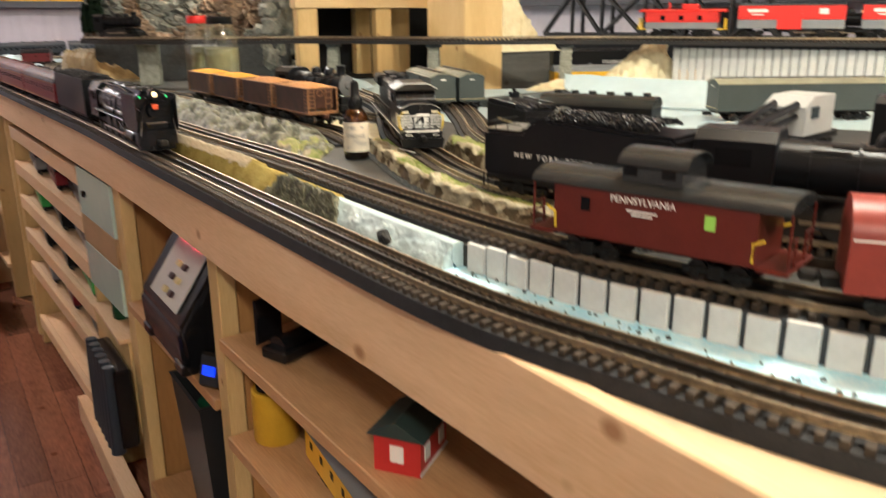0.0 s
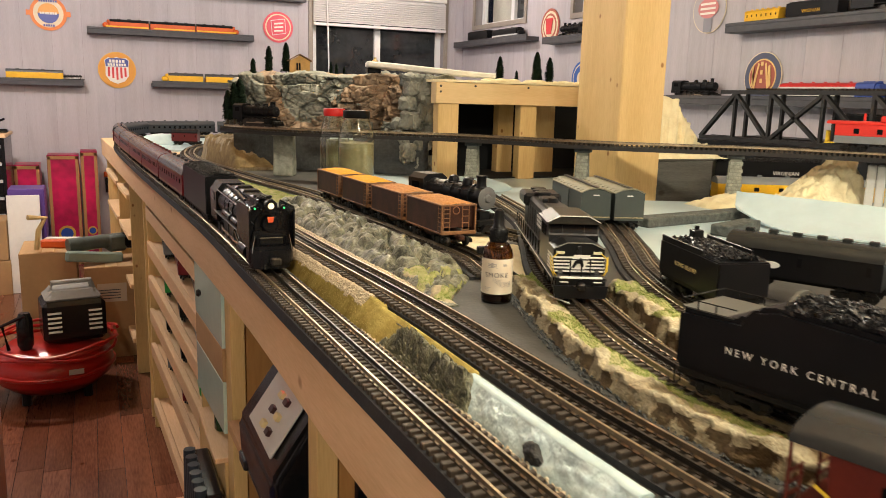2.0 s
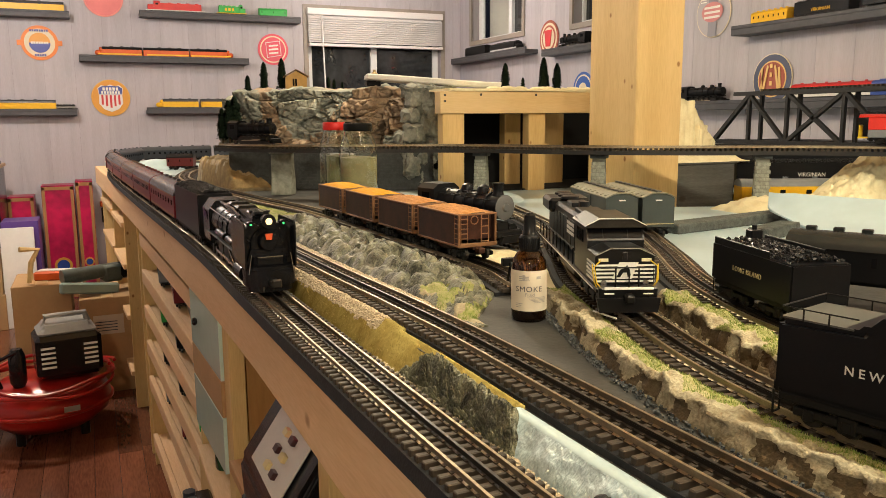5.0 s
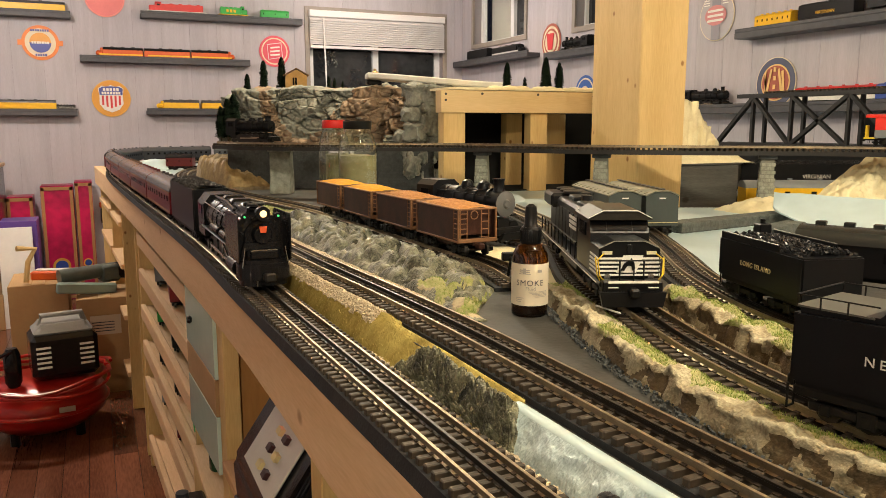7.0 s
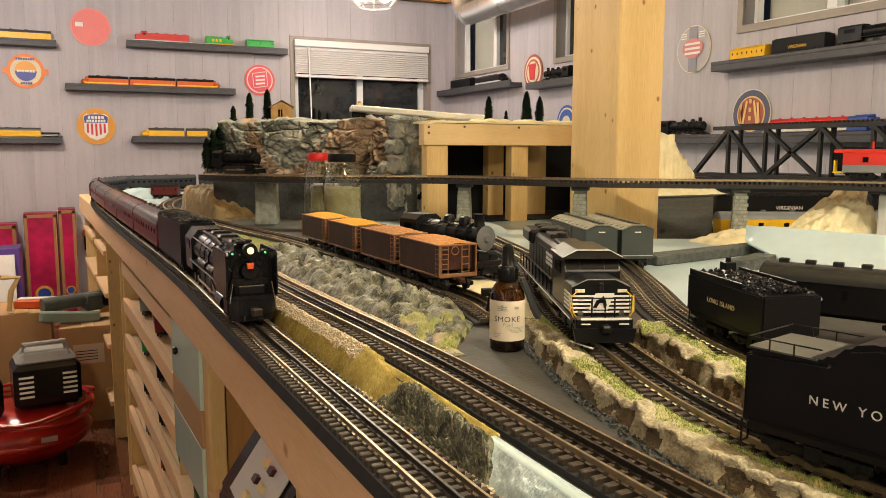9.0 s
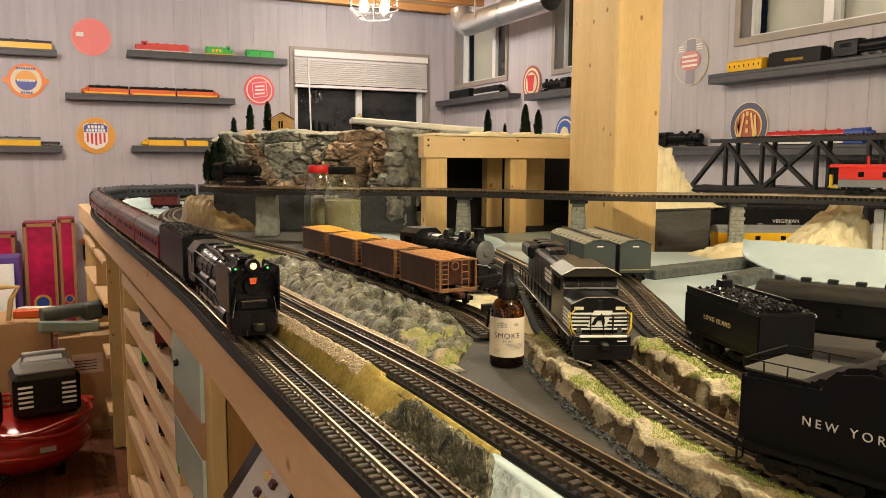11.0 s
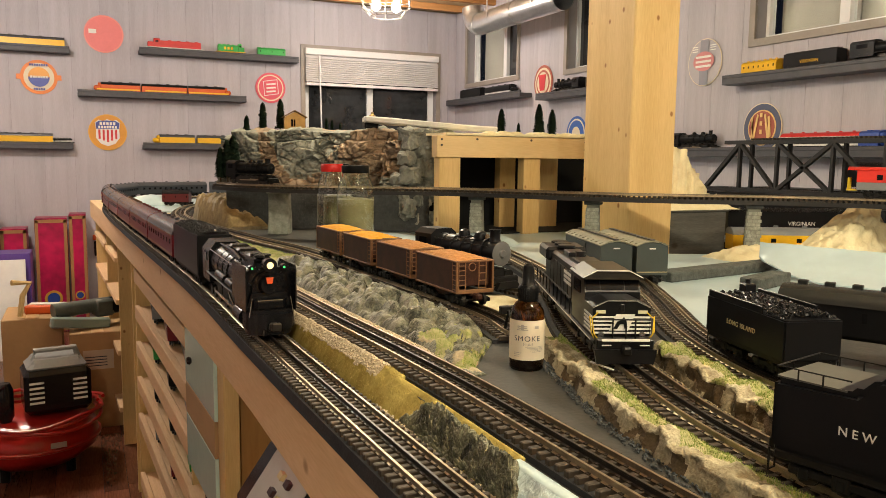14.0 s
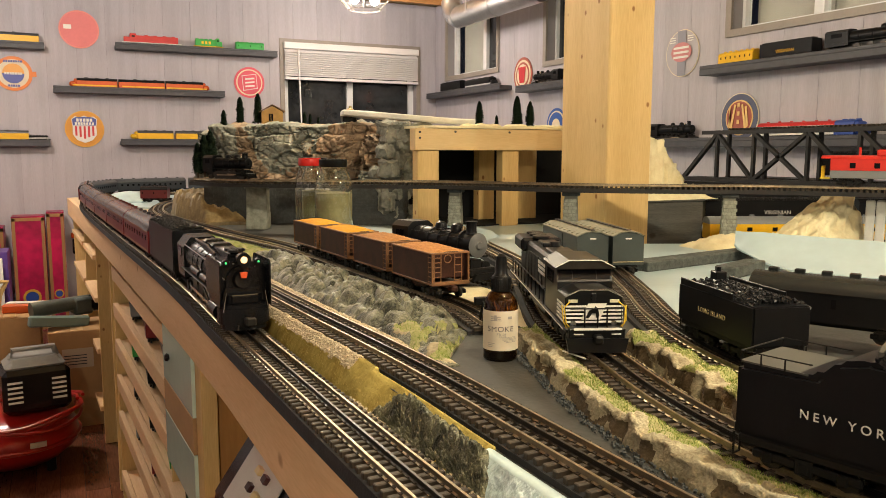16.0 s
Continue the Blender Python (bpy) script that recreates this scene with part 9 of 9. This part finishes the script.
def red_caboose(m):
    base = thing("red_caboose", m, "red and grey model caboose with yellow end rails", "model train", "cars on the high line")
    L, w = 0.195, 0.060
    bm = bmesh.new()
    box(bm, 0, 0, 0.052, L, w, 0.028, 0.001)
    part("upper_body", bm, car_red, base)
    bm = bmesh.new()
    box(bm, 0, 0, 0.029, L, w, 0.018, 0.001)
    part("lower_body", bm, GREY, base)
    bm = bmesh.new()
    prism(bm, roof_profile(w * 1.06, 0.066, 0.008, 8), -L / 2 - 0.02, L / 2 + 0.02)
    box(bm, 0.02, 0, 0.079, 0.045, 0.045, 0.016, 0.003)
    cyl(bm, (-0.04, 0.012, 0.07), (-0.04, 0.012, 0.092), 0.003)
    part("roof", bm, car_red, base)
    for s in (-1, 1):
        for x in (-0.05, 0, 0.05):
            bm = bmesh.new()
            box(bm, x, s * w / 2, 0.05, 0.012, 0.0016, 0.012)
            part("pane", bm, pane_black, base)
        bm = bmesh.new()
        x = s * (L / 2 + 0.018)
        for y in (-0.026, -0.009, 0.009, 0.026):
            rod(bm, [(x, y, 0.02), (x, y, 0.048)], 0.0014)
        rod(bm, [(x, -0.026, 0.048), (x, 0.026, 0.048)], 0.0014)
        box(bm, s * (L / 2 + 0.01), 0, 0.02, 0.022, w, 0.003)
        part("end_rail", bm, hand_yellow, base, "yellow end rail")
        truck(base, s * 0.055)


def red_boxcar(m):
    base = thing("red_boxcar", m, "red and grey model boxcar with white lettering", "model train", "cars on the high line")
    L, w = 0.26, 0.062
    bm = bmesh.new()
    box(bm, 0, 0, 0.063, L, w, 0.036, 0.001)
    part("upper_body", bm, car_red, base)
    bm = bmesh.new()
    box(bm, 0, 0, 0.0335, L, w, 0.022, 0.001)
    part("lower_body", bm, GREY, base)
    bm = bmesh.new()
    prism(bm, [(-w / 2 - 0.001, 0.081), (0, 0.087), (w / 2 + 0.001, 0.081)], -L / 2, L / 2)
    part("roof", bm, steel_roof, base)
    for s in (-1, 1):
        bm = bmesh.new()
        box(bm, 0.0, s * (w / 2 + 0.0008), 0.05, 0.06, 0.0016, 0.058)
        part("door", bm, car_red, base)
        for bx, bz, bw, bh in ((-0.08, 0.068, 0.05, 0.008), (-0.08, 0.058, 0.03, 0.003), (0.08, 0.066, 0.022, 0.014)):
            bm = bmesh.new()
            box(bm, bx, s * (w / 2 + 0.0006), bz, bw, 0.001, bh)
            part("printed_bar", bm, letter_white, base)
        truck(base, s * L * 0.36)


hp = along(HL, 1.40, [-0.105, -0.385, -0.685, -0.985], 1.152)
red_caboose(hp[0])
red_boxcar(hp[1])
red_boxcar(hp[2])
steam_engine(pose(0.262, 2.455, 1.152, 0, 0, -50) @ Matrix.Diagonal((0.92, 0.8, 0.72, 1)), 0.19, "weathered black model steam engine on the high line")
# trains beyond the high line
coach(pose(1.665, 1.645, 0.9725, 0, 0, -25), 0.50, YEL, GREY, "yellow model passenger car with a grey roof", windows=7, height=0.082)
tender(pose(1.70, 1.77, 1.003, 0, 0, -25), 0.40, "black model tender with white lettering", "VIRGINIAN", text_size=0.016, tall=0.09, text_z=0.6, shift=0.012)
steam_engine(pose(2.10, 1.583, 1.003, 0, 0, -25), 0.45, "long black model steam engine beyond the high line")
tender(pose(2.42, 1.95, 1.129, 0, 0, -90), 0.42, "long black model tender beyond the truss bridge", tall=0.10)
steam_engine(pose(2.42, 1.45, 1.129, 0, 0, -90), 0.55, "large black model steam engine beyond the truss bridge")
bm = bmesh.new()
box(bm, 2.44, 1.5, 1.064, 0.16, 2.2, 0.13, 0.003)
tagged(put_mesh("rear_bench", bm, shell_black), "dark raised bench along the wall", "bench")
bm = bmesh.new()
box(bm, 1.86, 1.695, 0.987, 0.95, 0.085, 0.032, rot=(0, 0, -25))
tagged(put_mesh("riser_strip", bm, shell_black), "dark riser strip under a stored train", "riser")
# crane, boxcar and cabin to the right
express_boxcar(pose(1.237, 0.75, 0.999, 0, 0, -30.5), 0.36, "dark grey model boxcar under a thin beige roof")
crane = thing("wrecking_crane", pose(0.892, 0.525, 0.999, 0, 0, 190), "grey model wrecking crane with a long black boom", "model train")
pale_grey = colour("pale_grey", (0.36, 0.36, 0.35), 0.5)
bm = bmesh.new()
prism(bm, [(-0.06, 0.03), (0.05, 0.03), (0.05, 0.075), (0.02, 0.09), (-0.06, 0.09)], -0.034, 0.034, "y")
house_ob = part("crane_house", bm, pale_grey, crane)
for s in (-1, 1):
    bm = bmesh.new()
    box(bm, 0.015, s * 0.0345, 0.065, 0.028, 0.0016, 0.018)
    part("pane", bm, pane_black, house_ob)
bm = bmesh.new()
for s in (-1, 1):
    rod(bm, [(0.05, s * 0.018, 0.078), (0.25, s * 0.006, 0.040)], 0.0065, 8)
    rod(bm, [(0.05, s * 0.018, 0.060), (0.25, s * 0.006, 0.031)], 0.005, 8)
for k in range(7):
    x = 0.06 + 0.026 * k
    rod(bm, [(x, 0.016, 0.072 - 0.005 * k), (x + 0.015, -0.016, 0.070 - 0.005 * k)], 0.0024)
part("boom", bm, shell_black, crane, "black lattice boom")
bm = bmesh.new()
box(bm, 0, 0, 0.022, 0.20, 0.06, 0.012, 0.002)
part("deck", bm, chassis, crane)
for s in (-1, 1):
    truck(crane, s * 0.07)
steam_engine(pose(0.80, 0.15, 1.02, 0, 0, -70), 0.42, "graphite model steam engine beside the crane", face=GREY)
coach(pose(1.14, 0.25, 0.999, 0, 0, -65), 0.32, pale_grey, colour("beige_roof", (0.36, 0.35, 0.30), 0.5), "pale grey model work car with a beige roof", "work_car", 6, height=0.092)

# bumper at the siding's end
bp = thing("track_bumper", on_curve(TH, 0.985, 1.016), "black model track bumper at the siding's end", "bumper")
bm = bmesh.new()
for s in (-1, 1):
    rod(bm, [(0.0, s * 0.015, 0.0), (0.012, s * 0.015, 0.026)], 0.0018)
    rod(bm, [(0.03, s * 0.015, 0.0), (0.012, s * 0.015, 0.026)], 0.0018)
box(bm, 0.006, 0, 0.026, 0.008, 0.05, 0.010, 0.001)
part("buffer_stop", bm, chassis, bp)

# small caboose in the far snow
coach(pose(0.24, 4.28, 0.976, 0, 0, -20), 0.13, colour("deep_red", (0.09, 0.012, 0.012)), shell_black, "small dark red model caboose at the far curve", "model_caboose", 3, group="", height=0.08)
bm = bmesh.new()
bmesh.ops.create_icosphere(bm, subdivisions=3, radius=1)
for v in bm.verts:
    v.co = Vector((v.co.x * 0.09, v.co.y * 0.07, v.co.z * 0.045)) * (1 + lump(v.co, 0.35, 1.6))
ob = tagged(put_mesh("snow_lump", bm, foam_white, True), "crumpled white plaster cloth lump", "plaster")
ob.location = (0.115, 4.32, 0.985)

# ---------- wall boards and floor planks, one by one ----------
def boards_on_wall(parent, axis, face, u0, u1, width, holes, sign):
    """Upright boards laid on a wall, cut round its openings. face: the wall's plane, sign: which way they stand proud."""
    n = int((u1 - u0) / width)
    gap = 0.0013
    for k in range(n + 1):
        a, b = u0 + k * width, min(u1, u0 + (k + 1) * width)
        if b - a < 0.01:
            continue
        pieces = [(a, b, 0.0, RZ)]
        for h in holes:
            nxt = []
            for (pa, pb, za, zb) in pieces:
                if h[0] >= pb or h[1] <= pa:
                    nxt.append((pa, pb, za, zb))
                    continue
                if h[0] > pa:
                    nxt.append((pa, h[0], za, zb))
                if h[1] < pb:
                    nxt.append((h[1], pb, za, zb))
                ca, cb = max(pa, h[0]), min(pb, h[1])
                nxt += [(ca, cb, za, h[2]), (ca, cb, h[3], zb)]
            pieces = nxt
        for pa, pb, za, zb in pieces:
            if pb - pa < 0.008 or zb - za < 0.008:
                continue
            bm = bmesh.new()
            la, lb = (gap / 2 if abs(pa - a) < 1e-6 else 0), (gap / 2 if abs(pb - b) < 1e-6 else 0)
            c = ((pa + la + pb - lb) / 2, (za + zb) / 2)
            s = (pb - pa - la - lb, zb - za)
            if axis == "y":
                box(bm, c[0], face + sign * 0.002, c[1], s[0], 0.004, s[1])
            else:
                box(bm, face + sign * 0.002, c[0], c[1], 0.004, s[0], s[1])
            part("wall_board", bm, wall_board, parent)


boards_on_wall(wall_north, "y", RY, LX, RX - 0.004, 0.197, HOLES_N, -1)
boards_on_wall(wall_east, "x", RX, NY, RY - 0.005, 0.197, HOLES_E, -1)
boards_on_wall(wall_west, "x", LX, NY, RY, 0.30, [], 1)
boards_on_wall(wall_south, "y", NY, LX + 0.005, RX - 0.005, 0.30, [], 1)

r9 = random.Random(21)
pw = 0.083
rest = bmesh.new()
for k in range(int((RX - LX) / pw)):
    x = LX + pw * (k + 0.5)
    y = NY - r9.uniform(0, 0.8)
    while y < RY:
        ln = r9.uniform(0.6, 1.3)
        ya, yb = max(y, NY), min(y + ln, RY)
        y += ln
        if yb - ya < 0.02:
            continue
        near = -1.3 < x < 0.15 and yb > 0.4
        bm = bmesh.new() if near else rest
        box(bm, x, (ya + yb) / 2, -0.005, pw - 0.0016, yb - ya - 0.0016, 0.010)
        if near:
            part("floor_plank", bm, floor_wood, floor_ob)
tagged(part("floor_planking", rest, floor_wood, floor_ob), kind="stuff")
